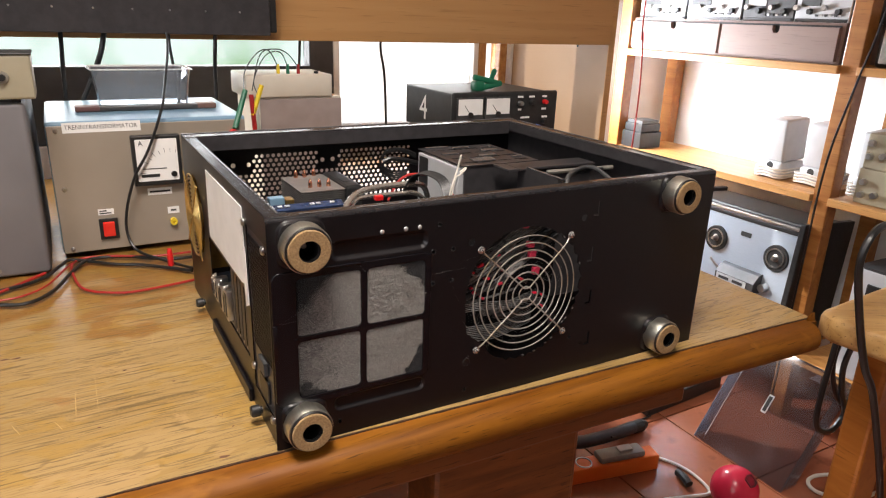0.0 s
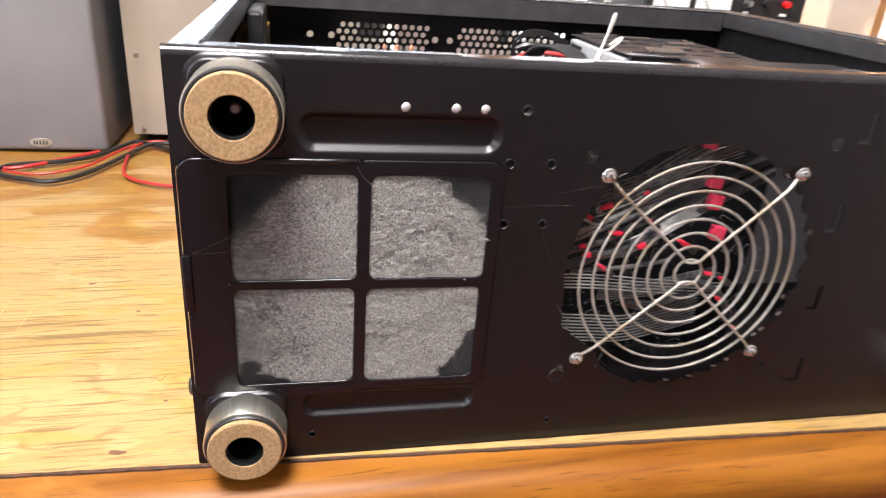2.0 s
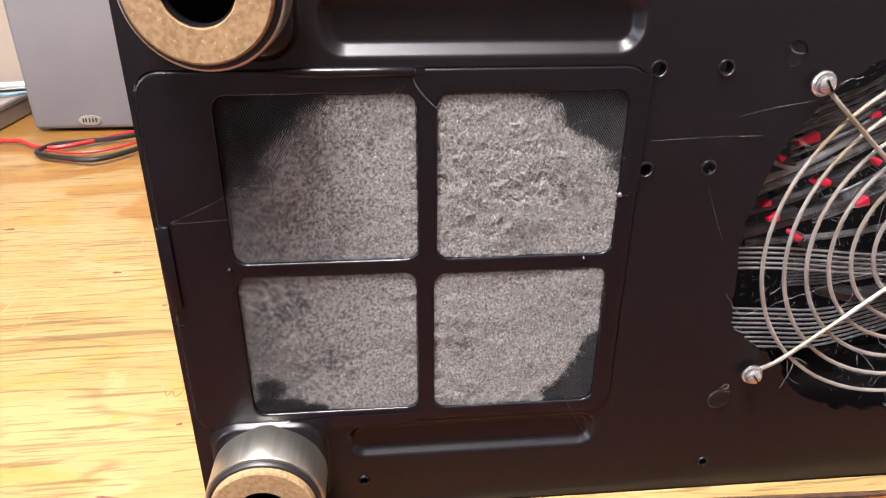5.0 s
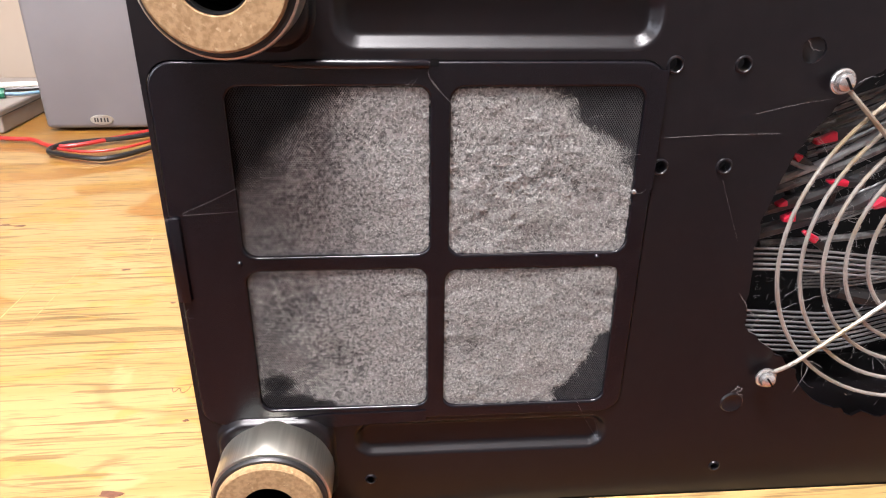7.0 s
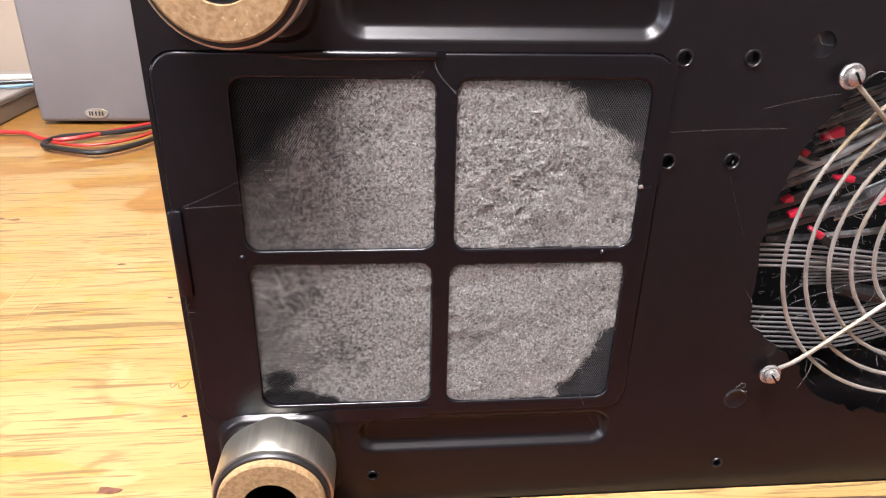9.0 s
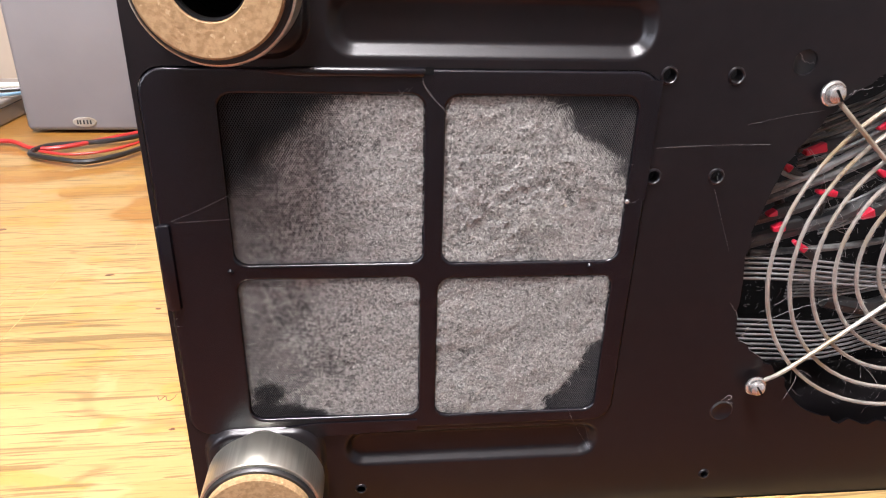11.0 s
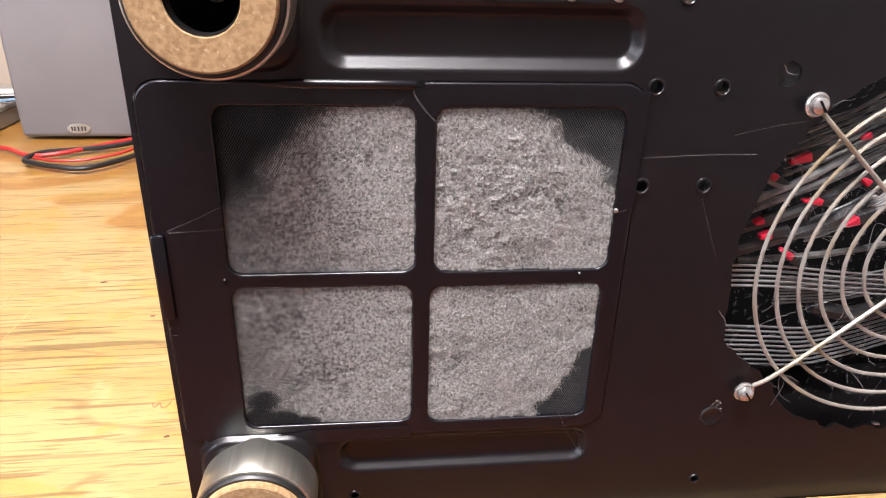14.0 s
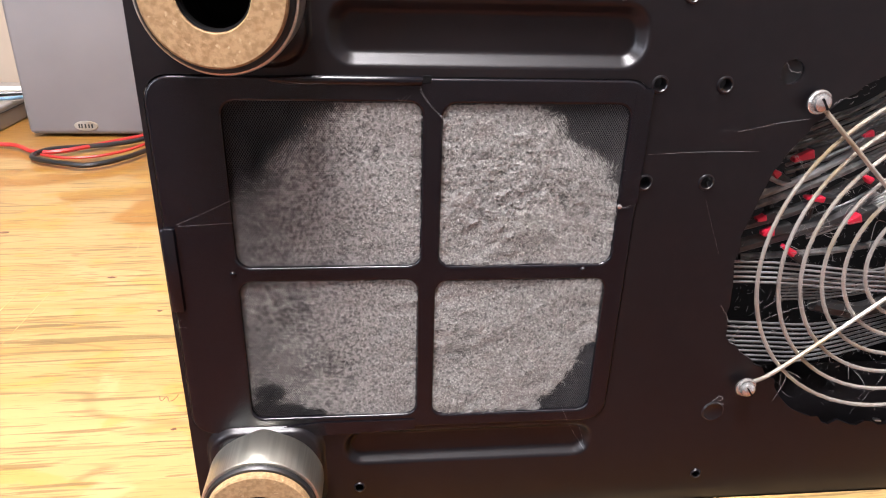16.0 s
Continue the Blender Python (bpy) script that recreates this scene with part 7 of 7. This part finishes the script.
part("latch", turned(box(1.045, 1.085, 0.538, 0.562, 0.066, 0.073, 0.002), ST), BRIGHT_GREY, adapter)
ball = root("red_ball", 1.21, 0.303, 0, "raspberry red plastic ball with slots", "ball")
prof = [(0.058 * math.sin(math.pi * k / 16), 0.058 - 0.058 * math.cos(math.pi * k / 16)) for k in range(17)]
part("shell", lathe(prof, (1.21, 0.303, 0), "z", 32), PINK_RED, ball, "", True)
for k in range(5):
    part("slot", turned(box(-0.0012, 0.0012, -0.016 + 0.002 * abs(k - 2), 0.016 - 0.002 * abs(k - 2), 0.0555, 0.0585), Matrix.Translation((1.21, 0.303, 0.058)) @ pose(0, 0, 0, 38, 0, 10) @ Matrix.Translation(((k - 2) * 0.007, 0, 0))), INK, ball)
cable("white_floor_cable", [(1.15, 0.53, 0.02), (1.187, 0.535, 0.006), (1.216, 0.483, 0.006), (1.222, 0.42, 0.006), (1.20, 0.362, 0.006), (1.13, 0.38, 0.006), (1.05, 0.40, 0.006), (0.98, 0.38, 0.006)], 0.0042, CABLE_WHITE, "white mains cable on the floor tiles")
cable("white_floor_cable", [(1.9, 0.16, 0.005), (1.671, 0.16, 0.005), (1.52, 0.175, 0.005), (1.465, 0.232, 0.005), (1.477, 0.272, 0.005), (1.525, 0.28, 0.005), (1.60, 0.25, 0.005)], 0.005, CABLE_WHITE, "white cable loop on the floor tiles")
cable("thin_floor_cable", [(1.33, 0.70, 0.004), (1.201, 0.689, 0.004), (1.178, 0.653, 0.004), (1.09, 0.618, 0.05)], 0.0028, CABLE_BLACK, "thin black cable on the floor tiles")
plug = single("black_mains_plug", tube([(1.185, 0.455, 0.012), (1.178, 0.43, 0.016), (1.172, 0.405, 0.012)], 0.011, 10), BLACK_RUBBER, "black mains plug on the floor tiles", "plug", True)
single("vacuum_hose", tube([(0.60, 0.66, 0.035), (0.80, 0.66, 0.045), (0.93, 0.65, 0.06), (1.0, 0.635, 0.052), (1.12, 0.645, 0.034), (1.21, 0.655, 0.026)], 0.018, 14), material("dark_blue_grey_hose", (0.03, 0.034, 0.042), 0.4, 0.0, (0.05, 0.055, 0.065), 20), "dark grey flexible hose on the floor", "hose", True)
part("collar", lathe([(0.0, 0.0), (0.0185, 0.0), (0.0188, 0.03), (0.010, 0.05), (0.0, 0.05)], (1.212, 0.655, 0.024), "x", 16, sign=1), BLACK_PLASTIC, bpy.data.objects["vacuum_hose"])
single("black_floor_tray", turned(box(1.32, 1.68, 0.70, 0.86, 0.0, 0.05, 0.006), about(1.3, 0.7, 0, 0, 0, 4)), BLACK_PLASTIC, "flat black box on the floor under the shelves", "box")
lid = root("smoked_dust_cover", 1.50, 0.42, 0, "smoked clear acrylic dust cover leaning on its edge", "cover")
LM = pose(1.378, 0.57, 0.0, 0, 0, -90) @ pose(0, 0, 0, 58, 0, 0)
for b in ((0.0, 0.288, 0.0, 0.34, 0.0, 0.003), ):
    q = part("pane", turned(box(*b), LM), SMOKE, lid)
part("pane", turned(box(0.0, 0.003, 0.0, 0.34, -0.05, -0.0005), LM), SMOKE, lid)
part("pane", turned(box(0.285, 0.288, 0.0, 0.34, -0.05, -0.0005), LM), SMOKE, lid)
part("pane", turned(box(0.0035, 0.2845, 0.337, 0.34, -0.05, -0.0005), LM), SMOKE, lid)
part("edge_highlight", turned(box(0.030, 0.0312, 0.02, 0.32, 0.003, 0.0036), LM), BRIGHT_GREY, lid)
part("badge", turned(box(0.135, 0.151, 0.16, 0.215, 0.0032, 0.0042), LM), BRIGHT_GREY, lid)
part("badge_plate", turned(box(0.138, 0.148, 0.165, 0.21, 0.0043, 0.0048), LM), INK, lid)
